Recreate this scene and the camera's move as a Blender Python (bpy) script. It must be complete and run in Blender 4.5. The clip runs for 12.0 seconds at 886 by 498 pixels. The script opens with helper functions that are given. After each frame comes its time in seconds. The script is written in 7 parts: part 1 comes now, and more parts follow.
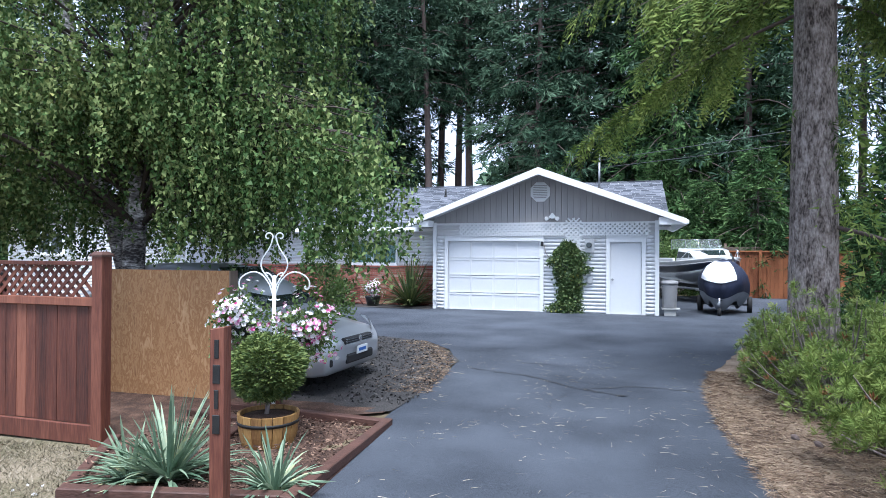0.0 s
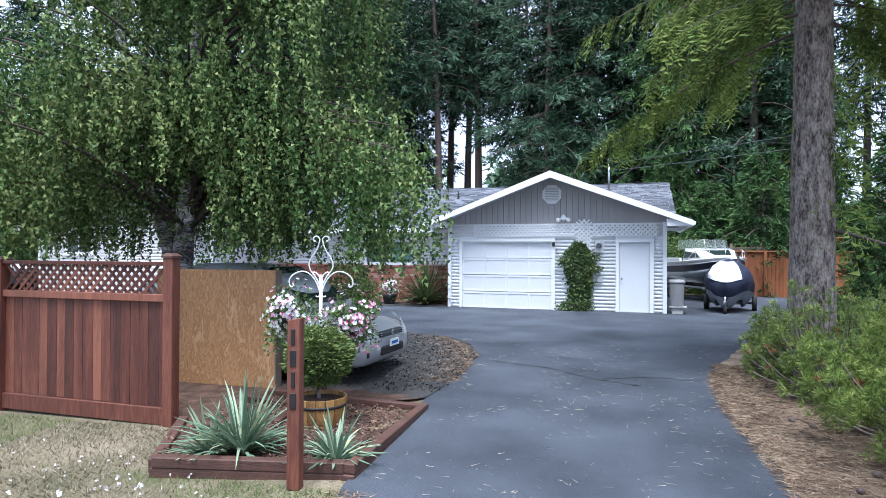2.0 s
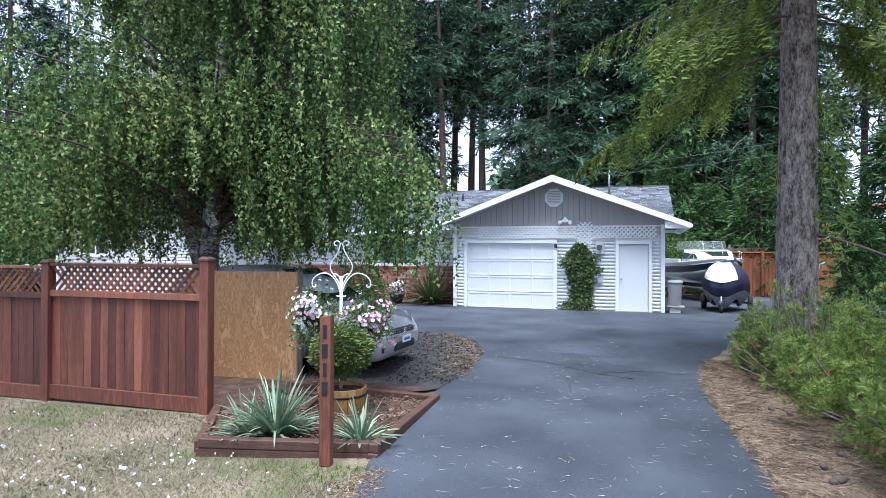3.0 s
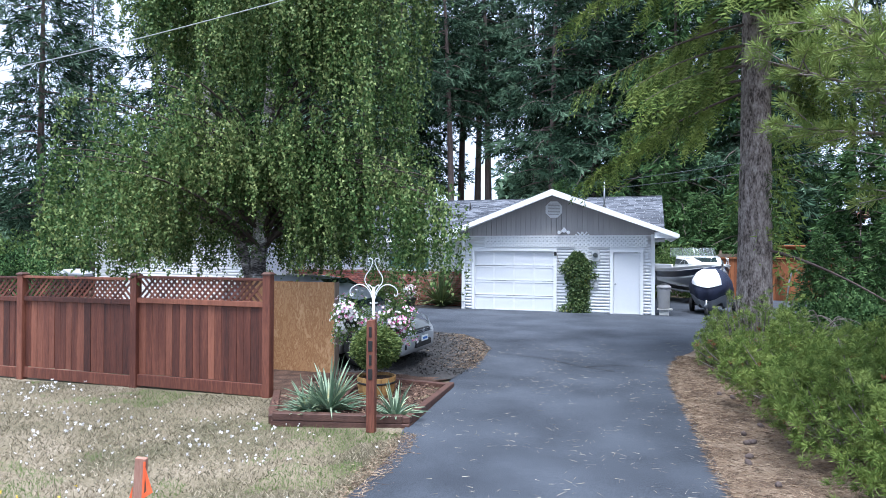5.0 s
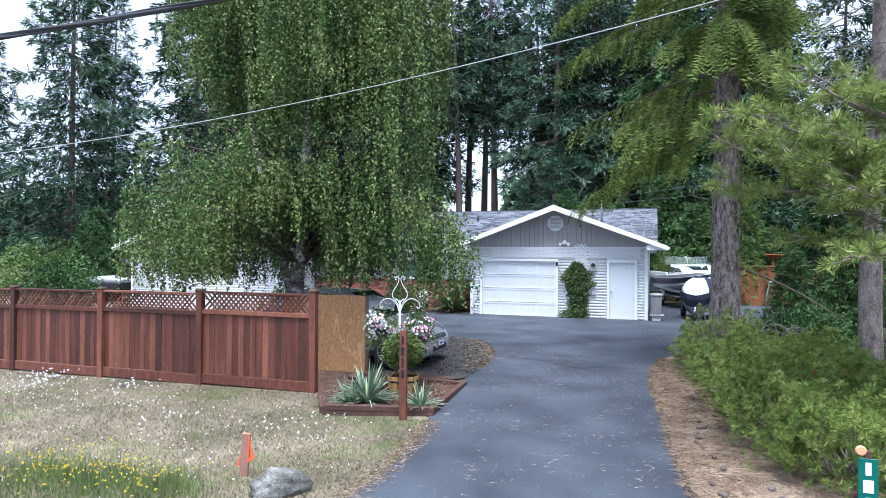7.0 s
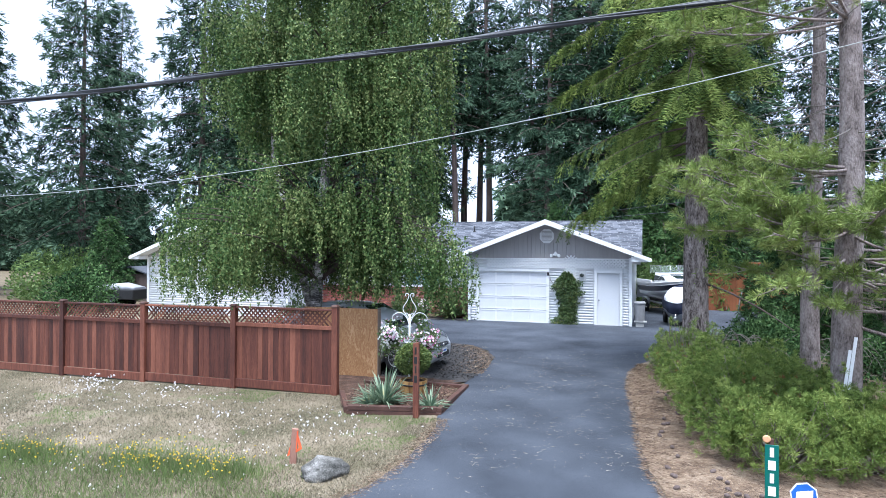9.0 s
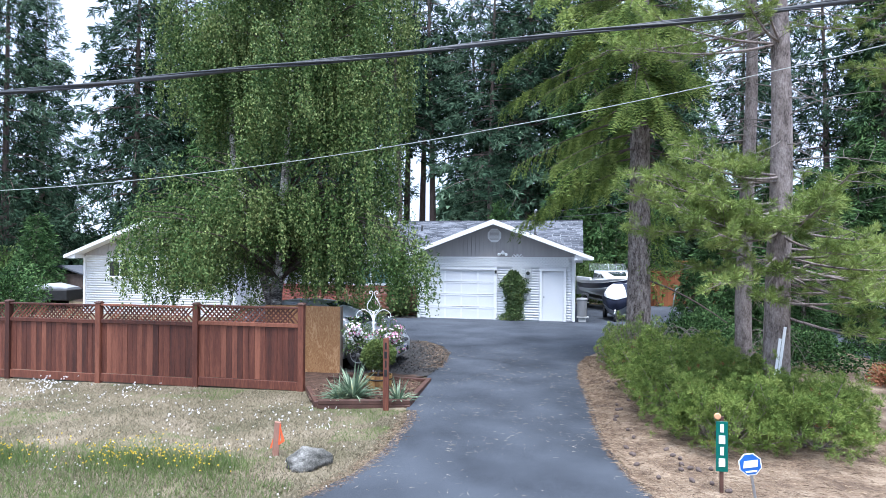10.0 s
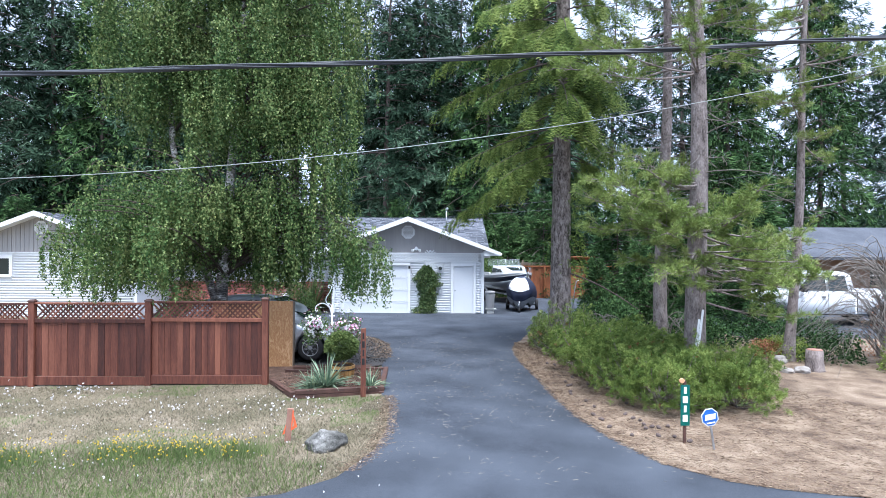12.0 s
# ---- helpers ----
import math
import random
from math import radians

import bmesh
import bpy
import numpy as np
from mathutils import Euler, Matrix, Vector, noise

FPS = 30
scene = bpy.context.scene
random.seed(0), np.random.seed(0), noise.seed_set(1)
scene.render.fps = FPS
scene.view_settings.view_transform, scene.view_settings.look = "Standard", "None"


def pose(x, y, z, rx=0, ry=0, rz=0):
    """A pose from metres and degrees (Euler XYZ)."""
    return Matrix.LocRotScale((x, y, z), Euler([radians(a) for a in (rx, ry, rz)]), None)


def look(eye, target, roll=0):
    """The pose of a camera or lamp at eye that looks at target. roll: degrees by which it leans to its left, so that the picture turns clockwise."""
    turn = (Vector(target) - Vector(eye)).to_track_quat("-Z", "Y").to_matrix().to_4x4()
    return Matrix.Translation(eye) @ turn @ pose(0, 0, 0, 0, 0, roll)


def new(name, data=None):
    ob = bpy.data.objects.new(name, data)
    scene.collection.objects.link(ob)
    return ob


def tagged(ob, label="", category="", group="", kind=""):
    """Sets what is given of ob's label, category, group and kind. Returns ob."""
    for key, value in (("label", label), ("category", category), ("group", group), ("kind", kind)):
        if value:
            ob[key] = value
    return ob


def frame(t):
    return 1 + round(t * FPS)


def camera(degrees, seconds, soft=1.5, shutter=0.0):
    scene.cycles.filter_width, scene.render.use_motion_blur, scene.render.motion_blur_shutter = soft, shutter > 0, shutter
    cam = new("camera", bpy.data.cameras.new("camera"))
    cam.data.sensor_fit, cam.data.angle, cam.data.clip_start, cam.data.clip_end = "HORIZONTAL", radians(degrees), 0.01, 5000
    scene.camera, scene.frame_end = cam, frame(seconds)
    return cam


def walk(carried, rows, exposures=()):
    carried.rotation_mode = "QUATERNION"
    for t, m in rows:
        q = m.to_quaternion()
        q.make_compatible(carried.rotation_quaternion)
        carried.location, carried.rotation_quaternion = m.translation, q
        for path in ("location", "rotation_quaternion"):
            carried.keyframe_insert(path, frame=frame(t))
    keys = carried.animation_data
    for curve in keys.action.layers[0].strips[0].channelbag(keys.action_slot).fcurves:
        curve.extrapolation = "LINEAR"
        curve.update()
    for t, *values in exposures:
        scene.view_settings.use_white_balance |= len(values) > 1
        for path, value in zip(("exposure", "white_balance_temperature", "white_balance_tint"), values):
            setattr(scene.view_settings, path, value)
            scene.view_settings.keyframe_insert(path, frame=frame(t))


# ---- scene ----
cam = camera(71.4, 12.0, soft=0.9, shutter=0.0)
# seconds, eye x, y, z, yaw, pitch, roll
ROWS = [
    (0.0, 0.324, -0.104, 1.654, 17.14, 0.49, -0.28),
    (0.5, 0.296, -0.185, 1.649, 17.27, 0.47, -0.28),
    (1.0, 0.260, -0.328, 1.666, 17.37, 0.47, -0.28),
    (1.5, 0.243, -0.561, 1.677, 17.50, 0.45, -0.28),
    (2.0, 0.253, -0.857, 1.674, 17.64, 0.43, -0.28),
    (2.5, 0.300, -1.171, 1.669, 17.77, 0.43, -0.28),
    (3.0, 0.357, -1.506, 1.716, 17.88, 0.42, -0.28),
    (5.0, 0.802, -3.268, 1.947, 18.43, 0.44, -0.28),
    (5.5, 0.903, -3.791, 2.045, 18.55, 0.44, -0.28),
    (6.0, 0.992, -4.268, 2.124, 18.72, 0.45, -0.28),
    (6.5, 1.101, -4.691, 2.203, 18.89, 0.48, -0.28),
    (7.0, 1.237, -5.109, 2.298, 18.98, 0.48, -0.28),
    (7.5, 1.404, -5.573, 2.398, 19.06, 0.49, -0.28),
    (9.3, 1.572, -6.968, 2.738, 17.92, 0.46, -0.28),
    (9.5, 1.472, -7.081, 2.731, 17.21, 0.45, -0.28),
    (10.0, 1.131, -7.421, 2.717, 12.40, 0.39, -0.28),
    (10.5, 0.706, -7.814, 2.689, 8.18, 0.30, -0.28),
    (11.0, 0.217, -8.175, 2.658, 3.91, 0.26, -0.28),
    (11.5, -0.283, -8.415, 2.633, 0.86, 0.20, -0.28),
    (12.0, -0.790, -8.549, 2.674, -0.11, 0.15, -0.28),
]
EXPOSURES = [(0.0, 1.19, 5520, 10.5), (12.0, 1.22, 5520, 10.5)]
walk(cam, [(t, pose(x, y, z, 90 + p, r, w)) for t, x, y, z, w, p, r in ROWS], EXPOSURES)

# ---- light: bright overcast, a wide soft sun ----
world = bpy.data.worlds.new("overcast_sky")
scene.world = world
world.use_nodes = True
wn = world.node_tree.nodes
wl = world.node_tree.links
wn.clear()
w_out = wn.new("ShaderNodeOutputWorld")
w_bg = wn.new("ShaderNodeBackground")
w_sky = wn.new("ShaderNodeTexSky")
w_sky.sky_type = "NISHITA"
w_sky.sun_disc = False
w_sky.sun_elevation, w_sky.sun_rotation = radians(76), radians(160)
w_mix = wn.new("ShaderNodeMix")
w_mix.data_type = "RGBA"
w_mix.inputs["Factor"].default_value = 0.8
w_mix.inputs["B"].default_value = (9.2, 10.0, 11.5, 1)
wl.new(w_sky.outputs["Color"], w_mix.inputs["A"])
wl.new(w_mix.outputs["Result"], w_bg.inputs["Color"])
w_bg.inputs["Strength"].default_value = 0.074
wl.new(w_bg.outputs[0], w_out.inputs["Surface"])
sun = new("sun", bpy.data.lights.new("sun", "SUN"))
sun.data.energy, sun.data.angle, sun.data.color = 3.9, radians(34), (1.0, 0.96, 0.9)
sun.matrix_world = look((0, 0, 30), (-2.8, 9.0, 0))

# ---- materials ----
def srgb(r, g, b):
    f = lambda v: v / 12.92 if v <= 0.04045 else ((v + 0.055) / 1.055) ** 2.4
    return (f(r / 255), f(g / 255), f(b / 255), 1)


def material(name, dark, light, scale=8.0, rough=0.8, bump=0.2, metal=0.0, fine=None, piece=0.0, island=0.0, stretch=(1, 1, 1), spec=0.4, contrast=0.25, coat=0.0, translucent=0.0):
    """Two-scale noise between two colours at world size; piece and island vary whole pieces or leaves."""
    m = bpy.data.materials.new(name)
    m.use_nodes = True
    nt = m.node_tree
    n, l = nt.nodes, nt.links
    b = n["Principled BSDF"]
    geo = n.new("ShaderNodeNewGeometry")
    mp = n.new("ShaderNodeMapping")
    mp.inputs["Scale"].default_value = stretch
    l.new(geo.outputs["Position"], mp.inputs["Vector"])
    big = n.new("ShaderNodeTexNoise")
    big.inputs["Scale"].default_value = scale
    big.inputs["Detail"].default_value = 4
    l.new(mp.outputs[0], big.inputs["Vector"])
    small = n.new("ShaderNodeTexNoise")
    small.inputs["Scale"].default_value = fine or scale * 9
    small.inputs["Detail"].default_value = 3
    l.new(mp.outputs[0], small.inputs["Vector"])
    add = n.new("ShaderNodeMath")
    add.operation = "MULTIPLY_ADD"
    add.inputs[1].default_value = 0.55
    l.new(big.outputs[0], add.inputs[0])
    half = n.new("ShaderNodeMath")
    half.operation = "MULTIPLY"
    half.inputs[1].default_value = 0.45
    l.new(small.outputs[0], half.inputs[0])
    l.new(half.outputs[0], add.inputs[2])
    last = add
    for amount, source in ((piece, "object"), (island, "island")):
        if amount:
            if source == "object":
                r = n.new("ShaderNodeObjectInfo").outputs["Random"]
            else:
                r = geo.outputs["Random Per Island"]
            sh = n.new("ShaderNodeMath")
            sh.operation = "MULTIPLY_ADD"
            sh.inputs[1].default_value = amount
            l.new(r, sh.inputs[0])
            off = n.new("ShaderNodeMath")
            off.operation = "SUBTRACT"
            off.inputs[1].default_value = amount / 2
            l.new(last.outputs[0], off.inputs[0])
            l.new(off.outputs[0], sh.inputs[2])
            last = sh
    ramp = n.new("ShaderNodeValToRGB")
    ramp.color_ramp.elements[0].position = 0.5 - contrast
    ramp.color_ramp.elements[1].position = 0.5 + contrast
    ramp.color_ramp.elements[0].color = (*dark[:3], 1)
    ramp.color_ramp.elements[1].color = (*light[:3], 1)
    l.new(last.outputs[0], ramp.inputs[0])
    l.new(ramp.outputs[0], b.inputs["Base Color"])
    b.inputs["Roughness"].default_value = rough
    b.inputs["Metallic"].default_value = metal
    b.inputs["Specular IOR Level"].default_value = spec
    b.inputs["Coat Weight"].default_value = coat
    if bump:
        bp = n.new("ShaderNodeBump")
        bp.inputs["Strength"].default_value = bump
        bp.inputs["Distance"].default_value = 0.02
        l.new(small.outputs[0], bp.inputs["Height"])
        l.new(bp.outputs[0], b.inputs["Normal"])
    if translucent:
        tr = n.new("ShaderNodeBsdfTranslucent")
        l.new(ramp.outputs[0], tr.inputs["Color"])
        mx = n.new("ShaderNodeMixShader")
        mx.inputs[0].default_value = translucent
        l.new(b.outputs[0], mx.inputs[1])
        l.new(tr.outputs[0], mx.inputs[2])
        l.new(mx.outputs[0], n["Material Output"].inputs["Surface"])
    m["ramp"] = ramp.name
    return m


def stops(m, *pairs):
    """Sets the colour ramp of a material to the given (position, colour) stops."""
    e = m.node_tree.nodes[m["ramp"]].color_ramp.elements
    while len(e) > 2:
        e.remove(e[1])
    e[0].position, e[0].color = pairs[0][0], (*pairs[0][1][:3], 1)
    e[1].position, e[1].color = pairs[-1][0], (*pairs[-1][1][:3], 1)
    for p, c in pairs[1:-1]:
        k = e.new(p)
        k.color = (*c[:3], 1)
    return m


ASPHALT = material("asphalt", (0.022, 0.026, 0.034), (0.08, 0.09, 0.11), 0.7, 0.75, 0.45, fine=90, contrast=0.15, spec=0.22)
ROAD = material("worn_asphalt", (0.07, 0.073, 0.082), (0.15, 0.155, 0.168), 0.6, 0.7, 0.4, fine=120, contrast=0.2)
LAWN = stops(material("dry_lawn", (0.1, 0.1, 0.04), (0.4, 0.34, 0.2), 0.9, 0.95, 0.7, fine=55),
             (0.32, (0.035, 0.042, 0.016)), (0.43, (0.09, 0.08, 0.042)), (0.54, (0.175, 0.143, 0.092)), (0.68, (0.3, 0.25, 0.185)))
NEEDLES = stops(material("needle_litter", (0.14, 0.09, 0.05), (0.5, 0.38, 0.24), 2.2, 0.95, 0.9, fine=70),
                (0.34, (0.055, 0.035, 0.025)), (0.48, (0.175, 0.122, 0.082)), (0.66, (0.35, 0.272, 0.195)))
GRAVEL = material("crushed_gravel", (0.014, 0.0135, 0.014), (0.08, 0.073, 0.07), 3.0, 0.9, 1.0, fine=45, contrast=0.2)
MULCH = stops(material("bark_mulch", (0.05, 0.03, 0.025), (0.3, 0.18, 0.12), 5, 0.95, 1.0, fine=60), (0.3, (0.024, 0.014, 0.01)), (0.5, (0.075, 0.042, 0.029)), (0.7, (0.19, 0.115, 0.08)))
SIDING = material("white_vinyl_siding", (0.74, 0.75, 0.765), (0.81, 0.815, 0.82), 1.2, 0.45, 0.02)
TRIM = material("white_trim_paint", (0.8, 0.81, 0.82), (0.87, 0.87, 0.87), 2.0, 0.4, 0.03)
# greyer and bluer than the trim: the garage panels' shading is in this colour
DOORPAINT_SHADED = material("white_door_paint_with_panel_shade", (0.72, 0.735, 0.76), (0.78, 0.785, 0.8), 1.5, 0.35, 0.02)
GREYBOARD = material("grey_taupe_boards", (0.34, 0.325, 0.32), (0.43, 0.41, 0.4), 2.0, 0.7, 0.12, stretch=(1, 1, 0.1), piece=0.12)
SHINGLE = stops(material("asphalt_shingles", (0.08, 0.09, 0.12), (0.3, 0.32, 0.38), 0.8, 0.9, 0.5, fine=60, island=0.55), (0.2, (0.04, 0.045, 0.057)), (0.5, (0.1, 0.107, 0.127)), (0.85, (0.2, 0.21, 0.24)))
BRICK = stops(material("red_brick", (0.2, 0.06, 0.045), (0.45, 0.2, 0.15), 3, 0.85, 0.4, piece=0.5, island=0.35), (0.22, (0.12, 0.045, 0.04)), (0.5, (0.27, 0.085, 0.06)), (0.72, (0.38, 0.15, 0.11)), (1.0, (0.55, 0.42, 0.36)))
MORTAR = material("mortar", (0.3, 0.28, 0.26), (0.42, 0.4, 0.37), 6, 0.9, 0.3)
CONCRETE = material("concrete", (0.35, 0.35, 0.34), (0.5, 0.5, 0.48), 2, 0.85, 0.3)
STAINED = stops(material("red_brown_stained_cedar", (0.1, 0.03, 0.02), (0.26, 0.09, 0.06), 2.2, 0.6, 0.3, stretch=(4, 4, 0.35), piece=0.45),
                (0.2, (0.036, 0.012, 0.009)), (0.5, (0.108, 0.034, 0.021)), (0.8, (0.235, 0.088, 0.052)))
STAINED_DARK = material("dark_stained_timber", (0.035, 0.018, 0.014), (0.11, 0.052, 0.038), 2.5, 0.65, 0.3, stretch=(1, 3, 3), piece=0.2)
BACKFENCE = material("orange_cedar_boards", (0.19, 0.062, 0.025), (0.34, 0.125, 0.048), 2.0, 0.7, 0.3, stretch=(3, 3, 0.3), piece=0.3)
BARK_BIRCH = stops(material("white_birch_bark", (0.02, 0.02, 0.02), (0.75, 0.73, 0.7), 2.2, 0.8, 0.4, stretch=(1, 1, 2.5)), (0.4, (0.035, 0.03, 0.028)), (0.52, (0.3, 0.28, 0.26)), (0.6, (0.68, 0.66, 0.63)))
BARK_FIR = stops(material("furrowed_fir_bark", (0.05, 0.04, 0.035), (0.3, 0.24, 0.21), 7, 0.95, 1.0, fine=24, stretch=(2.0, 2.0, 0.75)), (0.38, (0.055, 0.043, 0.038)), (0.48, (0.2, 0.165, 0.148)), (0.64, (0.42, 0.365, 0.335)))
BARK_PINE = stops(material("grey_pine_bark", (0.1, 0.08, 0.07), (0.4, 0.34, 0.32), 6, 0.95, 1.0, fine=34, stretch=(1.4, 1.4, 0.6)), (0.34, (0.07, 0.055, 0.05)), (0.5, (0.23, 0.19, 0.175)), (0.66, (0.36, 0.31, 0.29)))
DEADWOOD = material("pale_dead_twigs", (0.1, 0.085, 0.075), (0.26, 0.23, 0.2), 4, 0.9, 0.2)
DARKBARK = material("dark_forest_bark", (0.06, 0.045, 0.04), (0.17, 0.13, 0.115), 4, 0.95, 0.5, stretch=(1, 1, 0.3))
TWIG = material("brown_birch_twigs", (0.03, 0.022, 0.018), (0.09, 0.07, 0.055), 5, 0.85, 0.1)
LEAF_BIRCH = stops(material("birch_leaves", (0.05, 0.1, 0.02), (0.2, 0.26, 0.06), 0.7, 0.5, 0, island=0.4, translucent=0.1, spec=0.12),
                   (0.15, (0.02, 0.048, 0.014)), (0.42, (0.058, 0.108, 0.03)), (0.6, (0.15, 0.205, 0.068)), (0.84, (0.33, 0.37, 0.14)), (1.0, (0.46, 0.4, 0.1)))
LEAF_SPRUCE = stops(material("spruce_foliage", (0.02, 0.05, 0.03), (0.07, 0.12, 0.07), 0.25, 0.75, 0, island=0.4, translucent=0.06, spec=0.12),
                    (0.25, (0.006, 0.016, 0.009)), (0.52, (0.038, 0.076, 0.043)), (0.82, (0.16, 0.235, 0.15)))
LEAF_CEDAR = stops(material("cedar_foliage", (0.02, 0.06, 0.02), (0.1, 0.17, 0.05), 0.3, 0.75, 0, island=0.4, translucent=0.06, spec=0.12),
                   (0.25, (0.008, 0.02, 0.008)), (0.52, (0.046, 0.098, 0.032)), (0.82, (0.15, 0.24, 0.085)))
LEAF_FIR = stops(material("douglas_fir_sprays", (0.06, 0.1, 0.02), (0.2, 0.26, 0.06), 0.5, 0.7, 0, island=0.6, translucent=0.15, spec=0.12),
                 (0.2, (0.04, 0.075, 0.016)), (0.5, (0.17, 0.245, 0.055)), (0.85, (0.37, 0.44, 0.12)))
LEAF_PINE = stops(material("pine_needles", (0.05, 0.1, 0.03), (0.2, 0.28, 0.08), 1.0, 0.6, 0, island=0.5, translucent=0.12, spec=0.12),
                  (0.1, (0.07, 0.11, 0.03)), (0.5, (0.21, 0.28, 0.075)), (0.9, (0.38, 0.43, 0.14)))
LEAF_MUGO = stops(material("mugo_needles", (0.03, 0.08, 0.02), (0.14, 0.22, 0.06), 1.2, 0.6, 0, island=0.5, translucent=0.1, spec=0.12),
                  (0.1, (0.05, 0.09, 0.02)), (0.5, (0.17, 0.235, 0.055)), (0.9, (0.33, 0.39, 0.11)))
RUST = material("rusty_dead_needles", (0.2, 0.07, 0.03), (0.4, 0.18, 0.09), 3, 0.9, 0, island=0.4)


# ---- mesh tools ----
def raw(name, verts, faces, mat, smooth=False):
    """A mesh from arrays: verts (n, 3), faces (m, k) with one k."""
    me = bpy.data.meshes.new(name)
    v = np.asarray(verts, dtype=np.float32)
    f = np.asarray(faces, dtype=np.int32)
    me.vertices.add(len(v))
    me.vertices.foreach_set("co", v.ravel())
    k = f.shape[1]
    me.loops.add(f.size)
    me.loops.foreach_set("vertex_index", f.ravel())
    me.polygons.add(len(f))
    me.polygons.foreach_set("loop_start", np.arange(0, f.size, k, dtype=np.int32))
    me.polygons.foreach_set("loop_total", np.full(len(f), k, dtype=np.int32))
    if smooth:
        me.polygons.foreach_set("use_smooth", np.ones(len(f), dtype=bool))
    me.update(calc_edges=True)
    me.materials.append(mat)
    return me


def part(name, data, mat=None, parent=None, label="", m=None):
    """Links a bmesh or mesh as one object, under a thing or part if given."""
    if isinstance(data, bmesh.types.BMesh):
        me = bpy.data.meshes.new(name)
        bmesh.ops.recalc_face_normals(data, faces=data.faces)
        data.to_mesh(me)
        data.free()
        me.materials.append(mat)
        data = me
    ob = new(name, data)
    if parent is not None:
        ob.parent = parent
    if m is not None:
        ob.matrix_basis = m
    if label:
        ob["label"] = label
    return ob


def thing(name, label, category, m=None, group="", kind=""):
    ob = new(name)
    ob.empty_display_size = 0.1
    if m is not None:
        ob.matrix_basis = m
    return tagged(ob, label, category, group, kind)


def block(x0, x1, y0, y1, z0, z1, bevel=0.0, bm=None, seg=1):
    b = bm or bmesh.new()
    r = bmesh.ops.create_cube(b, size=1, matrix=Matrix.Translation(((x0 + x1) / 2, (y0 + y1) / 2, (z0 + z1) / 2)) @ Matrix.Diagonal((abs(x1 - x0), abs(y1 - y0), abs(z1 - z0), 1)))
    if bevel:
        es = list({e for v in r["verts"] for e in v.link_edges})
        bmesh.ops.bevel(b, geom=es, offset=bevel, segments=seg, affect="EDGES")
    return b


def prism(points, y0, y1, bm=None):
    """A polygon in x and z, given thickness from y0 to y1."""
    b = bm or bmesh.new()
    a = [b.verts.new((x, y0, z)) for x, z in points]
    c = [b.verts.new((x, y1, z)) for x, z in points]
    b.faces.new(a)
    b.faces.new(c[::-1])
    for i in range(len(a)):
        j = (i + 1) % len(a)
        b.faces.new((a[j], a[i], c[i], c[j]))
    return b


def plate(points, z0, z1, bm=None):
    """A polygon in x and y, given thickness from z0 to z1."""
    b = bm or bmesh.new()
    a = [b.verts.new((x, y, z0)) for x, y in points]
    c = [b.verts.new((x, y, z1)) for x, y in points]
    b.faces.new(a[::-1])
    b.faces.new(c)
    for i in range(len(a)):
        j = (i + 1) % len(a)
        b.faces.new((a[i], a[j], c[j], c[i]))
    return b


def tube(points, radii, sides=8, bm=None, cap=True):
    """A round limb along points."""
    b = bm or bmesh.new()
    pts = [Vector(p) for p in points]
    rings = []
    for i, p in enumerate(pts):
        d = (pts[min(i + 1, len(pts) - 1)] - pts[max(i - 1, 0)]).normalized()
        u = d.cross(Vector((0.31, 0.95, 0.05)) if abs(d.y) < 0.9 else Vector((1, 0, 0))).normalized()
        w = d.cross(u)
        r = radii[i] if hasattr(radii, "__len__") else radii
        rings.append([b.verts.new(p + (u * math.cos(2 * math.pi * k / sides) + w * math.sin(2 * math.pi * k / sides)) * r) for k in range(sides)])
    for a, c in zip(rings, rings[1:]):
        for k in range(sides):
            f = b.faces.new((a[k], a[(k + 1) % sides], c[(k + 1) % sides], c[k]))
            f.smooth = True
    if cap:
        b.faces.new(rings[0][::-1])
        b.faces.new(rings[-1])
    return b


def lathe(profile, sides=16, bm=None, at=(0, 0, 0)):
    """A turned body from (radius, z) pairs."""
    b = bm or bmesh.new()
    rings = [[b.verts.new((at[0] + r * math.cos(2 * math.pi * k / sides), at[1] + r * math.sin(2 * math.pi * k / sides), at[2] + z)) for k in range(sides)] for r, z in profile]
    for a, c in zip(rings, rings[1:]):
        for k in range(sides):
            b.faces.new((a[k], a[(k + 1) % sides], c[(k + 1) % sides], c[k])).smooth = True
    b.faces.new(rings[0][::-1])
    b.faces.new(rings[-1])
    return b


def unit(a):
    return a / np.maximum(np.linalg.norm(a, axis=1, keepdims=True), 1e-9)


def leaves(name, P, D, L, W, mat, rng, fold=0.25):
    """One kite-shaped leaf at each place P, along D, of length L and width W."""
    n = len(P)
    D = unit(D)
    S = unit(np.cross(D, rng.normal(size=(n, 3))))
    N = np.cross(S, D)
    L, W = np.broadcast_to(L, n)[:, None], np.broadcast_to(W, n)[:, None]
    mid = P + D * L * 0.42
    V = np.stack([P, mid + S * W / 2 + N * W * fold, P + D * L, mid - S * W / 2 + N * W * fold], 1).reshape(-1, 3)
    return raw(name, V, np.arange(4 * n).reshape(-1, 4), mat)


def sprigs(name, P, D, L, W, mat, rng):
    """One small three-cornered leaf or needle spray at each place P, along D."""
    n = len(P)
    D = unit(D)
    S = unit(np.cross(D, rng.normal(size=(n, 3))))
    L, W = np.broadcast_to(L, n)[:, None], np.broadcast_to(W, n)[:, None]
    V = np.stack([P + S * W / 2, P - S * W / 2 + D * L * 0.15, P + D * L], 1).reshape(-1, 3)
    return raw(name, V, np.arange(3 * n).reshape(-1, 3), mat)


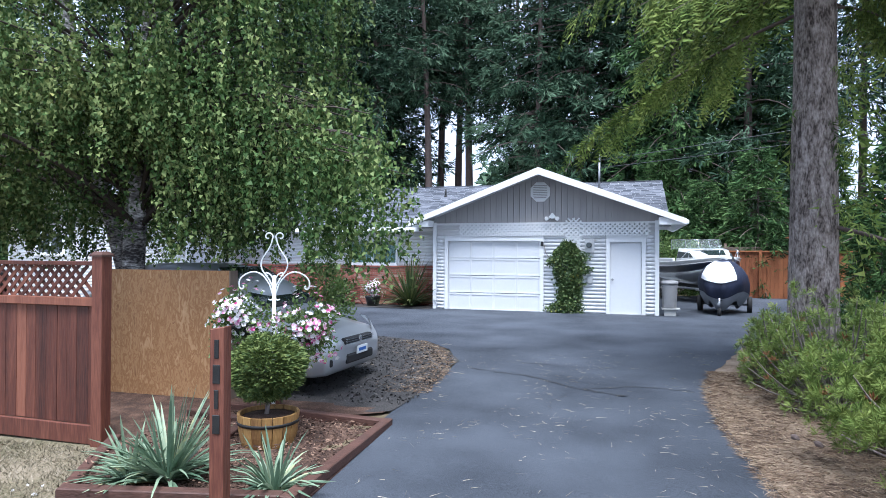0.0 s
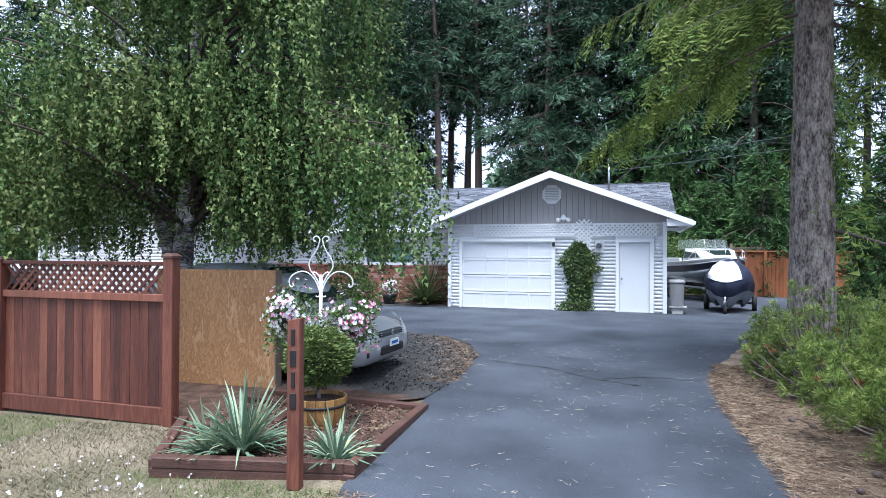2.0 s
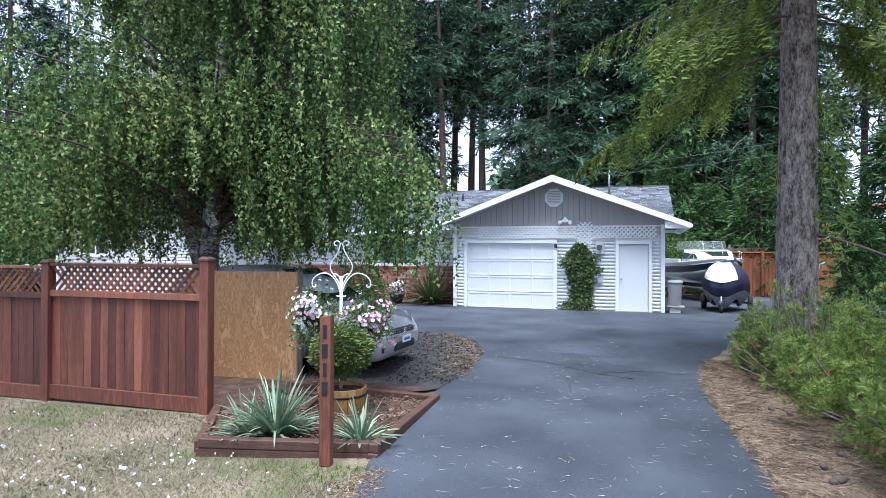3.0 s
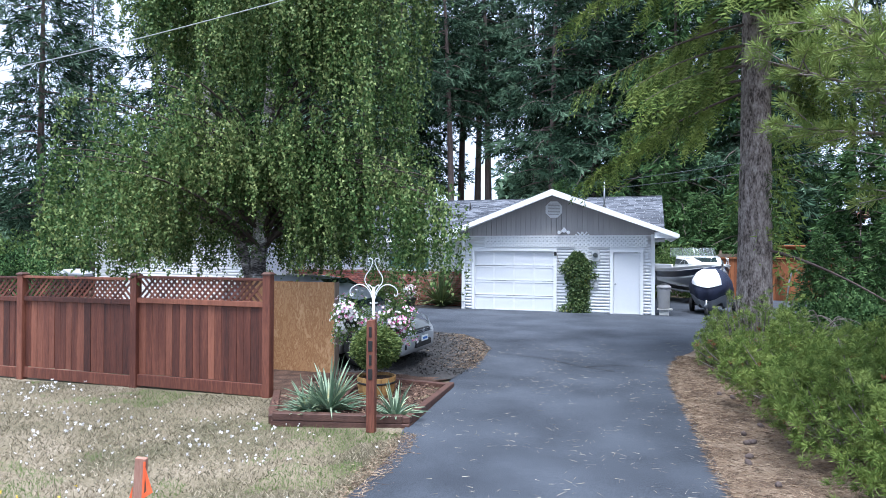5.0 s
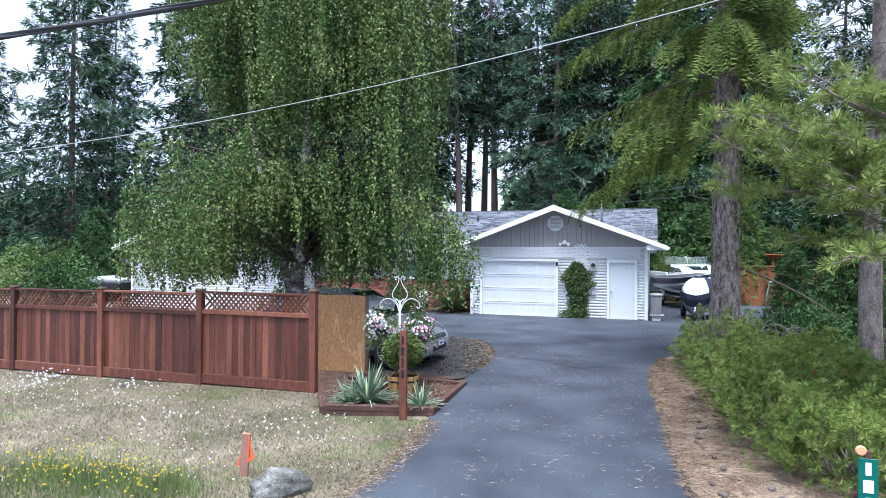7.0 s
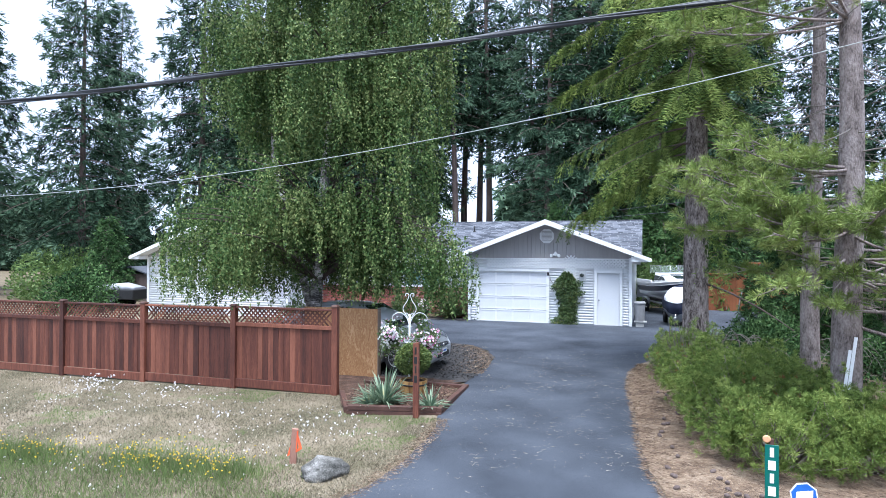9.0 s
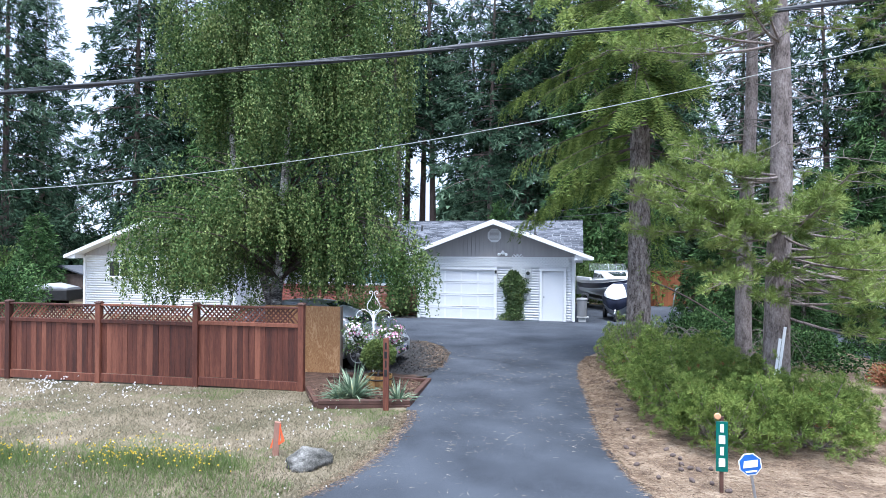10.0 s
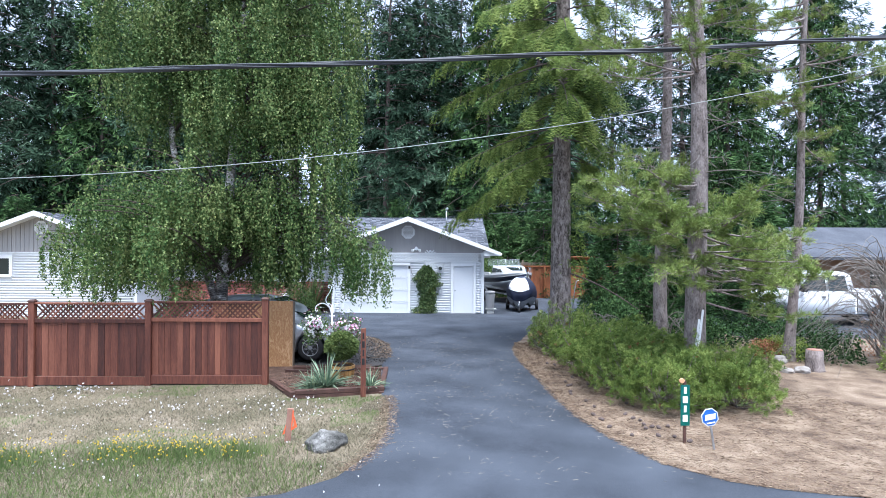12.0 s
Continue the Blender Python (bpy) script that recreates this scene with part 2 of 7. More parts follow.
def fans(name, P, D, count, L, W, mat, rng, spread=0.7):
    """A spray of small leaflets that part from one point at each place P, round the direction D."""
    n = len(P)
    D = unit(D)
    dirs = unit(np.repeat(D, count, 0) + rng.normal(size=(n * count, 3)) * spread)
    S = unit(np.cross(dirs, rng.normal(size=dirs.shape)))
    ln = np.repeat(np.broadcast_to(L, n), count)[:, None] * (0.55 + 0.6 * rng.random((n * count, 1)))
    base = np.repeat(P, count, 0)
    a = base + dirs * ln * 0.7 + S * ln * W / 2
    b = base + dirs * ln - S * ln * W / 2
    V = np.concatenate([P, a, b])
    k = n + np.arange(n * count)
    F = np.stack([np.repeat(np.arange(n), count), k, k + n * count], 1)
    return raw(name, V, F, mat)


def tufts(name, P, D, count, length, width, mat, rng, spread=0.9):
    """A brush of needles at each place P round the direction D."""
    return fans(name, P, D, count, np.full(len(P), length), width / length, mat, rng, spread)


def ground_z(x, y):
    z = np.interp(y, [-9, 0, 4, 8, 11, 17], [-0.22, -0.2, -0.155, -0.035, 0.0, 0.0])
    left = np.clip((-4.0 - np.asarray(x)) * 0.013, 0, 0.09) * np.interp(y, [6, 8], [1, 0])
    bed_side = np.interp(y, [2, 3.5, 4.6, 6.3, 7.5], [0, 0.045, 0.045, 0.08, 0]) * np.clip((-1.9 - np.asarray(x)) / 1.5, 0, 1)
    return z - left - bed_side

# ---- ground ----
def spaced(near0, near1, step, far):
    a = list(np.arange(near0, near1 + step / 2, step))
    d, lo, hi = step, [], []
    x = near1
    while x < far:
        d *= 1.5
        x += d
        hi.append(x)
    d, x = step, near0
    while x > -far:
        d *= 1.5
        x -= d
        lo.append(x)
    return np.array(lo[::-1] + a + hi)


gx, gy = spaced(-16, 14, 0.4, 1800), spaced(-4, 20, 0.4, 1800)
GX, GY = np.meshgrid(gx, gy)
rough_ground = np.array([[noise.noise((x * 0.9, y * 0.9, 0)) * 0.012 for x in gx] for y in gy])
GZ = ground_z(GX, GY) + rough_ground
nx = len(gx)
quads = [[j * nx + i, j * nx + i + 1, (j + 1) * nx + i + 1, (j + 1) * nx + i] for j in range(len(gy) - 1) for i in range(nx - 1)]
FLOOR = material("forest_floor", (0.05, 0.045, 0.025), (0.2, 0.15, 0.09), 0.8, 0.95, 0.8, fine=30)
ground = part("ground", raw("ground", np.stack([GX, GY, GZ], -1).reshape(-1, 3), quads, FLOOR, True))
tagged(ground, "brown forest soil under the trees, nearly level", "ground", kind="structure")


def sheet(name, outline, lift, mat, step=0.5, jitter=0.0, seed=1):
    rnd = random.Random(seed)
    pts = []
    for (x0, y0), (x1, y1) in zip(outline, outline[1:] + outline[:1]):
        n = max(1, int(math.hypot(x1 - x0, y1 - y0) / 0.22)) if jitter else 1
        for k in range(n):
            f = k / n
            pts.append((x0 + (x1 - x0) * f + rnd.uniform(-jitter, jitter), y0 + (y1 - y0) * f + rnd.uniform(-jitter, jitter)))
    b = bmesh.new()
    b.faces.new([b.verts.new((x, y, 0)) for x, y in pts])
    xs, ys = [p[0] for p in pts], [p[1] for p in pts]
    for v in np.arange(math.floor(min(ys)), max(ys), step):
        bmesh.ops.bisect_plane(b, geom=b.verts[:] + b.edges[:] + b.faces[:], plane_co=(0, v, 0), plane_no=(0, 1, 0))
    for v in np.arange(math.floor(min(xs)), max(xs), max(step, 1.0)):
        bmesh.ops.bisect_plane(b, geom=b.verts[:] + b.edges[:] + b.faces[:], plane_co=(v, 0, 0), plane_no=(1, 0, 0))
    bmesh.ops.triangulate(b, faces=[f for f in b.faces if len(f.verts) > 4])
    for v in b.verts:
        v.co.z = float(ground_z(v.co.x, v.co.y)) + lift + noise.noise((v.co.x * 0.5, v.co.y * 0.5, 3)) * 0.006
    for f in b.faces:
        f.smooth = True
        f.normal_update()
    bmesh.ops.recalc_face_normals(b, faces=b.faces)
    if sum(f.normal.z for f in b.faces) < 0:
        bmesh.ops.reverse_faces(b, faces=b.faces)
    me = bpy.data.meshes.new(name)
    b.to_mesh(me)
    b.free()
    me.materials.append(mat)
    return part(name, me)


RIGHT_EDGE = [(6.0, -1.62), (4.3, -1.42), (3.38, -1.16), (2.84, -0.88), (2.22, -0.26), (1.82, 0.9), (1.6, 1.9), (1.47, 3.2), (1.35, 5.1), (1.24, 6.3), (1.2, 7.4), (1.26, 8.3), (1.42, 9.3), (1.65, 10.1), (1.95, 11.1), (2.35, 12.4), (3.2, 14.2)]
LEFT_EDGE = [(-6.0, -1.85), (-4.0, -1.68), (-2.67, -1.34), (-2.1, -0.79), (-1.74, 0.27), (-1.66, 1.2), (-1.69, 2.0), (-1.76, 2.9), (-1.95, 3.5), (-2.15, 5.4), (-2.22, 6.3), (-2.14, 8.0), (-2.28, 9.1), (-2.7, 10.1), (-3.38, 10.9), (-4.4, 11.25), (-7.0, 11.4), (-12.6, 11.4)]
driveway = sheet("driveway", RIGHT_EDGE + [(6.5, 16.5), (7.5, 26.5), (0.95, 26.5), (0.95, 17.7), (-5.5, 17.7), (-5.6, 18.0), (-12.6, 18.0)] + LEFT_EDGE[::-1], 0.022, ASPHALT)
tagged(driveway, "dark blue-grey sealed asphalt driveway with fine cracks", "driveway", kind="structure")
road = sheet("road", [(-60, -1.95), (-6.0, -1.85), (-4.0, -1.68), (-2.67, -1.34), (-2.4, -1.1), (2.9, -0.9), (3.38, -1.16), (4.3, -1.42), (6.0, -1.62), (60, -1.8), (60, -9.5), (-60, -9.5)], 0.014, ROAD, step=2.0)
tagged(road, "worn grey asphalt street at the driveway's mouth", "road", kind="structure")
lawn = sheet("lawn", [(-40, -1.95), (-6.0, -1.83), (-4.0, -1.66), (-2.67, -1.3), (-2.08, -0.76), (-1.72, 0.27), (-1.64, 1.2), (-1.67, 2.0), (-1.75, 2.9), (-1.92, 3.5), (-2.1, 3.72), (-3.6, 3.4), (-4.4, 4.64), (-4.6, 15.6), (-40, 15.6)], 0.008, LAWN, step=1.0)
tagged(lawn, "dry straw-coloured lawn with green patches and weeds", "lawn", kind="structure")
verge = sheet("needle_verge", RIGHT_EDGE + [(5.5, 12.5), (9.0, 11.0), (18, 9.5), (40, 9.5), (40, -1.75)], 0.028, NEEDLES, jitter=0.035, step=1.0)
tagged(verge, "verge covered in fallen brown pine needles", "verge", kind="structure")
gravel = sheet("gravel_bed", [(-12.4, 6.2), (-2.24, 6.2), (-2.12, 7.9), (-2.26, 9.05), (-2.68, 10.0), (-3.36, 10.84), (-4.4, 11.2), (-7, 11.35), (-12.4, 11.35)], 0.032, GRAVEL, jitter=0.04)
tagged(gravel, "dark crushed gravel parking bed beside the driveway", "gravel", kind="structure")
strip = sheet("planting_strip", [(-12.7, 17.2), (-5.45, 17.2), (-5.45, 18.5), (-12.7, 18.5)], 0.034, GRAVEL, jitter=0.05)
tagged(strip, "gravel planting strip along the brick wall", "gravel", kind="structure")
neighbour_drive = sheet("neighbour_driveway", [(8.5, 10.5), (40, 9.8), (40, 17.5), (8.5, 17.5)], 0.04, ASPHALT, step=2)
tagged(neighbour_drive, "grey neighbouring driveway behind the pines", "driveway", kind="structure")


# ---- houses ----
def courses(wall, x0, x1, y, z0, z1, holes, h=0.104):
    """Lapped siding courses on a wall facing -y; each course is a piece."""
    z, shared = z0, {}
    while z < z1 - 0.01:
        top = min(z + h, z1)
        spans = [(x0, x1)]
        for a, b, c, d in holes:
            if top > c + 0.005 and z < d - 0.005:
                spans = [s for p, q in spans for s in ((p, min(q, a)), (max(p, b), q)) if s[1] - s[0] > 0.02]
        for p, q in spans:
            key = (round(q - p, 3), round(top - z, 3))
            if key not in shared:
                w, t = key
                V = [(0, -0.016, 0), (w, -0.016, 0), (w, -0.0105, t), (0, -0.0105, t), (0, 0, 0), (w, 0, 0), (w, 0, t), (0, 0, t)]
                shared[key] = raw("course", V, [(0, 1, 2, 3), (4, 5, 1, 0), (3, 2, 6, 7), (0, 3, 7, 4), (1, 5, 6, 2)], SIDING)
            part("siding_course", shared[key], None, wall, m=Matrix.Translation((p, y, z)))
        z = top


def gable_boards(wall, x0, x1, y, zb, apex_x, apex_z, slope, w=0.172):
    x = x0
    while x < x1 - 0.02:
        e = min(x + w, x1)
        roof = lambda v: apex_z - abs(v - apex_x) * slope
        top = [(e - 0.006, roof(e - 0.006))]
        if x < apex_x < e:
            top.append((apex_x, apex_z))
        top.append((x + 0.006, roof(x + 0.006)))
        if min(t[1] for t in top) > zb + 0.02:
            part("gable_board", prism([(x + 0.006, zb), (e - 0.006, zb)] + top, y - 0.03, y), GREYBOARD, wall)
        x = e


def slope_shingles(name, parent, origin, along, up, length, rise, rng, tab=0.32, row=0.14, inside=None):
    """Shingle tabs laid in courses over one roof slope."""
    o, a, u = np.array(origin, float), np.array(along, float), np.array(up, float)
    nrm = np.cross(a, u)
    nrm /= np.linalg.norm(nrm)
    V, F = [], []
    rows = int(rise / row) + 1
    for r in range(rows):
        s0, s1 = r * row, min((r + 1) * row + 0.02, rise)
        if s1 <= s0:
            continue
        p = -tab * rng.random()
        while p < length:
            q = p + tab * (0.8 + 0.4 * rng.random())
            a0, a1 = max(p, 0) + 0.003, min(q, length) - 0.003
            p = q
            if a1 - a0 < 0.03:
                continue
            c = o + a * (a0 + a1) / 2 + u * (s0 + s1) / 2
            if inside is not None and not inside(c):
                continue
            k = len(V)
            lift = 0.012 + 0.004 * rng.random()
            for (aa, ss, n) in ((a0, s0, lift), (a1, s0, lift), (a1, s1, 0.004), (a0, s1, 0.004), (a0, s0, 0), (a1, s0, 0)):
                V.append(o + a * aa + u * ss + nrm * n)
            F += [(k, k + 1, k + 2, k + 3), (k + 4, k + 5, k + 1, k)]
    ob = part(name, raw(name, V, F, SHINGLE), None, parent)
    ob["kind"] = "stuff"
    return ob


def wall_with_holes(x0, x1, y0, y1, z0, z1, holes):
    """A solid wall with openings; holes as x0, x1, z0, z1."""
    xs = sorted({x0, x1, *[h[0] for h in holes], *[h[1] for h in holes]})
    b = bmesh.new()
    for a, c in zip(xs, xs[1:]):
        m = (a + c) / 2
        cuts = sorted([(h[2], h[3]) for h in holes if h[0] < m < h[1]])
        z = z0
        for p, q in cuts:
            if p > z + 0.001:
                block(a, c, y0, y1, z, p, bm=b)
            z = q
        if z1 > z + 0.001:
            block(a, c, y0, y1, z, z1, bm=b)
    return b


GLASS = bpy.data.materials.new("window_glass")
GLASS.use_nodes = True
_g = GLASS.node_tree.nodes["Principled BSDF"]
_g.inputs["Base Color"].default_value = (0.02, 0.03, 0.03, 1)
_g.inputs["Roughness"].default_value = 0.04
_g.inputs["Specular IOR Level"].default_value = 0.7
CLEAR = bpy.data.materials.new("clear_glass")
CLEAR.use_nodes = True
_g = CLEAR.node_tree.nodes["Principled BSDF"]
_g.inputs["Base Color"].default_value = (0.85, 0.93, 0.92, 1)
_g.inputs["Roughness"].default_value = 0.03
_g.inputs["Transmission Weight"].default_value = 0.95
_g.inputs["IOR"].default_value = 1.1
CURTAIN = material("green_curtain", (0.1, 0.2, 0.17), (0.2, 0.34, 0.3), 2, 0.8, 0.1, stretch=(6, 1, 0.1))
METAL = material("galvanised_metal", (0.3, 0.31, 0.33), (0.5, 0.51, 0.53), 6, 0.4, 0.05, metal=0.8)
DARK = material("dark_rubber", (0.012, 0.012, 0.013), (0.03, 0.03, 0.032), 5, 0.7, 0.1)


def window(name, x0, x1, y, z0, z1, label, split=True, curtain=False):
    w = thing(name, label, "window", kind="structure")
    f = bmesh.new()
    t = 0.055
    for a, b, c, d in ((x0, x1, z1 - t, z1), (x0, x1, z0, z0 + t), (x0, x0 + t, z0 + t, z1 - t), (x1 - t, x1, z0 + t, z1 - t)):
        block(a, b, y - 0.04, y + 0.04, c, d, bm=f)
    mid = (x0 + x1) / 2
    if split:
        block(mid - 0.03, mid + 0.03, y - 0.03, y + 0.03, z0 + t, z1 - t, bm=f)
    part("window_frame", f, TRIM, w)
    part("window_sill", block(x0 - 0.06, x1 + 0.06, y - 0.09, y - 0.03, z0 - 0.05, z0), TRIM, w)
    for a, b in (((x0 + t, mid - 0.03), (mid + 0.03, x1 - t)) if split else ((x0 + t, x1 - t),)):
        pane = part("pane", block(a, b, y, y + 0.006, z0 + t, z1 - t), CLEAR if curtain else GLASS, w)
        if curtain:
            pane.visible_shadow = False
            c = bmesh.new()
            n = 14
            for k in range(n):
                p0, p1 = a + (b - a) * k / n, a + (b - a) * (k + 1) / n
                d0, d1 = (0.05, 0.08) if k % 2 else (0.08, 0.05)
                c.faces.new([c.verts.new(v) for v in ((p0, y + d0, z0 + t), (p1, y + d1, z0 + t), (p1, y + d1, z1 - t - 0.1), (p0, y + d0, z1 - t - 0.1))])
            part("curtain", c, CURTAIN, w, "pale green pleated curtain")
    return w


def octagon_vent(parent, x, y, z, r):
    v = part("gable_vent", prism([(x + r * math.cos(math.pi / 8 + k * math.pi / 4), z + r * math.sin(math.pi / 8 + k * math.pi / 4)) for k in range(8)], y - 0.045, y - 0.01), TRIM, parent, "white octagonal louvred gable vent")
    for k in range(8):
        zz = z - r * 0.62 + k * r * 0.165
        hw = min(r * 0.66, r * 0.92 - abs(zz - z) * 0.55)
        part("louvre", prism([(x - hw, zz), (x + hw, zz), (x + hw, zz + 0.012), (x - hw, zz + 0.012)], y - 0.068, y - 0.045), TRIM, v)
        part("louvre_gap", block(x - hw, x + hw, y - 0.049, y - 0.0455, zz + 0.014, zz + 0.032), GREYBOARD, v)


def rake_fascia(parent, ax, az, xl, xr, zl, zr, y0, y1, h=0.2):
    for sx, sz in ((xl, zl), (xr, zr)):
        part("rake_board", prism([(ax, az), (sx, sz), (sx, sz - h * 0.75), (ax, az - h)], y0, y1), TRIM, parent)


rng = np.random.default_rng(5)
house = thing("house", "white-sided single-storey house with grey gables and brick", "house")
G0, G1, GYF = -5.42, 0.98, 17.6
RX, RZ, SL = -2.2, 4.08, 0.383
GD = (-4.97, -2.22, -0.05, 2.05)
ED = (-0.29, 0.55, 0.02, 2.02)
gw = part("garage_wall", wall_with_holes(G0, G1, GYF, GYF + 0.14, 0.0, 2.56, [GD, ED]), SIDING, house)
part("garage_gable", prism([(G0, 2.56), (G1, 2.56), (G1, RZ - (G1 - RX) * SL - 0.06), (RX, RZ - 0.06), (G0, RZ - (RX - G0) * SL - 0.06)], GYF, GYF + 0.14), GREYBOARD, house)
part("garage_side_wall", block(G1 - 0.14, G1, GYF + 0.14, 29, 0, 2.6), SIDING, house)
part("garage_side_wall", block(G0, G0 + 0.14, GYF + 0.14, 24, 0, 2.6), SIDING, house)
part("back_wall", block(-20.2, G1, 29, 29.14, 0, 2.6), SIDING, house)
part("front_wall", wall_with_holes(-12.8, G0, 18.5, 18.64, 0, 2.6, [(-8.7, -6.95, 1.32, 2.12)]), SIDING, house)
part("wing_wall", wall_with_holes(-20.2, -12.8, 15.8, 15.94, -0.05, 2.52, [(-18.95, -17.78, 1.6, 2.34)]), SIDING, house)
part("wing_gable", prism([(-20.2, 2.52), (-12.8, 2.52), (-12.8, 2.72), (-16.5, 4.08), (-20.2, 2.72)], 15.8, 15.94), GREYBOARD, house)
part("wing_side_wall", block(-20.2, -20.06, 15.94, 29, -0.05, 2.6), SIDING, house)
part("wing_side_wall", block(-12.94, -12.8, 15.94, 19, -0.05, 2.6), SIDING, house)
part("foundation", block(G0 + 0.01, G1 - 0.01, GYF + 0.01, GYF + 0.12, -0.2, 0.0), CONCRETE, house)
part("foundation", block(-20.19, -12.81, 15.81, 15.93, -0.4, -0.05), CONCRETE, house)

# roofs: each slope is a slab with shingles laid over it
up_g = np.array([1, 0, SL]) / math.hypot(1, SL)
EL, ER = RX - 3.85, RX + 3.85
EZ = RZ - 3.85 * SL
main_front = lambda c: c[2] < 4.4 - abs(c[1] - 23.7) * 0.335 + 0.06
for sx, nm in ((EL, 1), (ER, -1)):
    part("roof_deck", prism([(RX, RZ - 0.03), (sx, EZ - 0.03), (sx, EZ - 0.12), (RX, RZ - 0.12)], 17.03, 23.2), TRIM, house)
slope_shingles("shingles", house, (EL, 23.2, EZ - 0.02), (0, -1, 0), up_g, 6.2, 3.85 * math.hypot(1, SL), rng)
slope_shingles("shingles", house, (ER, 17.0, EZ - 0.02), (0, 1, 0), (-up_g[0], 0, up_g[2]), 6.2, 3.85 * math.hypot(1, SL), rng)
rake_fascia(house, RX, RZ + 0.005, EL, ER, EZ + 0.005, EZ + 0.005, 16.97, 17.03)
for sx, inner in ((EL, G0), (ER, G1)):
    part("eave_return", prism([(sx, EZ + 0.0), (sx, EZ - 0.14), (inner, EZ - 0.14), (inner, EZ + abs(inner - sx) * SL - 0.2)], 17.04, 17.58), TRIM, house)
    part("gutter", block(sx - 0.06, sx + 0.06, 17.02, 23, EZ - 0.13, EZ - 0.02, 0.02), TRIM, house)
up_m = np.array([0, 1, 0.335]) / math.hypot(1, 0.335)
part("main_roof_deck", bm := prism([(18.0 - 0.02, 4.4 - 5.7 * 0.335 - 0.03), (23.7, 4.37), (29.4, 4.4 - 5.7 * 0.335 - 0.03), (29.4, 4.4 - 5.7 * 0.335 - 0.13), (23.7, 4.27), (18.0 - 0.02, 4.4 - 5.7 * 0.335 - 0.13)], -1.3, 20.6), TRIM, house, m=Matrix.Rotation(radians(90), 4, "Z"))
slope_shingles("shingles", house, (-20.6, 17.95, 4.4 - 5.75 * 0.335 - 0.02), (1, 0, 0), up_m, 21.93, 5.75 * math.hypot(1, 0.335), rng)
slope_shingles("ridge_shingles", house, (-20.6, 23.56, 4.365), (1, 0, 0), (0, 1, 0.1), 21.93, 0.3, rng, 0.26, 0.3)
part("eave_fascia", block(-12.4, EL + 0.1, 17.92, 17.98, 2.36, 2.5), TRIM, house)
part("soffit", block(-12.8, EL + 0.3, 17.98, 18.5, 2.4, 2.43), TRIM, house)
WSL = (4.13 - 2.56) / 4.2
up_w = np.array([1, 0, WSL]) / math.hypot(1, WSL)
for sx in (-20.7, -12.3):
    part("roof_deck", prism([(-16.5, 4.1), (sx, 4.1 - 4.2 * WSL), (sx, 4.0 - 4.2 * WSL), (-16.5, 4.0)], 15.23, 23.2), TRIM, house)
    part("eave_return", prism([(sx, 2.55), (sx, 2.42), (-20.2 if sx < -16 else -12.8, 2.42), (-20.2 if sx < -16 else -12.8, 2.6)], 15.24, 15.78), TRIM, house)
slope_shingles("shingles", house, (-20.7, 23.2, 4.11 - 4.2 * WSL), (0, -1, 0), up_w, 8, 4.2 * math.hypot(1, WSL), rng)
slope_shingles("shingles", house, (-12.3, 15.2, 4.11 - 4.2 * WSL), (0, 1, 0), (-up_w[0], 0, up_w[2]), 8, 4.2 * math.hypot(1, WSL), rng)
rake_fascia(house, -16.5, 4.135, -20.7, -12.3, 4.135 - 4.2 * WSL, 4.135 - 4.2 * WSL, 15.17, 15.23, 0.18)
octagon_vent(house, RX - 0.02, GYF, 3.45, 0.3)
octagon_vent(house, -16.58, 15.8, 3.5, 0.28)
# corner boards, belt and casings
for x in (G0 - 0.02, G1 - 0.09):
    part("corner_board", block(x, x + 0.11, GYF - 0.045, GYF, 0.02, 2.6), TRIM, house)
for x in (-20.22, -12.89):
    part("corner_board", block(x, x + 0.11, 15.755, 15.8, -0.03, 2.52), TRIM, house)
part("belt_board", block(G0 + 0.09, G1 - 0.09, GYF - 0.04, GYF, 2.54, 2.58), TRIM, house)
part("belt_board", block(-20.1, -12.9, 15.76, 15.8, 2.5, 2.54), TRIM, house)
for a, b, c, d in (GD, ED):
    c = max(c, 0.0)
    part("door_casing", block(a - 0.1, a, GYF - 0.05, GYF + 0.1, c, d), TRIM, house)
    part("door_casing", block(b, b + 0.1, GYF - 0.05, GYF + 0.1, c, d), TRIM, house)
    part("door_casing", block(a - 0.1, b + 0.1, GYF - 0.053, GYF + 0.1, d, d + 0.09), TRIM, house)
gdoor = thing("garage_door", "white sectional garage door with raised panels, closed", "garage door")
gh = (GD[3] - 0.0) / 4
for r in range(4):
    # panel shade is painted into the section colour; frames stay trim white
    sec = part("door_section", block(GD[0] + 0.005, GD[1] - 0.005, GYF + 0.04, GYF + 0.09, 0.012 + r * gh, (r + 1) * gh), DOORPAINT_SHADED, gdoor)
    cw = (GD[1] - GD[0]) / 4
    for c in range(4):
        x0 = GD[0] + c * cw
        b = bmesh.new()
        for p in ((x0 + 0.0, x0 + 0.035, r * gh + 0.02, (r + 1) * gh - 0.01), (x0 + cw - 0.035, x0 + cw - 0.005, r * gh + 0.02, (r + 1) * gh - 0.01), (x0 + 0.035, x0 + cw - 0.035, (r + 1) * gh - 0.055, (r + 1) * gh - 0.01), (x0 + 0.035, x0 + cw - 0.035, r * gh + 0.02, r * gh + 0.055)):
            block(p[0] + 0.004, p[1] - 0.004, GYF + 0.027, GYF + 0.04, p[2], p[3], bm=b)
        part("panel_frame", b, TRIM, sec)
edoor = thing("entry_door", "plain white side entry door, closed", "door")
part("door_leaf", block(ED[0] + 0.006, ED[1] - 0.006, GYF + 0.03, GYF + 0.075, 0.03, ED[3] - 0.006, 0.004), DOORPAINT_SHADED, edoor)
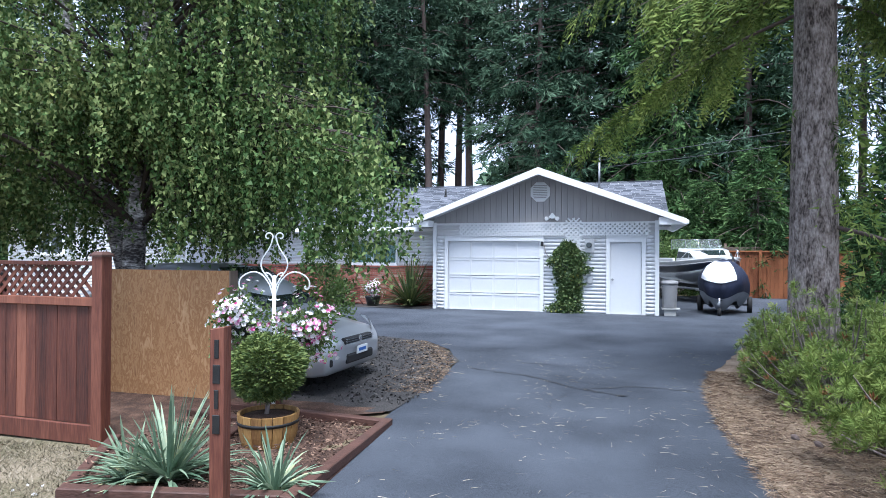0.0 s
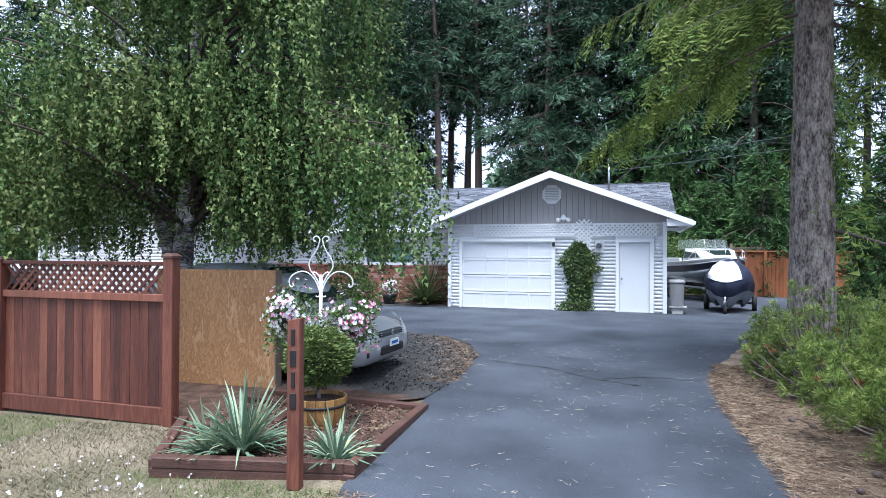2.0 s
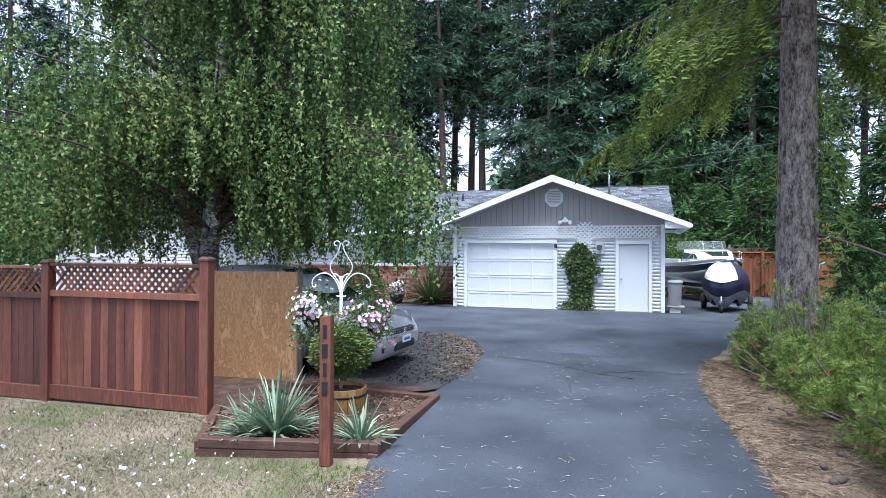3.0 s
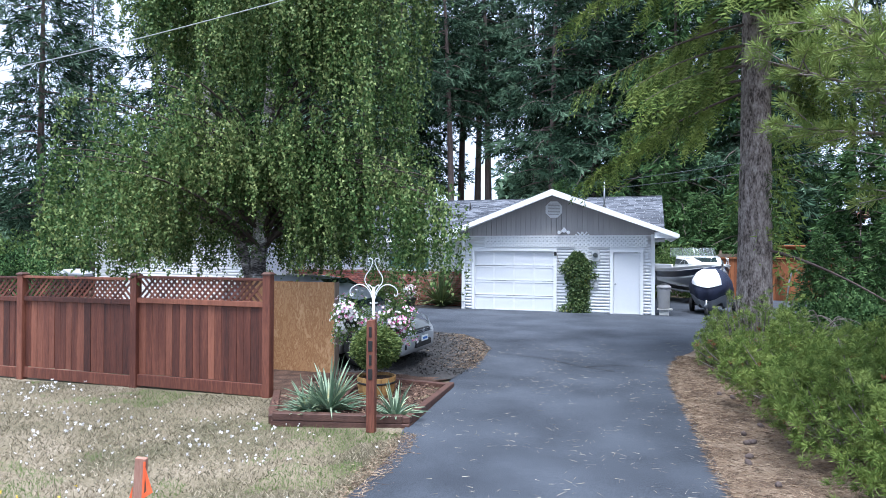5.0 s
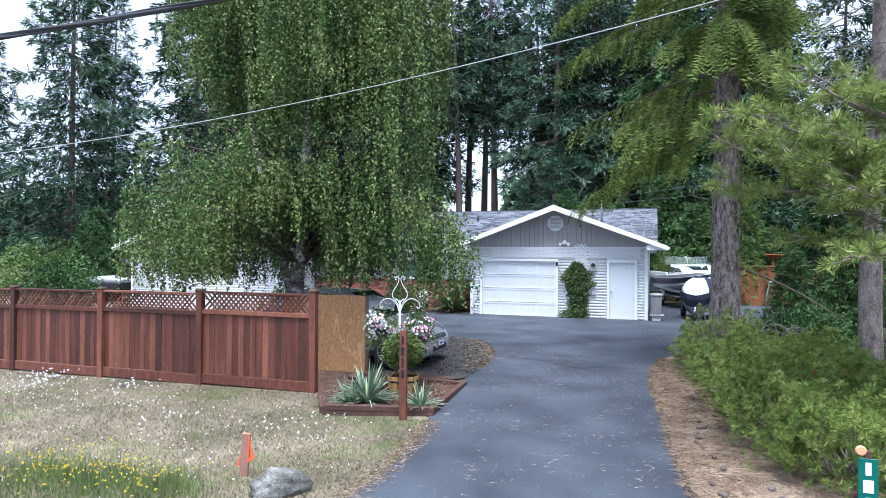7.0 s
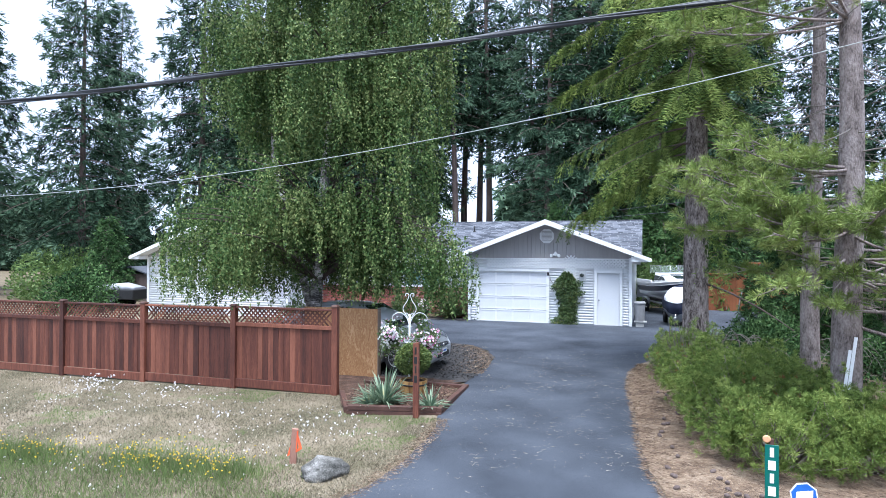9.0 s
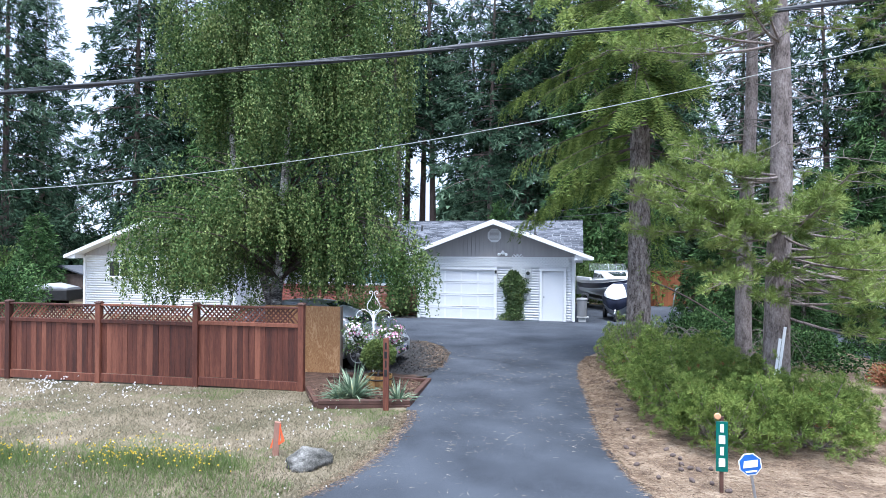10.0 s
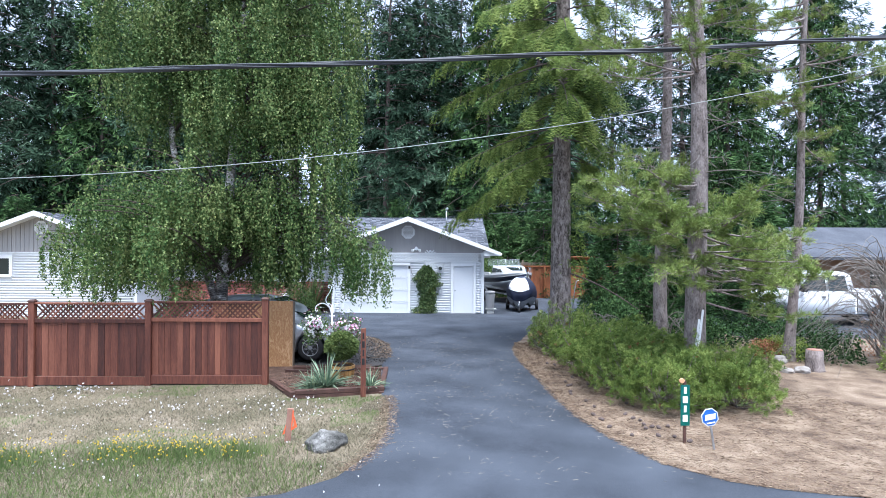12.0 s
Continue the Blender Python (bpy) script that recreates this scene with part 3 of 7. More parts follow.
part("door_knob", lathe([(0.012, 0), (0.012, 0.03), (0.03, 0.04), (0.032, 0.06), (0.015, 0.07)], 12), METAL, edoor, "brass-grey round knob", Matrix.Translation((ED[0] + 0.07, GYF + 0.03, 0.98)) @ Matrix.Rotation(radians(90), 4, "X"))
part("threshold", block(ED[0], ED[1], GYF - 0.03, GYF + 0.1, 0.0, 0.028), CONCRETE, edoor)
window("window_1", -8.7, -6.95, 18.5, 1.32, 2.12, "white sliding window with green curtains", True, True)
window("window_2", -18.95, -17.78, 15.8, 1.6, 2.34, "white sliding window with dark glass", True)

# ---- fence ----
fence = thing("fence", "reddish-brown stained cedar fence with lattice top", "fence")
FY, SP = 4.57, 2.474


def fence_base(x):
    return float(np.interp(x, [-17, -9.47, -7, -4.53], [-0.29, -0.245, -0.225, -0.175]))


cap_m = lathe([(0.105, 0.0), (0.105, 0.02), (0.06, 0.05)], 4)
post_b = block(-0.062, 0.062, -0.062, 0.062, 0, 1.81, 0.006)
pm = bpy.data.meshes.new("post")
post_b.to_mesh(pm)
post_b.free()
pm.materials.append(STAINED)
cm = bpy.data.meshes.new("cap")
bmesh.ops.rotate(cap_m, verts=cap_m.verts, matrix=Matrix.Rotation(radians(45), 3, "Z"))
for f in cap_m.faces:
    f.smooth = False
cap_m.to_mesh(cm)
cap_m.free()
cm.materials.append(STAINED_DARK)
board_meshes = []
for w in (0.128, 0.135, 0.142, 0.12):
    b = block(-w / 2, w / 2, -0.01, 0.01, 0, 1.15, 0.003)
    me = bpy.data.meshes.new("board")
    b.to_mesh(me)
    b.free()
    me.materials.append(STAINED)
    board_meshes.append((w, me))
slat_len = 0.31 * math.sqrt(2)
sb = block(-0.0175, 0.0175, -0.004, 0.004, -slat_len / 2, slat_len / 2)
sm = bpy.data.meshes.new("slat")
sb.to_mesh(sm)
sb.free()
sm.materials.append(STAINED)
rf = random.Random(3)
for k in range(6):
    x = -4.53 - k * SP
    zb = fence_base(x)
    p = part("post", pm, None, fence, m=Matrix.Translation((x, FY, zb - 0.02)))
    part("post_cap", cm, None, p, m=Matrix.Translation((0, 0, 1.81)))
    if k == 5:
        break
    x0, x1, z = x - SP + 0.062, x - 0.062, (zb + fence_base(x - SP)) / 2
    part("kickboard", block(x0, x1, FY - 0.03, FY + 0.008, z + 0.02, z + 0.2, 0.004), STAINED, fence)
    part("middle_rail", block(x0, x1, FY - 0.035, FY + 0.05, z + 1.34, z + 1.42, 0.004), STAINED, fence)
    part("top_rail", block(x0, x1, FY - 0.045, FY + 0.05, z + 1.73, z + 1.77, 0.004), STAINED, fence)
    part("bottom_rail", block(x0, x1, FY + 0.035, FY + 0.08, z + 0.2, z + 0.29), STAINED, fence)
    xx = x0 + 0.002
    while xx < x1 - 0.05:
        w, me = board_meshes[rf.randrange(4)]
        if xx + w > x1:
            w, me = x1 - xx, board_meshes[3][1]
        ob = part("board", me, None, fence, m=Matrix.Translation((xx + w / 2, FY + 0.012 + rf.uniform(-0.002, 0.006), z + 0.205 + rf.uniform(-0.004, 0.004))))
        xx += w + 0.004
    n = 20
    for q in range(n):
        cx = x0 + 0.155 + (x1 - x0 - 0.31) * q / (n - 1)
        for sgn, dy in ((1, 0.0), (-1, 0.009)):
            part("lattice_slat", sm, None, fence, m=Matrix.Translation((cx, FY + dy, z + 1.575)) @ Matrix.Rotation(radians(45 * sgn), 4, "Y"))


# ---- trees ----
def bezier(p0, p1, p2, n):
    t = np.linspace(0, 1, n)[:, None]
    return (1 - t) ** 2 * np.array(p0, float) + 2 * t * (1 - t) * np.array(p1, float) + t ** 2 * np.array(p2, float)


def birch():
    rng = np.random.default_rng(11)
    tree = thing("birch_tree", "weeping birch with white bark and hanging leafy strands", "tree")
    stems = [[(-6.35, 6.75, -0.2), (-6.25, 6.75, 1.6), (-6.1, 6.75, 3.6), (-5.95, 6.8, 6.0), (-5.75, 6.9, 9.0), (-5.6, 7.0, 13.0)],
             [(-6.25, 6.75, 1.0), (-6.9, 6.7, 3.0), (-7.45, 6.7, 5.2), (-7.65, 6.9, 7.4), (-7.6, 7.1, 9.6)]]
    for s, r in zip(stems, ((0.19, 0.15, 0.12, 0.09, 0.07, 0.02), (0.11, 0.09, 0.075, 0.055, 0.02))):
        part("trunk", tube(s, r, 12), BARK_BIRCH, tree)
    P, D = [], []
    twigs = bmesh.new()

    def strand(a, drop, sway, dens=40):
        n = max(6, int(drop * dens))
        t = np.sort(rng.random(n)) ** 0.9
        ph = rng.random(2) * 6.28
        out = np.array([a[0] + sway[0] * np.minimum(t * 3, 1) * 0.4 + 0.05 * np.sin(t * 3 + ph[0]), a[1] + sway[1] * np.minimum(t * 3, 1) * 0.4 + 0.05 * np.cos(t * 3 + ph[1]), a[2] + 0.12 * np.sin(np.minimum(t * 4, 1) * 3.14) - drop * t]).T
        P.append(out + rng.normal(size=out.shape) * 0.026)
        D.append(np.array([0, 0, -0.9]) + rng.normal(size=out.shape) * 0.5)

    # lower dome: arching limbs, each hung with a curtain of strands
    c, R = np.array([-6.75, 6.5, 2.2]), np.array([3.6, 3.1, 2.65])
    for k in range(104):
        az = k * 2.399 + rng.normal() * 0.12
        cz = 0.28 + 0.66 * rng.random() ** 0.8
        front = math.cos(az + 0.93) > 0.86
        if front:
            cz = 0.78 + 0.16 * rng.random()
        lump = 1.0 + 0.38 * noise.noise((math.cos(az) * 1.9, math.sin(az) * 1.9, cz * 1.5 + 4)) + 0.1 * rng.normal()
        h = max(0, 1 - cz ** 2.4) ** (1 / 2.4)
        rr = lump * (0.72 + 0.32 * rng.random() ** 0.6)
        e = c + R * np.array([math.cos(az) * h, math.sin(az) * h, cz]) * rr
        if e[0] > -5.0:
            e[0] = -5.0 + (e[0] + 5.0) * 0.8
        s = np.array([-6.15, 6.75, max(2.0, e[2] - 1.1)])
        b = bezier(s, (s + e) / 2 + [0, 0, 0.75], e, 10)
        tube(b, np.linspace(0.038, 0.005, 10), 5, twigs)
        side = np.array([-math.sin(az), math.cos(az), 0])
        for j in range(17):
            if j % 4 == 0:
                f0, off = 0.38 + 0.62 * rng.random() ** 0.7, rng.normal() * 0.2
            f = min(1.0, f0 + rng.normal() * 0.03)
            i = min(int(f * 9), 8)
            a = b[i] + (b[i + 1] - b[i]) * (f * 9 - i) + side * (off * f + rng.normal() * 0.06) + rng.normal(size=3) * [0.05, 0.05, 0.07]
            end = 1.45 + 0.5 * rng.random() + 0.45 * noise.noise((a[0], a[1], 0))
            if a[0] > -5.2:
                end += min(0.4, (a[0] + 5.2) * 0.4)
            drop = min(a[2] - end, (0.5 + 0.7 * rng.random()) if front else (0.7 + 1.9 * rng.random() ** 1.3))
            if drop > 0.2:
                strand(a, drop, (math.cos(az) * 0.4, math.sin(az) * 0.4))
    # long curtains on the driveway side, from high limbs nearly to the car
    for k in range(34):
        h = np.array([-2.95 - 1.9 * rng.random() ** 1.2, rng.uniform(5.3, 7.9), 3.4 + 6.2 * rng.random() ** 1.1])
        tube(bezier((-5.9, 6.8, h[2] - 0.5), ((h[0] - 5.9) / 2, 6.8, h[2] + 0.6), h, 8), np.linspace(0.035, 0.006, 8), 5, twigs)
        for j in range(11):
            a = h + rng.normal(size=3) * [0.15, 0.2, 0.2] - [0.5 * rng.random() ** 2, 0, 0]
            strand(a, min(a[2] - 1.8 - 0.6 * rng.random(), 0.9 + 1.9 * rng.random()), (0.2, -0.05), 38)
    # low outer strands that reach over the car
    for k in range(26):
        h = np.array([-4.3 + 2.35 * rng.random(), rng.uniform(5.5, 7.0), 0])
        h[2] = 4.0 - 0.62 * (h[0] + 4.3) + rng.normal() * 0.2
        tube(bezier((-5.9, 6.8, h[2] - 0.3), ((h[0] - 5.9) / 2, 6.6, h[2] + 0.7), h, 8), np.linspace(0.03, 0.005, 8), 5, twigs)
        for j in range(8):
            a = h + rng.normal(size=3) * [0.14, 0.16, 0.12] - [0.6 * rng.random() ** 2, 0, 0]
            strand(a, min(a[2] - 1.3 - 0.5 * rng.random(), 0.6 + 1.3 * rng.random()), (0.15, 0.0), 38)
    # leaves on the inner twigs, thickest just under the dome's top
    inner = c + R * unit(rng.normal(size=(60000, 3))) * (rng.random((60000, 1)) ** 0.45 * 0.92)
    inner = inner[inner[:, 2] > 1.7 + 1.2 * rng.random(len(inner))]
    v = inner - c
    hollow = (v[:, 0] * 0.6 - v[:, 1] * 0.8 > 0.9) & (v[:, 2] < 1.7)
    inner = inner[~hollow]
    lumps = np.array([noise.noise((a * 0.9, b * 0.9, d * 0.9)) for a, b, d in inner])
    inner = inner[lumps + 0.25 * rng.random(len(inner)) > 0.05]
    P.append(inner)
    D.append(rng.normal(size=inner.shape) + [0, 0, -0.8])
    # upper curtains, hung from long limbs in uneven bunches
    for k in range(66):
        z0 = 5.1 + 7.9 * (k / 66) + rng.random() * 0.5
        az = k * 2.4 + rng.random() * 0.8
        reach = (1.5 + 1.1 * rng.random()) * (1.0 if z0 < 9.5 else 1.0 - (z0 - 9.5) * 0.14)
        lift = 0.5 + 0.5 * rng.random()
        if z0 < 6.6:
            reach *= 0.72
        if k in (19, 22, 25, 28, 31):
            az, reach, lift = 2.75 + 0.06 * (k - 19), 3.4, 0.1
        s = np.array([-5.7, 6.85, z0])
        if math.cos(az) > 0.3:
            reach *= 1.2
        if k % 4 == 0 and z0 < 9.5:
            s[0], reach = -7.55, reach * 0.6
        e = s + [math.cos(az) * reach + 0.25, math.sin(az) * reach, lift]
        b = bezier(s, (s + e) / 2 + [0, 0, 0.8], e, 9)
        tube(b, np.linspace(0.045, 0.008, 9), 5, twigs)
        high = z0 > 10.8
        for j in range(20 if high else 48):
            if j % 8 == 0:
                f0 = 0.2 + 0.8 * rng.random()
            f = min(1.0, max(0.15, f0 + rng.normal() * 0.035))
            i = min(int(f * 8), 7)
            a = b[i] + (b[i + 1] - b[i]) * (f * 8 - i) + rng.normal(size=3) * [0.13, 0.13, 0.1]
            low = (4.5 if f < 0.5 else 5.2) + 0.9 * rng.random() + 0.5 * noise.noise((a[0] * 1.5, a[1] * 1.5, 2))
            strand(a, min(a[2] - low, 1.2 + 2.3 * rng.random() * f), (0.3 * math.cos(az), 0.3 * math.sin(az)), 22 if high else 42)
    # strands that hang in front of the stems
    for k in range(280):
        if k % 7 == 0:
            h = np.array([rng.uniform(-8.6, -4.0), rng.uniform(5.6, 6.8), rng.uniform(5.8, 9.5)])
        a = h + rng.normal(size=3) * [0.11, 0.1, 0.15]
        strand(a, min(a[2] - 4.5, 1.0 + 1.7 * rng.random()), (0.1, -0.1), 42)
    tagged(part("limbwork", twigs, TWIG, tree), kind="stuff")
    P, D = np.concatenate(P), np.concatenate(D)
    n = len(P)
    part("crown", sprigs("crown", P, D, 0.046 + 0.022 * rng.random(n), 0.04 + 0.018 * rng.random(n), LEAF_BIRCH, rng), None, tree)


def conifer_mesh(seed, height, radius, start, droop, n_branch, n_card, L, W, hang, mat, thin_top=0.7, gaps=0.15):
    """Crown and trunk meshes of a conifer that stands at the origin."""
    rng = np.random.default_rng(seed)
    P, D, LL = [], [], []
    wood = bmesh.new()
    r0 = height * 0.0095
    bend = rng.normal(size=2) * 0.012 * height
    axis = lambda h: np.array([bend[0] * (h / height) ** 2, bend[1] * (h / height) ** 2, h])
    tube([axis(h) for h in np.linspace(-0.3, height, 9)], [r0 * (1.15 - 1.1 * k / 8) for k in range(9)], 8, wood)
    for k in range(n_branch):
        f = (k + rng.random()) / n_branch
        h = start + (height - start) * f ** 1.05
        if rng.random() < gaps:
            continue
        az = k * 2.399 + rng.normal() * 0.3
        prof = (1 - f) ** thin_top * (0.55 + 0.45 * min(1, f * 6 + 0.4))
        ln = radius * prof * (0.65 + 0.5 * rng.random()) + 0.3
        out = np.array([math.cos(az), math.sin(az), 0])
        side = np.array([-math.sin(az), math.cos(az), 0])
        s = axis(h)
        e = s + out * ln + [0, 0, -droop * ln * (0.6 + 0.5 * rng.random())]
        m = (s + e) / 2 + [0, 0, 0.16 * ln]
        if k % 2 == 0:
            tube(bezier(s, m, e, 5), np.linspace(0.012 * ln + 0.012, 0.008, 5), 4, wood, cap=False)
        n = max(8, int(n_card * (0.35 + 0.65 * ln / radius) * (1.0 if h < 19 else 0.4)))
        t = 0.12 + 0.88 * rng.random(n) ** 0.75
        c = (1 - t)[:, None] ** 2 * s + 2 * (t * (1 - t))[:, None] * m + t[:, None] ** 2 * e
        sp = (rng.random(n) - 0.5) * 2
        wide = 0.42 * ln * np.sin(np.clip(t * 1.05, 0, 1) * 3.0) ** 0.7 * (1 - 0.55 * t)
        P.append(c + side * (sp * wide)[:, None] + rng.normal(size=(n, 3)) * 0.05 * [1, 1, 1.2] - np.array([0, 0, 1]) * (rng.random(n) * hang * 0.6)[:, None])
        D.append(out * 0.8 + side * (sp * 1.1)[:, None] + np.array([0, 0, -1]) * (hang * (0.4 + rng.random(n)))[:, None] + rng.normal(size=(n, 3)) * 0.25)
        LL.append(L * (0.7 + 0.6 * rng.random(n)))
    P, D, LL = np.concatenate(P), np.concatenate(D), np.concatenate(LL)
    me = bpy.data.meshes.new("trunk")
    wood.to_mesh(me)
    wood.free()
    me.materials.append(DARKBARK)
    return fans("crown", P, D, 7, LL, W, mat, rng, 0.45), me


def conifer(label, meshes, x, y, s=1.0, turn=0.0, group="forest conifers"):
    t = thing("conifer_tree", label, "tree", pose(x, y, float(ground_z(x, y)), 0, 0, turn) @ Matrix.Scale(s, 4), group)
    part("crown", meshes[0], None, t)
    part("trunk", meshes[1], None, t)
    return t


birch()
SPRUCE = [conifer_mesh(21, 27, 4.5, 6.5, 0.25, 200, 34, 0.5, 0.17, 0.55, LEAF_SPRUCE, 0.5, 0.3),
          conifer_mesh(22, 24, 3.9, 9.0, 0.3, 150, 34, 0.5, 0.17, 0.6, LEAF_SPRUCE, 0.5, 0.3),
          conifer_mesh(23, 20, 4.0, 1.2, 0.45, 190, 35, 0.48, 0.17, 0.9, LEAF_CEDAR, 0.75, 0.08),
          conifer_mesh(24, 25, 4.4, 3.0, 0.35, 210, 33, 0.5, 0.17, 0.6, LEAF_SPRUCE, 0.7, 0.1)]
SPRUCE.append(conifer_mesh(26, 27, 3.4, 11.5, 0.35, 120, 34, 0.5, 0.17, 0.7, LEAF_SPRUCE, 0.5, 0.25))
YOUNG = conifer_mesh(25, 5.0, 1.7, 0.3, 0.3, 90, 34, 0.26, 0.16, 0.4, LEAF_CEDAR, 0.8, 0.1)
LAB = ["tall dark green spruce with a bare lower trunk", "tall thin spruce with sparse drooping boughs", "broad green cedar with drooping foliage down low", "dense blue-green spruce of the woods behind", "tall spruce with a long bare trunk and high crown"]
rt = random.Random(8)
FOREST = [(-40, 33, 3), (-44, 25, 3), (-36, 40, 0), (-28.3, 29, 3), (-25.3, 30.5, 3), (-21.8, 29.6, 2), (-18.8, 30.4, 3), (-15.6, 30.6, 3), (-15.2, 36, 3), (-33, 23.5, 3), (-38.5, 17, 0), (-27, 34, 2), (-23, 33, 0), (-25.5, 40, 3), (-20, 36, 3), (-17, 33, 1), (-15.5, 39, 0), (-13.9, 33, 4), (-12.6, 41, 4), (-11.2, 34.5, 4), (-9.4, 37, 4), (-10.9, 39.5, 4), (-6.0, 36, 1), (-4.6, 33, 0), (-5.2, 43, 3),
          (-2.2, 33.5, 3), (-1.5, 39, 0), (0.4, 34, 3), (2.2, 31.5, 2), (3.6, 36, 0), (5.5, 32, 3), (7.5, 34, 2), (7.0, 40, 3), (11.4, 36, 1), (15.5, 33, 1), (18, 32, 2), (20.5, 36, 3), (23.5, 31, 2), (27, 34, 1), (31, 33, 3)]
for x, y, k in FOREST:
    conifer(LAB[k], SPRUCE[k], x, y, rt.uniform(0.9, 1.12), rt.uniform(0, 360))


def far_woods():
    g = np.random.default_rng(97)
    n = 80000
    x = g.uniform(-105, 75, n)
    y = 56 + 14 * g.random(n)
    crest = np.array([10 + 4 * noise.noise((a * 0.16, 0, 1)) + 5 * noise.noise((a * 0.45, 0, 5)) for a in x])
    crest = np.where(x > 16, crest * 0.6, crest)
    z = 0.3 + crest * g.random(n) ** 0.8
    bear = np.degrees(np.arctan2(-(x - 0.9), y + 5.5))
    keep = ~((np.abs(bear - 16.0) < 3.0) & (z > 3.5) | (np.abs(bear - 42.0) < 2.2) & (z > 5) | (np.abs(bear + 15.8) < 2.2) & (z > 4.5))
    P = np.stack([x, y, z], 1)[keep]
    m = len(P)
    D = g.normal(size=(m, 3)) * [1, 0.6, 0.3] + [0, -0.2, -0.6]
    tagged(part("far_woods", sprigs("far_woods", P, D, 0.8 + 0.5 * g.random(m), 0.45 + 0.2 * g.random(m), LEAF_SPRUCE, g)), "dark evergreen woods far behind the houses", "woods", kind="stuff")


far_woods()
for x, y, s in ((-3.4, 30.2, 1.2), (3.2, 28.6, 1.0), (5.2, 27.8, 1.25), (1.6, 30.4, 1.35), (8.6, 27.5, 0.8), (6.0, 12.6, 0.62), (7.6, 13.2, 0.7), (4.6, 12.8, 0.5), (9.5, 12.0, 0.66), (8.5, 18.5, 1.1), (12.8, 19.5, 1.0), (6.9, 10.3, 0.45), (6.1, 15.6, 1.0), (7.5, 16.2, 1.25), (9.6, 17.2, 1.2), (11.4, 18.6, 1.4), (13.6, 20.4, 1.5), (-24.5, 17.5, 0.8), (-27, 20, 0.95), (-22.5, 23, 1.1)):
    conifer("young green cedar thick with low foliage", YOUNG, x, y, s, rt.uniform(0, 360), "young cedars")


def douglas_fir():
    rng = np.random.default_rng(31)
    x, y = 2.66, 9.4
    t = thing("fir_tree", "large douglas fir with furrowed grey-brown bark", "tree")
    b = bmesh.new()
    hs = np.concatenate([np.linspace(-0.15, 7.5, 150), np.linspace(7.8, 18, 20)])
    rad = [0.315 * (1 - 0.04 * h) + (0.12 * math.exp(-max(h, 0) * 3)) for h in hs]
    sides = 72
    rings = []
    for h, r in zip(hs, rad):
        ring = []
        for a in np.linspace(0, 2 * math.pi, sides, endpoint=False):
            ca, sa = math.cos(a), math.sin(a)
            plate_edge = abs(noise.noise((ca * 6, sa * 6, h * 1.3)))
            q = r * (1 + 0.035 * noise.noise((ca * 2.5, sa * 2.5, h * 0.8)) + 0.11 * min(plate_edge, 0.3) - 0.03 + 0.02 * noise.noise((ca * 16, sa * 16, h * 7)))
            ring.append(b.verts.new((x + 0.006 * h + ca * q, y + sa * q, h)))
        rings.append(ring)
    for a, c in zip(rings, rings[1:]):
        for k in range(sides):
            b.faces.new((a[k], a[(k + 1) % sides], c[(k + 1) % sides], c[k])).smooth = True
    part("trunk", b, BARK_FIR, t)
    wood, V, F = bmesh.new(), [], []

    def frond(path, aim):
        k, m = sum(len(v) for v in V), len(path)
        V.append(np.concatenate([path, path + unit(aim) * (0.1 + 0.07 * rng.random((m, 1)))]))
        i = np.arange(m - 1)
        F.append(np.stack([k + i, k + i + 1, k + m + i], 1))

    for k in range(92):
        z = 5.0 + 9.0 * (k / 92) ** 1.15
        az = k * 2.399 + rng.normal() * 0.35
        ln = (2.3 + 2.0 * rng.random()) * (1 - max(0, z - 8) * 0.06)
        if math.cos(az) > 0.1 and z < 9.5:
            ln *= 0.45
        if math.sin(az) < -0.75 and z < 6.0:
            continue
        if k > 10 and k % 5 == 0:
            z, az, ln = 6.1 + 3.6 * rng.random(), -1.75 + 0.45 * rng.normal(), 2.0 + rng.random()
        s = np.array([x, y, z])
        out = np.array([math.cos(az), math.sin(az), 0])
        side = np.array([-math.sin(az), math.cos(az), 0])
        e = s + out * ln + [0, 0, -0.42 * ln * (0.7 + 0.5 * rng.random())]
        m = (s + e) / 2 + [0, 0, 0.35]
        tube(bezier(s, m, e, 6), np.linspace(0.028, 0.005, 6), 5, wood, cap=False)
        n_sprays = int(95 * ln / 3)
        for j in range(n_sprays):
            f = 0.3 + 0.7 * rng.random()
            c = (1 - f) ** 2 * s + 2 * f * (1 - f) * m + f * f * e
            lat = side * (rng.random() - 0.5) * 2
            L = 0.25 + 0.42 * rng.random()
            q = np.linspace(0, 1, 18)[:, None]
            path = c + (lat * 0.6 + out * 0.35) * L * q + np.array([0, 0, -1]) * L * (0.25 * q + 0.7 * q * q)
            d = unit(np.gradient(path, axis=0))
            alt = np.where(np.arange(len(path)) % 2, 1, -1)[:, None]
            frond(path, d * 0.9 + np.cross(d, out + [0, 0, 0.3]) * alt + rng.normal(size=d.shape) * 0.25)
    # short hanging shoots on the trunk
    for k in range(46):
        az = rng.normal() * 0.9 - 0.2
        z = 1.9 + 2.6 * rng.random()
        s = np.array([x + 0.33 * math.cos(az), y + 0.33 * math.sin(az) * (1 if rng.random() < 0.4 else -1), z])
        o = np.array([math.cos(az) * 0.5, math.sin(az) * 0.3 - 0.15, 0])
        q = np.linspace(0, 1, 26)[:, None]
        path = s + o * q * (0.5 + 0.5 * rng.random()) + np.array([0, 0, -0.75]) * q * q * (0.4 + rng.random())
        frond(path, o + [0, 0, -0.8] + rng.normal(size=path.shape) * 0.6)
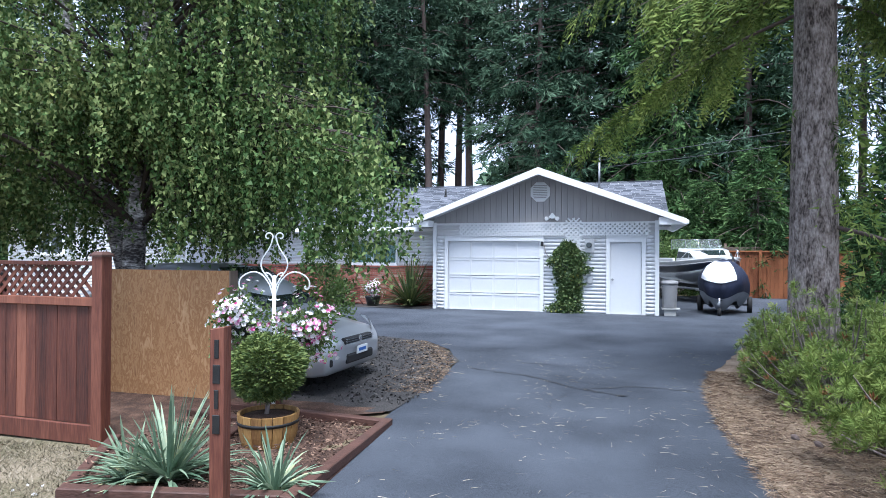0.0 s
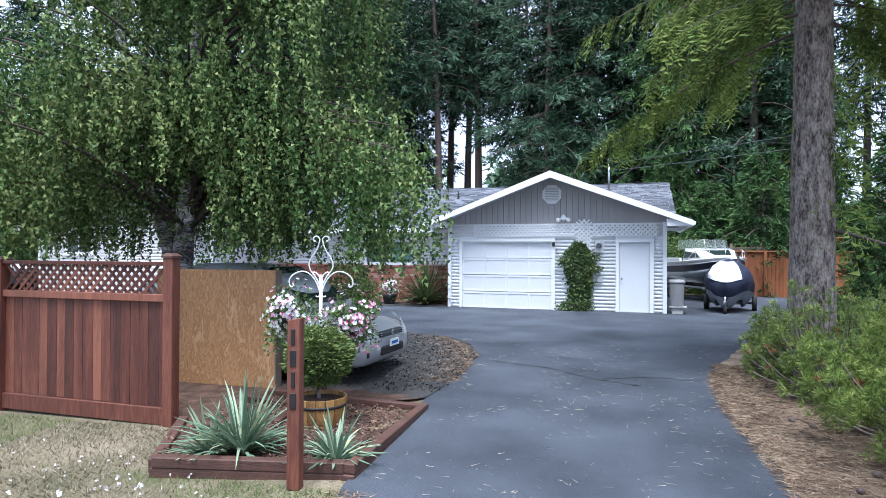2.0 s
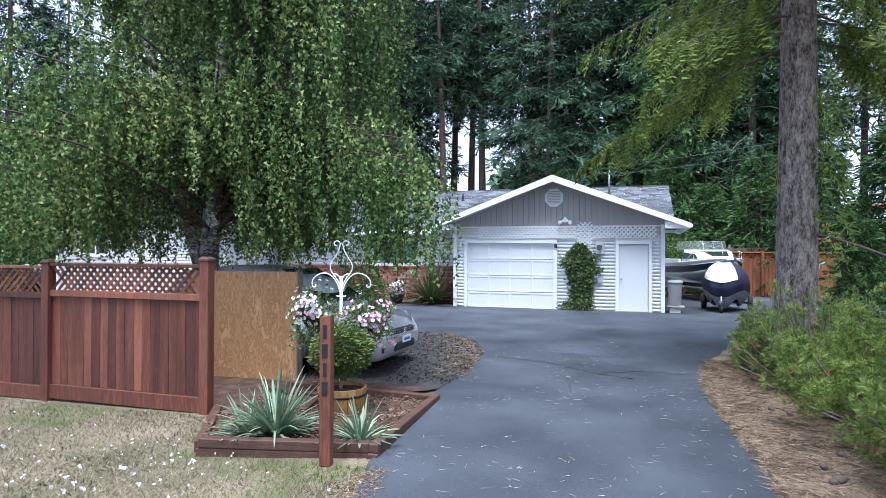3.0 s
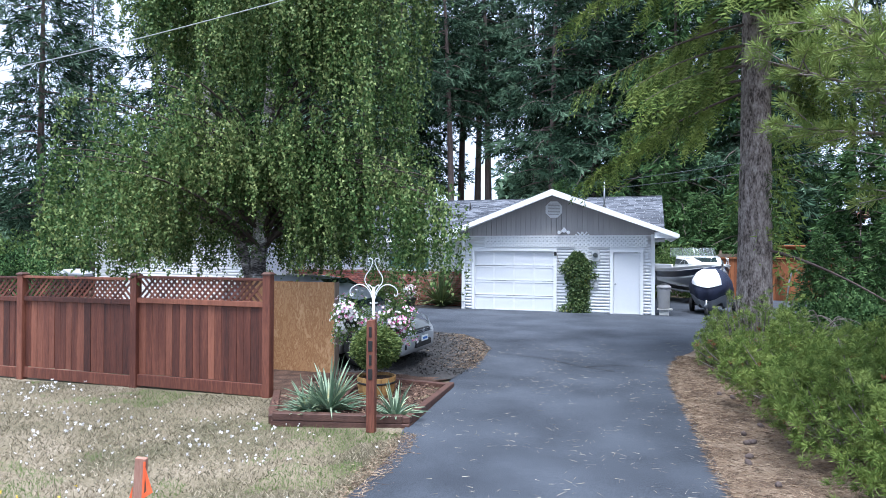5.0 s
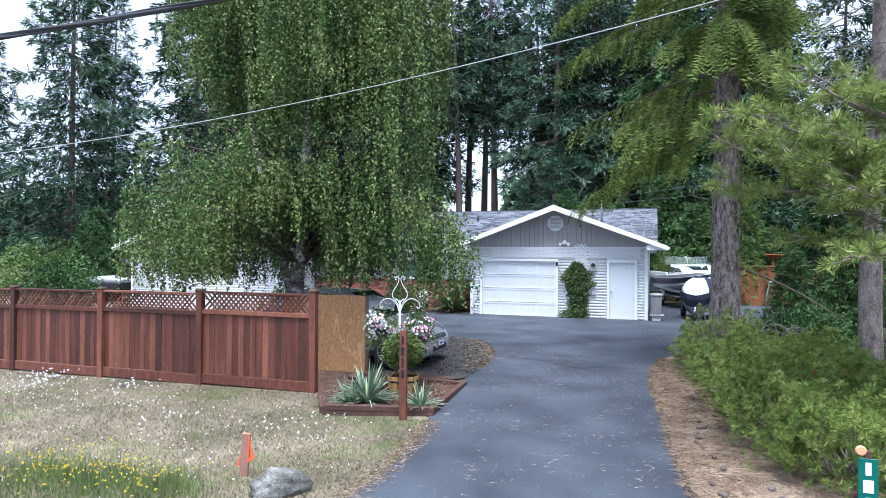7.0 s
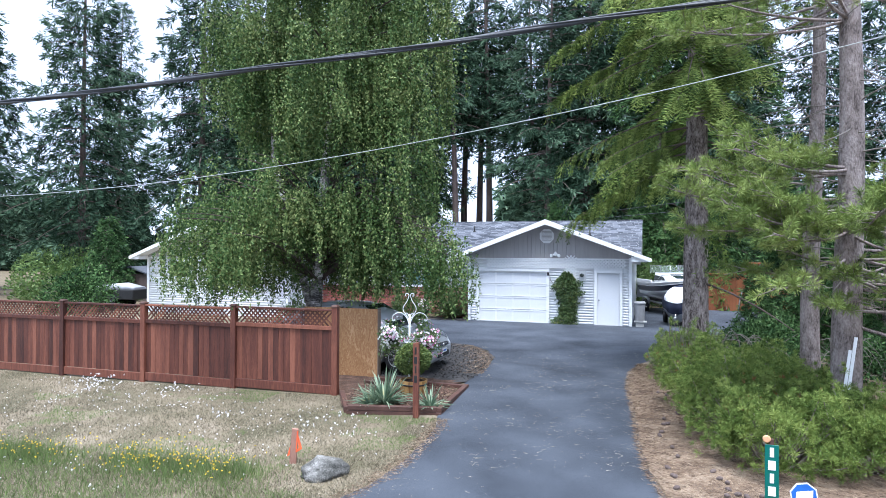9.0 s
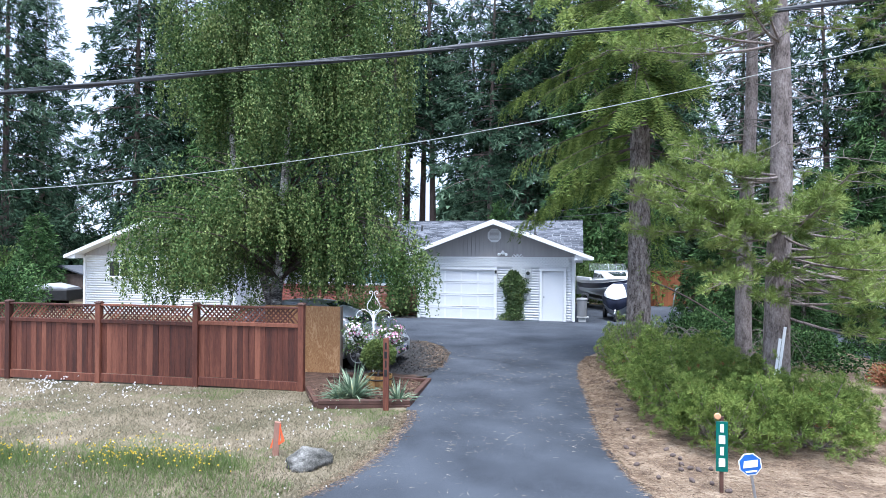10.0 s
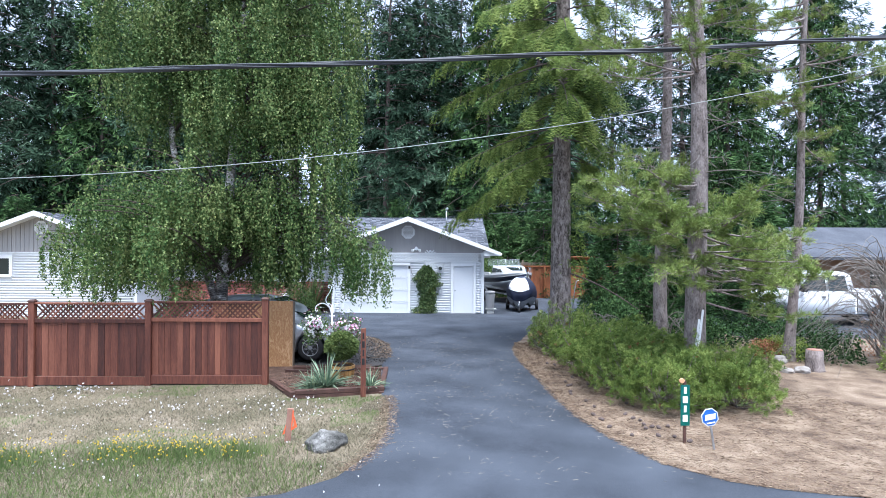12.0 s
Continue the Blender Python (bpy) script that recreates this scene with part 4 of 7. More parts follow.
    # one bare drooping limb low on the trunk
    tube(bezier((x, y, 2.1), (x + 0.9, y - 0.6, 1.9), (x + 1.9, y - 1.2, 1.1), 8), np.linspace(0.032, 0.01, 8), 6, wood)
    tagged(part("branchwork", wood, DARKBARK, t), kind="stuff")
    part("crown", raw("crown", np.concatenate(V), np.concatenate(F), LEAF_FIR), None, t)


def pine(x, y, r, height, specs, seed, lean=(0, 0), dead=40, label="", dead_top=9.0, mat=None):
    """A pine: trunk, needle boughs as (z0, z1, count, azimuth, spread, length), and dead twigs."""
    rng = np.random.default_rng(seed)
    t = thing("pine_tree", label, "tree", group="roadside pines")
    ax = lambda z: np.array([x + lean[0] * z + 0.05 * math.sin(z * 0.7 + seed), y + lean[1] * z, z])
    hs = np.linspace(-0.3, height, 30)
    b = bmesh.new()
    sides = 26
    rings = []
    for h in hs:
        rr = r * (1 - 0.8 * max(h, 0) / height) + 0.06 * math.exp(-max(h, 0) * 4)
        c = ax(h)
        rings.append([b.verts.new((c[0] + math.cos(a) * rr * (1 + 0.06 * noise.noise((math.cos(a) * 4, math.sin(a) * 4, h * 2.2 + seed))), c[1] + math.sin(a) * rr * (1 + 0.06 * noise.noise((math.cos(a) * 4, math.sin(a) * 4, h * 2.2 + seed))), h)) for a in np.linspace(0, 2 * math.pi, sides, endpoint=False)])
    for a, c in zip(rings, rings[1:]):
        for k in range(sides):
            b.faces.new((a[k], a[(k + 1) % sides], c[(k + 1) % sides], c[k])).smooth = True
    part("trunk", b, BARK_PINE, t)
    wood, P, D = bmesh.new(), [], []
    for z0, z1, count, az0, spread, length in specs:
        for k in range(count):
            z = z0 + (z1 - z0) * rng.random()
            az = radians(az0 + spread * (rng.random() - 0.5) * 2)
            ln = length * (0.6 + 0.5 * rng.random())
            out = np.array([math.cos(az), math.sin(az), 0])
            side = np.array([-out[1], out[0], 0])
            s = ax(z)
            e = s + out * ln + [0, 0, rng.normal() * 0.12 * ln]
            m = (s + e) / 2 + [0, 0, -0.1 * ln]
            tube(bezier(s, m, e, 7), np.linspace(0.028, 0.009, 7), 5, wood, cap=False)
            for j in range(int(6 + ln * 4.5)):
                f = 0.35 + 0.65 * rng.random() ** 0.8
                c = (1 - f) ** 2 * s + 2 * f * (1 - f) * m + f * f * e
                d = unit((out * 0.7 + side * rng.normal() * 0.9 + np.array([0, 0, 0.25 + 0.3 * rng.normal()]))[None])[0]
                tl = 0.15 + 0.4 * rng.random() * (1.2 - 0.5 * f)
                tip = c + d * tl
                tube([c, tip], (0.007, 0.004), 4, wood, cap=False)
                for g in (0.55, 0.8, 1.0):
                    P.append(c + (tip - c) * g)
                    D.append(d + [0, 0, 0.3])
    tagged(part("boughwork", wood, BARK_PINE, t), kind="stuff")
    tw = bmesh.new()
    for k in range(dead):
        z = 1.6 + (dead_top - 1.6) * rng.random()
        az = rng.random() * 6.283
        ln = 0.5 + 1.3 * rng.random()
        s = ax(z)
        o = np.array([math.cos(az), math.sin(az), 0])
        e = s + o * ln + [0, 0, ln * (0.25 * rng.normal() - 0.1)]
        pts = bezier(s, (s + e) / 2 + rng.normal(size=3) * 0.12, e, 6)
        tube(pts, np.linspace(0.014, 0.003, 6), 4, tw, cap=False)
        for j in range(3):
            i = rng.integers(2, 6)
            q = pts[i] + (o * 0.5 + rng.normal(size=3) * 0.6) * (0.2 + 0.3 * rng.random())
            tube([pts[i], (pts[i] + q) / 2 + rng.normal(size=3) * 0.03, q], (0.006, 0.004, 0.002), 4, tw, cap=False)
    tagged(part("deadwood", tw, DEADWOOD, t, "bare grey dead twigs"), kind="stuff")
    part("crown", tufts("crown", np.array(P), np.array(D), 46, 0.125, 0.0095, mat or LEAF_PINE, rng, 0.9), None, t)


douglas_fir()
pine(4.4, 6.0, 0.17, 14, [(3.0, 4.6, 4, 250, 40, 1.8), (7.4, 12, 26, 180, 180, 2.0)], 41, (0.012, 0.0), 46, "slim grey-barked pine with bare lower twigs")
pine(4.55, 4.3, 0.225, 15, [(2.5, 3.6, 12, 224, 22, 2.8), (2.2, 3.4, 11, 285, 45, 2.2), (1.6, 2.8, 8, 330, 40, 2.3), (3.3, 4.3, 9, 220, 18, 2.7), (2.2, 3.2, 6, 20, 40, 2.0), (6.4, 7.6, 8, 190, 60, 3.0), (7.6, 13, 26, 180, 180, 2.3)], 42, (-0.005, 0.0), 55, "large grey-barked pine with lush needle boughs")
pine(7.97, 6.92, 0.125, 14, [(4.6, 7.5, 9, 0, 180, 1.7), (7.0, 12, 28, 180, 180, 2.0)], 43, (0.045, 0.0), 30, "leaning grey pine with sparse needles")
pine(6.9, 10.6, 0.06, 5, [(1.5, 4.8, 16, 180, 180, 0.8)], 44, (0.01, 0.0), 10, "thin young pine in the shade", 4.0)


def mugo(x, y, r, h, seed, sparse=0.0):
    rng = np.random.default_rng(seed)
    s = thing("mugo_pine_shrub", "low spreading mugo pine shrub with upright needle tufts" if not sparse else "straggly mugo pine shrub with bare twigs and rusty needles", "shrub", group="mugo pine shrubs")
    z0 = float(ground_z(x, y))
    n = int(720 * r * r * (1 - 0.5 * sparse)) + 200
    az, u = rng.random(n) * 6.283, rng.random(n) ** 0.62
    lump = np.array([1 + 0.3 * noise.noise((x + math.cos(a) * 1.3, y + math.sin(a) * 1.3, v * 2)) + 0.42 * noise.noise((x * 3 + math.cos(a) * 3.4, math.sin(a) * 3.4, v * 4.2)) for a, v in zip(az, u)])
    depth = 1 - 0.4 * rng.random(n) ** 2.2
    rad = np.sqrt(np.clip(1 - u * u, 0, 1)) ** 0.65
    P = np.stack([x + np.cos(az) * r * rad * lump * depth, y + np.sin(az) * r * rad * lump * depth, z0 + 0.06 + (h - 0.06) * u * lump * depth], 1)
    D = np.stack([np.cos(az) * rad * 0.8, np.sin(az) * rad * 0.8, 0.55 + 0.6 * u], 1) + rng.normal(size=(n, 3)) * 0.22
    dead = rng.random(n) < (0.045 + 0.09 * sparse) * (depth < 0.97)
    P2 = np.concatenate([P, P + unit(D) * 0.07 + rng.normal(size=P.shape) * 0.03])
    part("foliage", tufts("foliage", P2[~np.tile(dead, 2)], np.tile(D, (2, 1))[~np.tile(dead, 2)], 38, 0.08, 0.0085, LEAF_MUGO if not sparse else LEAF_PINE, rng, 0.95), None, s)
    if dead.any():
        part("dead_needles", tufts("dead_needles", P[dead], D[dead], 20, 0.08, 0.012, RUST, rng, 0.7), None, s, "rust-brown dead needles")
    tw = bmesh.new()
    for k in rng.choice(n, int(70 + 110 * sparse), replace=False):
        base = np.array([x + rng.normal() * 0.15 * r, y + rng.normal() * 0.15 * r, z0])
        p = P[k] + unit(D[k:k + 1])[0] * 0.1 * sparse
        tube(bezier(base, (base * 0.35 + p * 0.65) * [1, 1, 0] + [0, 0, z0 + (p[2] - z0) * 0.3], p, 5), np.linspace(0.016, 0.006, 5), 4, tw, cap=False)
    tagged(part("stemwork", tw, DEADWOOD if sparse else BARK_PINE, s), kind="stuff")


mugo(2.5, 7.45, 0.82, 1.05, 51, 1.0)
mugo(2.12, 8.7, 0.45, 0.8, 52, 1.0)
mugo(2.95, 5.75, 1.05, 1.12, 53)
mugo(3.05, 4.2, 0.95, 1.0, 54)
mugo(3.25, 2.75, 0.92, 0.92, 55)
mugo(4.45, 2.85, 0.95, 0.92, 56)
mugo(4.0, 4.6, 0.95, 1.0, 57)
mugo(4.9, 3.9, 0.8, 0.8, 58)

# ---- things by the fence and the bed ----
PLY = stops(material("weathered_plywood", (0.3, 0.14, 0.06), (0.6, 0.4, 0.22), 1.8, 0.75, 0.15, fine=7, stretch=(2.0, 2.0, 0.8)), (0.32, (0.24, 0.115, 0.05)), (0.44, (0.45, 0.26, 0.125)), (0.51, (0.31, 0.155, 0.065)), (0.58, (0.47, 0.28, 0.14)), (0.7, (0.54, 0.35, 0.19)))
PLYGREY = material("grey_weathered_plywood", (0.13, 0.1, 0.08), (0.27, 0.21, 0.16), 2.0, 0.85, 0.2, stretch=(3, 3, 0.3))
WHITEIRON = material("white_painted_iron", (0.7, 0.72, 0.72), (0.85, 0.86, 0.86), 12, 0.4, 0.05)
OAK = stops(material("barrel_oak", (0.2, 0.1, 0.03), (0.45, 0.26, 0.1), 3, 0.6, 0.25, stretch=(3, 3, 0.4), piece=0.3), (0.25, (0.17, 0.085, 0.03)), (0.5, (0.33, 0.185, 0.06)), (0.8, (0.47, 0.29, 0.11)))
IRON = material("black_iron", (0.015, 0.015, 0.016), (0.04, 0.038, 0.036), 10, 0.55, 0.1, metal=0.4)
BLADE = stops(material("blue_green_blades", (0.1, 0.19, 0.13), (0.35, 0.45, 0.33), 2, 0.5, 0, piece=0.6, translucent=0.15), (0.1, (0.07, 0.125, 0.075)), (0.5, (0.16, 0.23, 0.15)), (0.78, (0.29, 0.36, 0.24)), (0.95, (0.5, 0.45, 0.2)))
PETAL_W = material("white_petals", (0.72, 0.7, 0.7), (0.85, 0.83, 0.84), 6, 0.6, 0, translucent=0.25)
PETAL_P = stops(material("pink_striped_petals", (0.5, 0.06, 0.25), (0.85, 0.7, 0.78), 14, 0.6, 0, island=0.9, translucent=0.25), (0.15, (0.5, 0.05, 0.22)), (0.5, (0.75, 0.4, 0.57)), (0.85, (0.84, 0.72, 0.78)))
LEAF_SOFT = stops(material("soft_green_leaves", (0.07, 0.14, 0.03), (0.2, 0.28, 0.08), 2, 0.6, 0, island=0.6, translucent=0.25), (0.1, (0.05, 0.1, 0.025)), (0.5, (0.11, 0.18, 0.05)), (0.9, (0.22, 0.29, 0.09)))
LEAF_VINE = stops(material("vine_leaves", (0.03, 0.07, 0.02), (0.16, 0.2, 0.06), 2, 0.55, 0, island=0.7, translucent=0.2), (0.1, (0.035, 0.07, 0.022)), (0.5, (0.09, 0.15, 0.05)), (0.85, (0.2, 0.26, 0.09)), (1.0, (0.45, 0.4, 0.06)))
LEAF_TOPIARY = stops(material("dwarf_conifer_foliage", (0.03, 0.07, 0.015), (0.17, 0.22, 0.05), 3, 0.7, 0, island=0.7, translucent=0.1), (0.1, (0.035, 0.07, 0.018)), (0.5, (0.085, 0.125, 0.03)), (0.9, (0.19, 0.23, 0.06)))

for _n in PLY.node_tree.nodes:
    if _n.type == "TEX_NOISE":
        _n.inputs["Distortion"].default_value = 2.2
screen = thing("plywood_screen", "upright weathered plywood screen beside the fence", "screen")
part("panel", block(-6.3, -5.32, 6.30, 6.318, -0.16, 1.44), PLY, screen)
part("panel", block(-5.316, -4.37, 6.296, 6.314, -0.16, 1.44), PLY, screen)
part("side_panel", block(-4.37, -4.352, 6.296, 6.44, -0.16, 1.44), PLYGREY, screen)
for x in (-6.28, -5.35, -4.46):
    part("stud", block(x, x + 0.085, 6.32, 6.36, -0.2, 1.42), PLYGREY, screen)

bed = thing("raised_bed", "raised garden bed edged with reddish timbers, bark mulch inside", "garden bed")


def timber(p, q, z0, z1, w=0.1, parent=bed):
    a, b = Vector((*p, 0)), Vector((*q, 0))
    d = b - a
    part("timber", block(0, d.length, -w / 2, w / 2, z0, z1, 0.008), STAINED_DARK, parent, m=Matrix.Translation(a) @ Matrix.Rotation(math.atan2(d.y, d.x), 4, "Z"))


timber((-3.62, 3.33), (-2.02, 3.70), -0.28, -0.112, 0.1)
timber((-3.6, 3.33), (-2.02, 3.70), -0.11, -0.02, 0.105)
timber((-1.97, 3.64), (-2.07, 5.82), -0.26, -0.11)
timber((-1.97, 3.66), (-2.07, 5.78), -0.108, -0.025, 0.1)
timber((-2.13, 5.8), (-4.25, 5.95), -0.22, -0.05)
timber((-3.66, 3.4), (-4.4, 4.62), -0.28, -0.08)
timber((-4.35, 5.6), (-3.5, 5.45), -0.2, -0.06)
timber((-3.5, 5.4), (-3.35, 4.75), -0.2, -0.07)
soil = bmesh.new()
nu, nv = 26, 30
grid = [[soil.verts.new((x, y, -0.125 + 0.03 * noise.noise((x * 4, y * 4, 0)) + 0.012 * noise.noise((x * 14, y * 14, 2)))) for x in np.linspace(-4.45 + 0.6 * max(0, (4.6 - y) / 1.05), -2.0 - 0.047 * (y - 3.7), nu)] for y in np.linspace(3.72, 5.85, nv)] + [[soil.verts.new((x, 3.36 + 0.23 * (x + 3.6), -0.13)) for x in np.linspace(-3.6, -2.02, nu)]]
grid = grid[-1:] + grid[:-1]
for a, c in zip(grid, grid[1:]):
    for k in range(nu - 1):
        soil.faces.new((a[k], a[k + 1], c[k + 1], c[k])).smooth = True
part("mulch", soil, MULCH, bed, "brown bark mulch")


def mulch_chips(parent):
    r = np.random.default_rng(61)
    n = 4200
    x = r.uniform(-4.2, -2.1, n)
    y = 3.45 + 0.23 * (x + 3.6) + (5.75 - 3.45 - 0.23 * (x + 3.6)) * r.random(n)
    ok = x > -3.75 - 0.6 * (y - 3.5)
    x, y, n = x[ok], y[ok], int(ok.sum())
    P = np.stack([x, y, -0.1 + 0.02 * r.random(n)], 1)
    ob = part("chip_cover", leaves("chip_cover", P, r.normal(size=(n, 3)) * [1, 1, 0.25], 0.025 + 0.035 * r.random(n), 0.008 + 0.01 * r.random(n), MULCH_CHIP, r, 0.3), None, parent)
    ob["kind"] = "stuff"


MULCH_CHIP = stops(material("bark_chips", (0.05, 0.03, 0.02), (0.4, 0.25, 0.17), 6, 0.9, 0, island=0.8), (0.1, (0.02, 0.011, 0.008)), (0.5, (0.08, 0.044, 0.031)), (0.9, (0.28, 0.18, 0.125)))
mulch_chips(bed)
side_bed = sheet("side_bed", [(-7.0, 4.68), (-4.45, 4.62), (-3.9, 5.5), (-2.3, 6.15), (-2.3, 6.5), (-7.0, 6.6)], 0.03, MULCH, jitter=0.03)
tagged(side_bed, "dark bark mulch between the fence and screen", "mulch", kind="structure")

barrel = thing("barrel_planter", "half wooden barrel planter with one black hoop", "planter", pose(-2.97, 5.0, -0.13))
nst = 18
stave = bmesh.new()
a0, a1 = -math.pi / nst + 0.012, math.pi / nst - 0.012
ring = []
for r, z in ((0.245, 0), (0.268, 0.1), (0.282, 0.2), (0.288, 0.29)):
    ring.append([stave.verts.new((rr * math.cos(a), rr * math.sin(a), z)) for rr, a in ((r, a0), (r, a1), (r - 0.025, a1), (r - 0.025, a0))])
for p, q in zip(ring, ring[1:]):
    for k in range(4):
        stave.faces.new((p[k], p[(k + 1) % 4], q[(k + 1) % 4], q[k]))
stave.faces.new(ring[0][::-1])
stave.faces.new(ring[-1])
sme = bpy.data.meshes.new("stave")
bmesh.ops.recalc_face_normals(stave, faces=stave.faces)
stave.to_mesh(sme)
stave.free()
sme.materials.append(OAK)
for k in range(nst):
    part("stave", sme, None, barrel, m=Matrix.Rotation(k * 2 * math.pi / nst, 4, "Z"))
hoop = lathe([(0.285, 0.195), (0.288, 0.225)], 36)
part("hoop", hoop, IRON, barrel, "black iron hoop")
part("soil", lathe([(0.24, 0.2), (0.262, 0.25), (0.1, 0.265)], 20), MULCH, barrel)


def topiary():
    r = np.random.default_rng(62)
    t = thing("topiary_conifer", "clipped rounded dwarf conifer on a short stem", "shrub")
    x, y = -2.99, 5.0
    part("stem", tube([(x, y, 0.12), (x + 0.015, y, 0.25), (x - 0.01, y, 0.4)], (0.022, 0.02, 0.018), 8), BARK_PINE, t)
    n = 15000
    v = unit(r.normal(size=(n, 3)))
    # foliage lies in ragged, slightly drooping tiers
    lump = np.array([1 + 0.16 * noise.noise((a * 2.4, b * 2.4, c * 2.4)) + 0.1 * noise.noise((a * 7, b * 7, c * 9)) for a, b, c in v])[:, None]
    P = np.array([x, y, 0.57]) + v * [0.33, 0.33, 0.285] * lump * (1 - 0.35 * r.random((n, 1)) ** 2)
    P[:, 2] = np.maximum(P[:, 2], 0.27 + 0.05 * r.random(n))
    tier = np.round((P[:, 2] + 0.12 * (v[:, 0] ** 2)) / 0.055) * 0.055 - 0.12 * (v[:, 0] ** 2)
    P[:, 2] = 0.5 * P[:, 2] + 0.5 * tier + 0.012 * r.normal(size=n)
    D = v * [1, 1, 0.35] + r.normal(size=(n, 3)) * [0.5, 0.5, 0.18]
    part("foliage", leaves("foliage", P, D, 0.045 + 0.02 * r.random(n), 0.016, LEAF_TOPIARY, r, 0.1), None, t)


topiary()


def spiral(cx, cz, r0, r1, a0, a1, n=18):
    return [(cx + (r0 + (r1 - r0) * k / n) * math.cos(a0 + (a1 - a0) * k / n), 0, cz + (r0 + (r1 - r0) * k / n) * math.sin(a0 + (a1 - a0) * k / n)) for k in range(n + 1)]


def hanger():
    h = thing("basket_hanger", "white scrolled iron hanger for two flower baskets", "plant hanger", pose(-3.3, 5.6, 0, 0, 0, 14))
    part("pole", tube([(0, 0, -0.15), (0, 0, 1.42)], 0.02, 10), WHITEIRON, h)
    part("base_post", block(-0.05, 0.05, 0.03, 0.12, -0.2, 0.3, 0.005), STAINED, h)
    for s in (-1, 1):
        m = Matrix.Diagonal((s, 1, 1, 1))
        loop = bezier((0, 0, 1.24), (0.02, 0, 1.34), (0.1, 0, 1.44), 6)[:-1].tolist() + bezier((0.1, 0, 1.44), (0.185, 0, 1.53), (0.1, 0, 1.64), 8)[:-1].tolist() + bezier((0.1, 0, 1.64), (0.025, 0, 1.74), (0.02, 0, 1.82), 6)[:-1].tolist() + spiral(0.065, 1.83, 0.05, 0.015, math.pi, -1.9)
        part("scroll", tube([Vector(p) @ Matrix.Diagonal((s, 1, 1)) for p in loop], 0.0085, 6), WHITEIRON, h)
        arm = spiral(0.05, 1.19, 0.02, 0.045, 5.2, math.pi * 0.95, 10) + bezier((0.02, 0, 1.26), (0.12, 0, 1.5), (0.27, 0, 1.45), 8)[1:].tolist() + bezier((0.27, 0, 1.45), (0.4, 0, 1.4), (0.375, 0, 1.3), 7)[1:].tolist() + spiral(0.345, 1.3, 0.03, 0.012, 0, -4.2, 10)[1:]
        part("arm", tube([Vector(p) @ Matrix.Diagonal((s, 1, 1)) for p in arm], 0.0085, 6), WHITEIRON, h)
        part("curl", tube([Vector(p) @ Matrix.Diagonal((s, 1, 1)) for p in bezier((0.0, 0, 1.3), (0.01, 0, 1.44), (0.08, 0, 1.45), 6).tolist() + spiral(0.08, 1.43, 0.02, 0.012, 1.4, -2.5, 8)], 0.008, 6), WHITEIRON, h)


hanger()
tilt = Matrix.Rotation(radians(14), 4, "Z")


def flower_basket(x, y, z, pink, seed, group="hanging baskets"):
    r = np.random.default_rng(seed)
    b = thing("flower_basket", ("hanging basket of pink and white striped petunias" if pink else "hanging basket of white and pink petunias"), "flower basket", group=group)
    part("basket", lathe([(0.04, -0.1), (0.11, -0.06), (0.15, 0.03), (0.155, 0.04)], 14, at=(x, y, z)), IRON, b)
    part("hook_wire", tube([(x, y, z + 0.04), (x, y, z + 0.43)], 0.004, 5), IRON, b)
    n = 1500
    v = unit(r.normal(size=(n, 3)))
    arms = np.array([1 + 1.15 * noise.noise((a * 1.7 + seed, b_ * 1.7, c * 1.7)) for a, b_, c in v])[:, None]
    P = np.array([x, y, z + 0.06]) + v * [0.27, 0.25, 0.27] * arms * (1 - 0.5 * r.random((n, 1)) ** 1.5) - np.array([0, 0, 0.0])
    part("foliage", leaves("foliage", P, v + r.normal(size=(n, 3)) * 0.6, 0.05, 0.028, LEAF_SOFT, r), None, b)
    m = 230
    w = unit(r.normal(size=(m, 3)) + [0, -0.5, 0.15])
    amp = np.array([1 + 1.15 * noise.noise((a * 1.7 + seed, b_ * 1.7, c * 1.7)) for a, b_, c in w])[:, None]
    C = np.array([x, y, z + 0.06]) + w * [0.29, 0.27, 0.29] * amp * (0.85 + 0.2 * r.random((m, 1)))
    PP, DD = [], []
    for c, d in zip(C, w):
        d = d + np.array([0, -0.4, 0.2]) * r.random()
        d /= np.linalg.norm(d)
        s = np.cross(d, [0.3, 0.2, 1.0])
        s /= np.linalg.norm(s)
        t = np.cross(d, s)
        for k in range(5):
            a = k * 2 * math.pi / 5
            PP.append(c)
            DD.append(s * math.cos(a) + t * math.sin(a) + d * 0.35)
    PP, DD = np.array(PP), np.array(DD)
    # broad overlapping petals
    D = unit(DD)
    S = unit(np.cross(D, np.repeat(w, 5, 0)))
    L = 0.027
    V = np.stack([PP, PP + D * L * 0.75 + S * L * 0.5, PP + D * L * 1.05, PP + D * L * 0.75 - S * L * 0.5], 1).reshape(-1, 3)
    F = np.arange(len(V)).reshape(-1, 4)
    pk = np.repeat(r.random(m) < (0.6 if pink else 0.3), 5)
    for sel, mt, nm in ((pk, PETAL_P, "pink_blossoms"), (~pk, PETAL_W, "white_blossoms")):
        Vs = V.reshape(-1, 4, 3)[sel].reshape(-1, 3)
        o = part(nm, raw(nm, Vs, np.arange(len(Vs)).reshape(-1, 4), mt), None, b)
        o["kind"] = "stuff"


pl, pr = tilt @ Vector((-0.375, 0, 0)), tilt @ Vector((0.375, 0, 0))
flower_basket(-3.3 + pl.x, 5.6 + pl.y, 0.86, False, 63)
flower_basket(-3.3 + pr.x, 5.6 + pr.y, 0.8, True, 64)

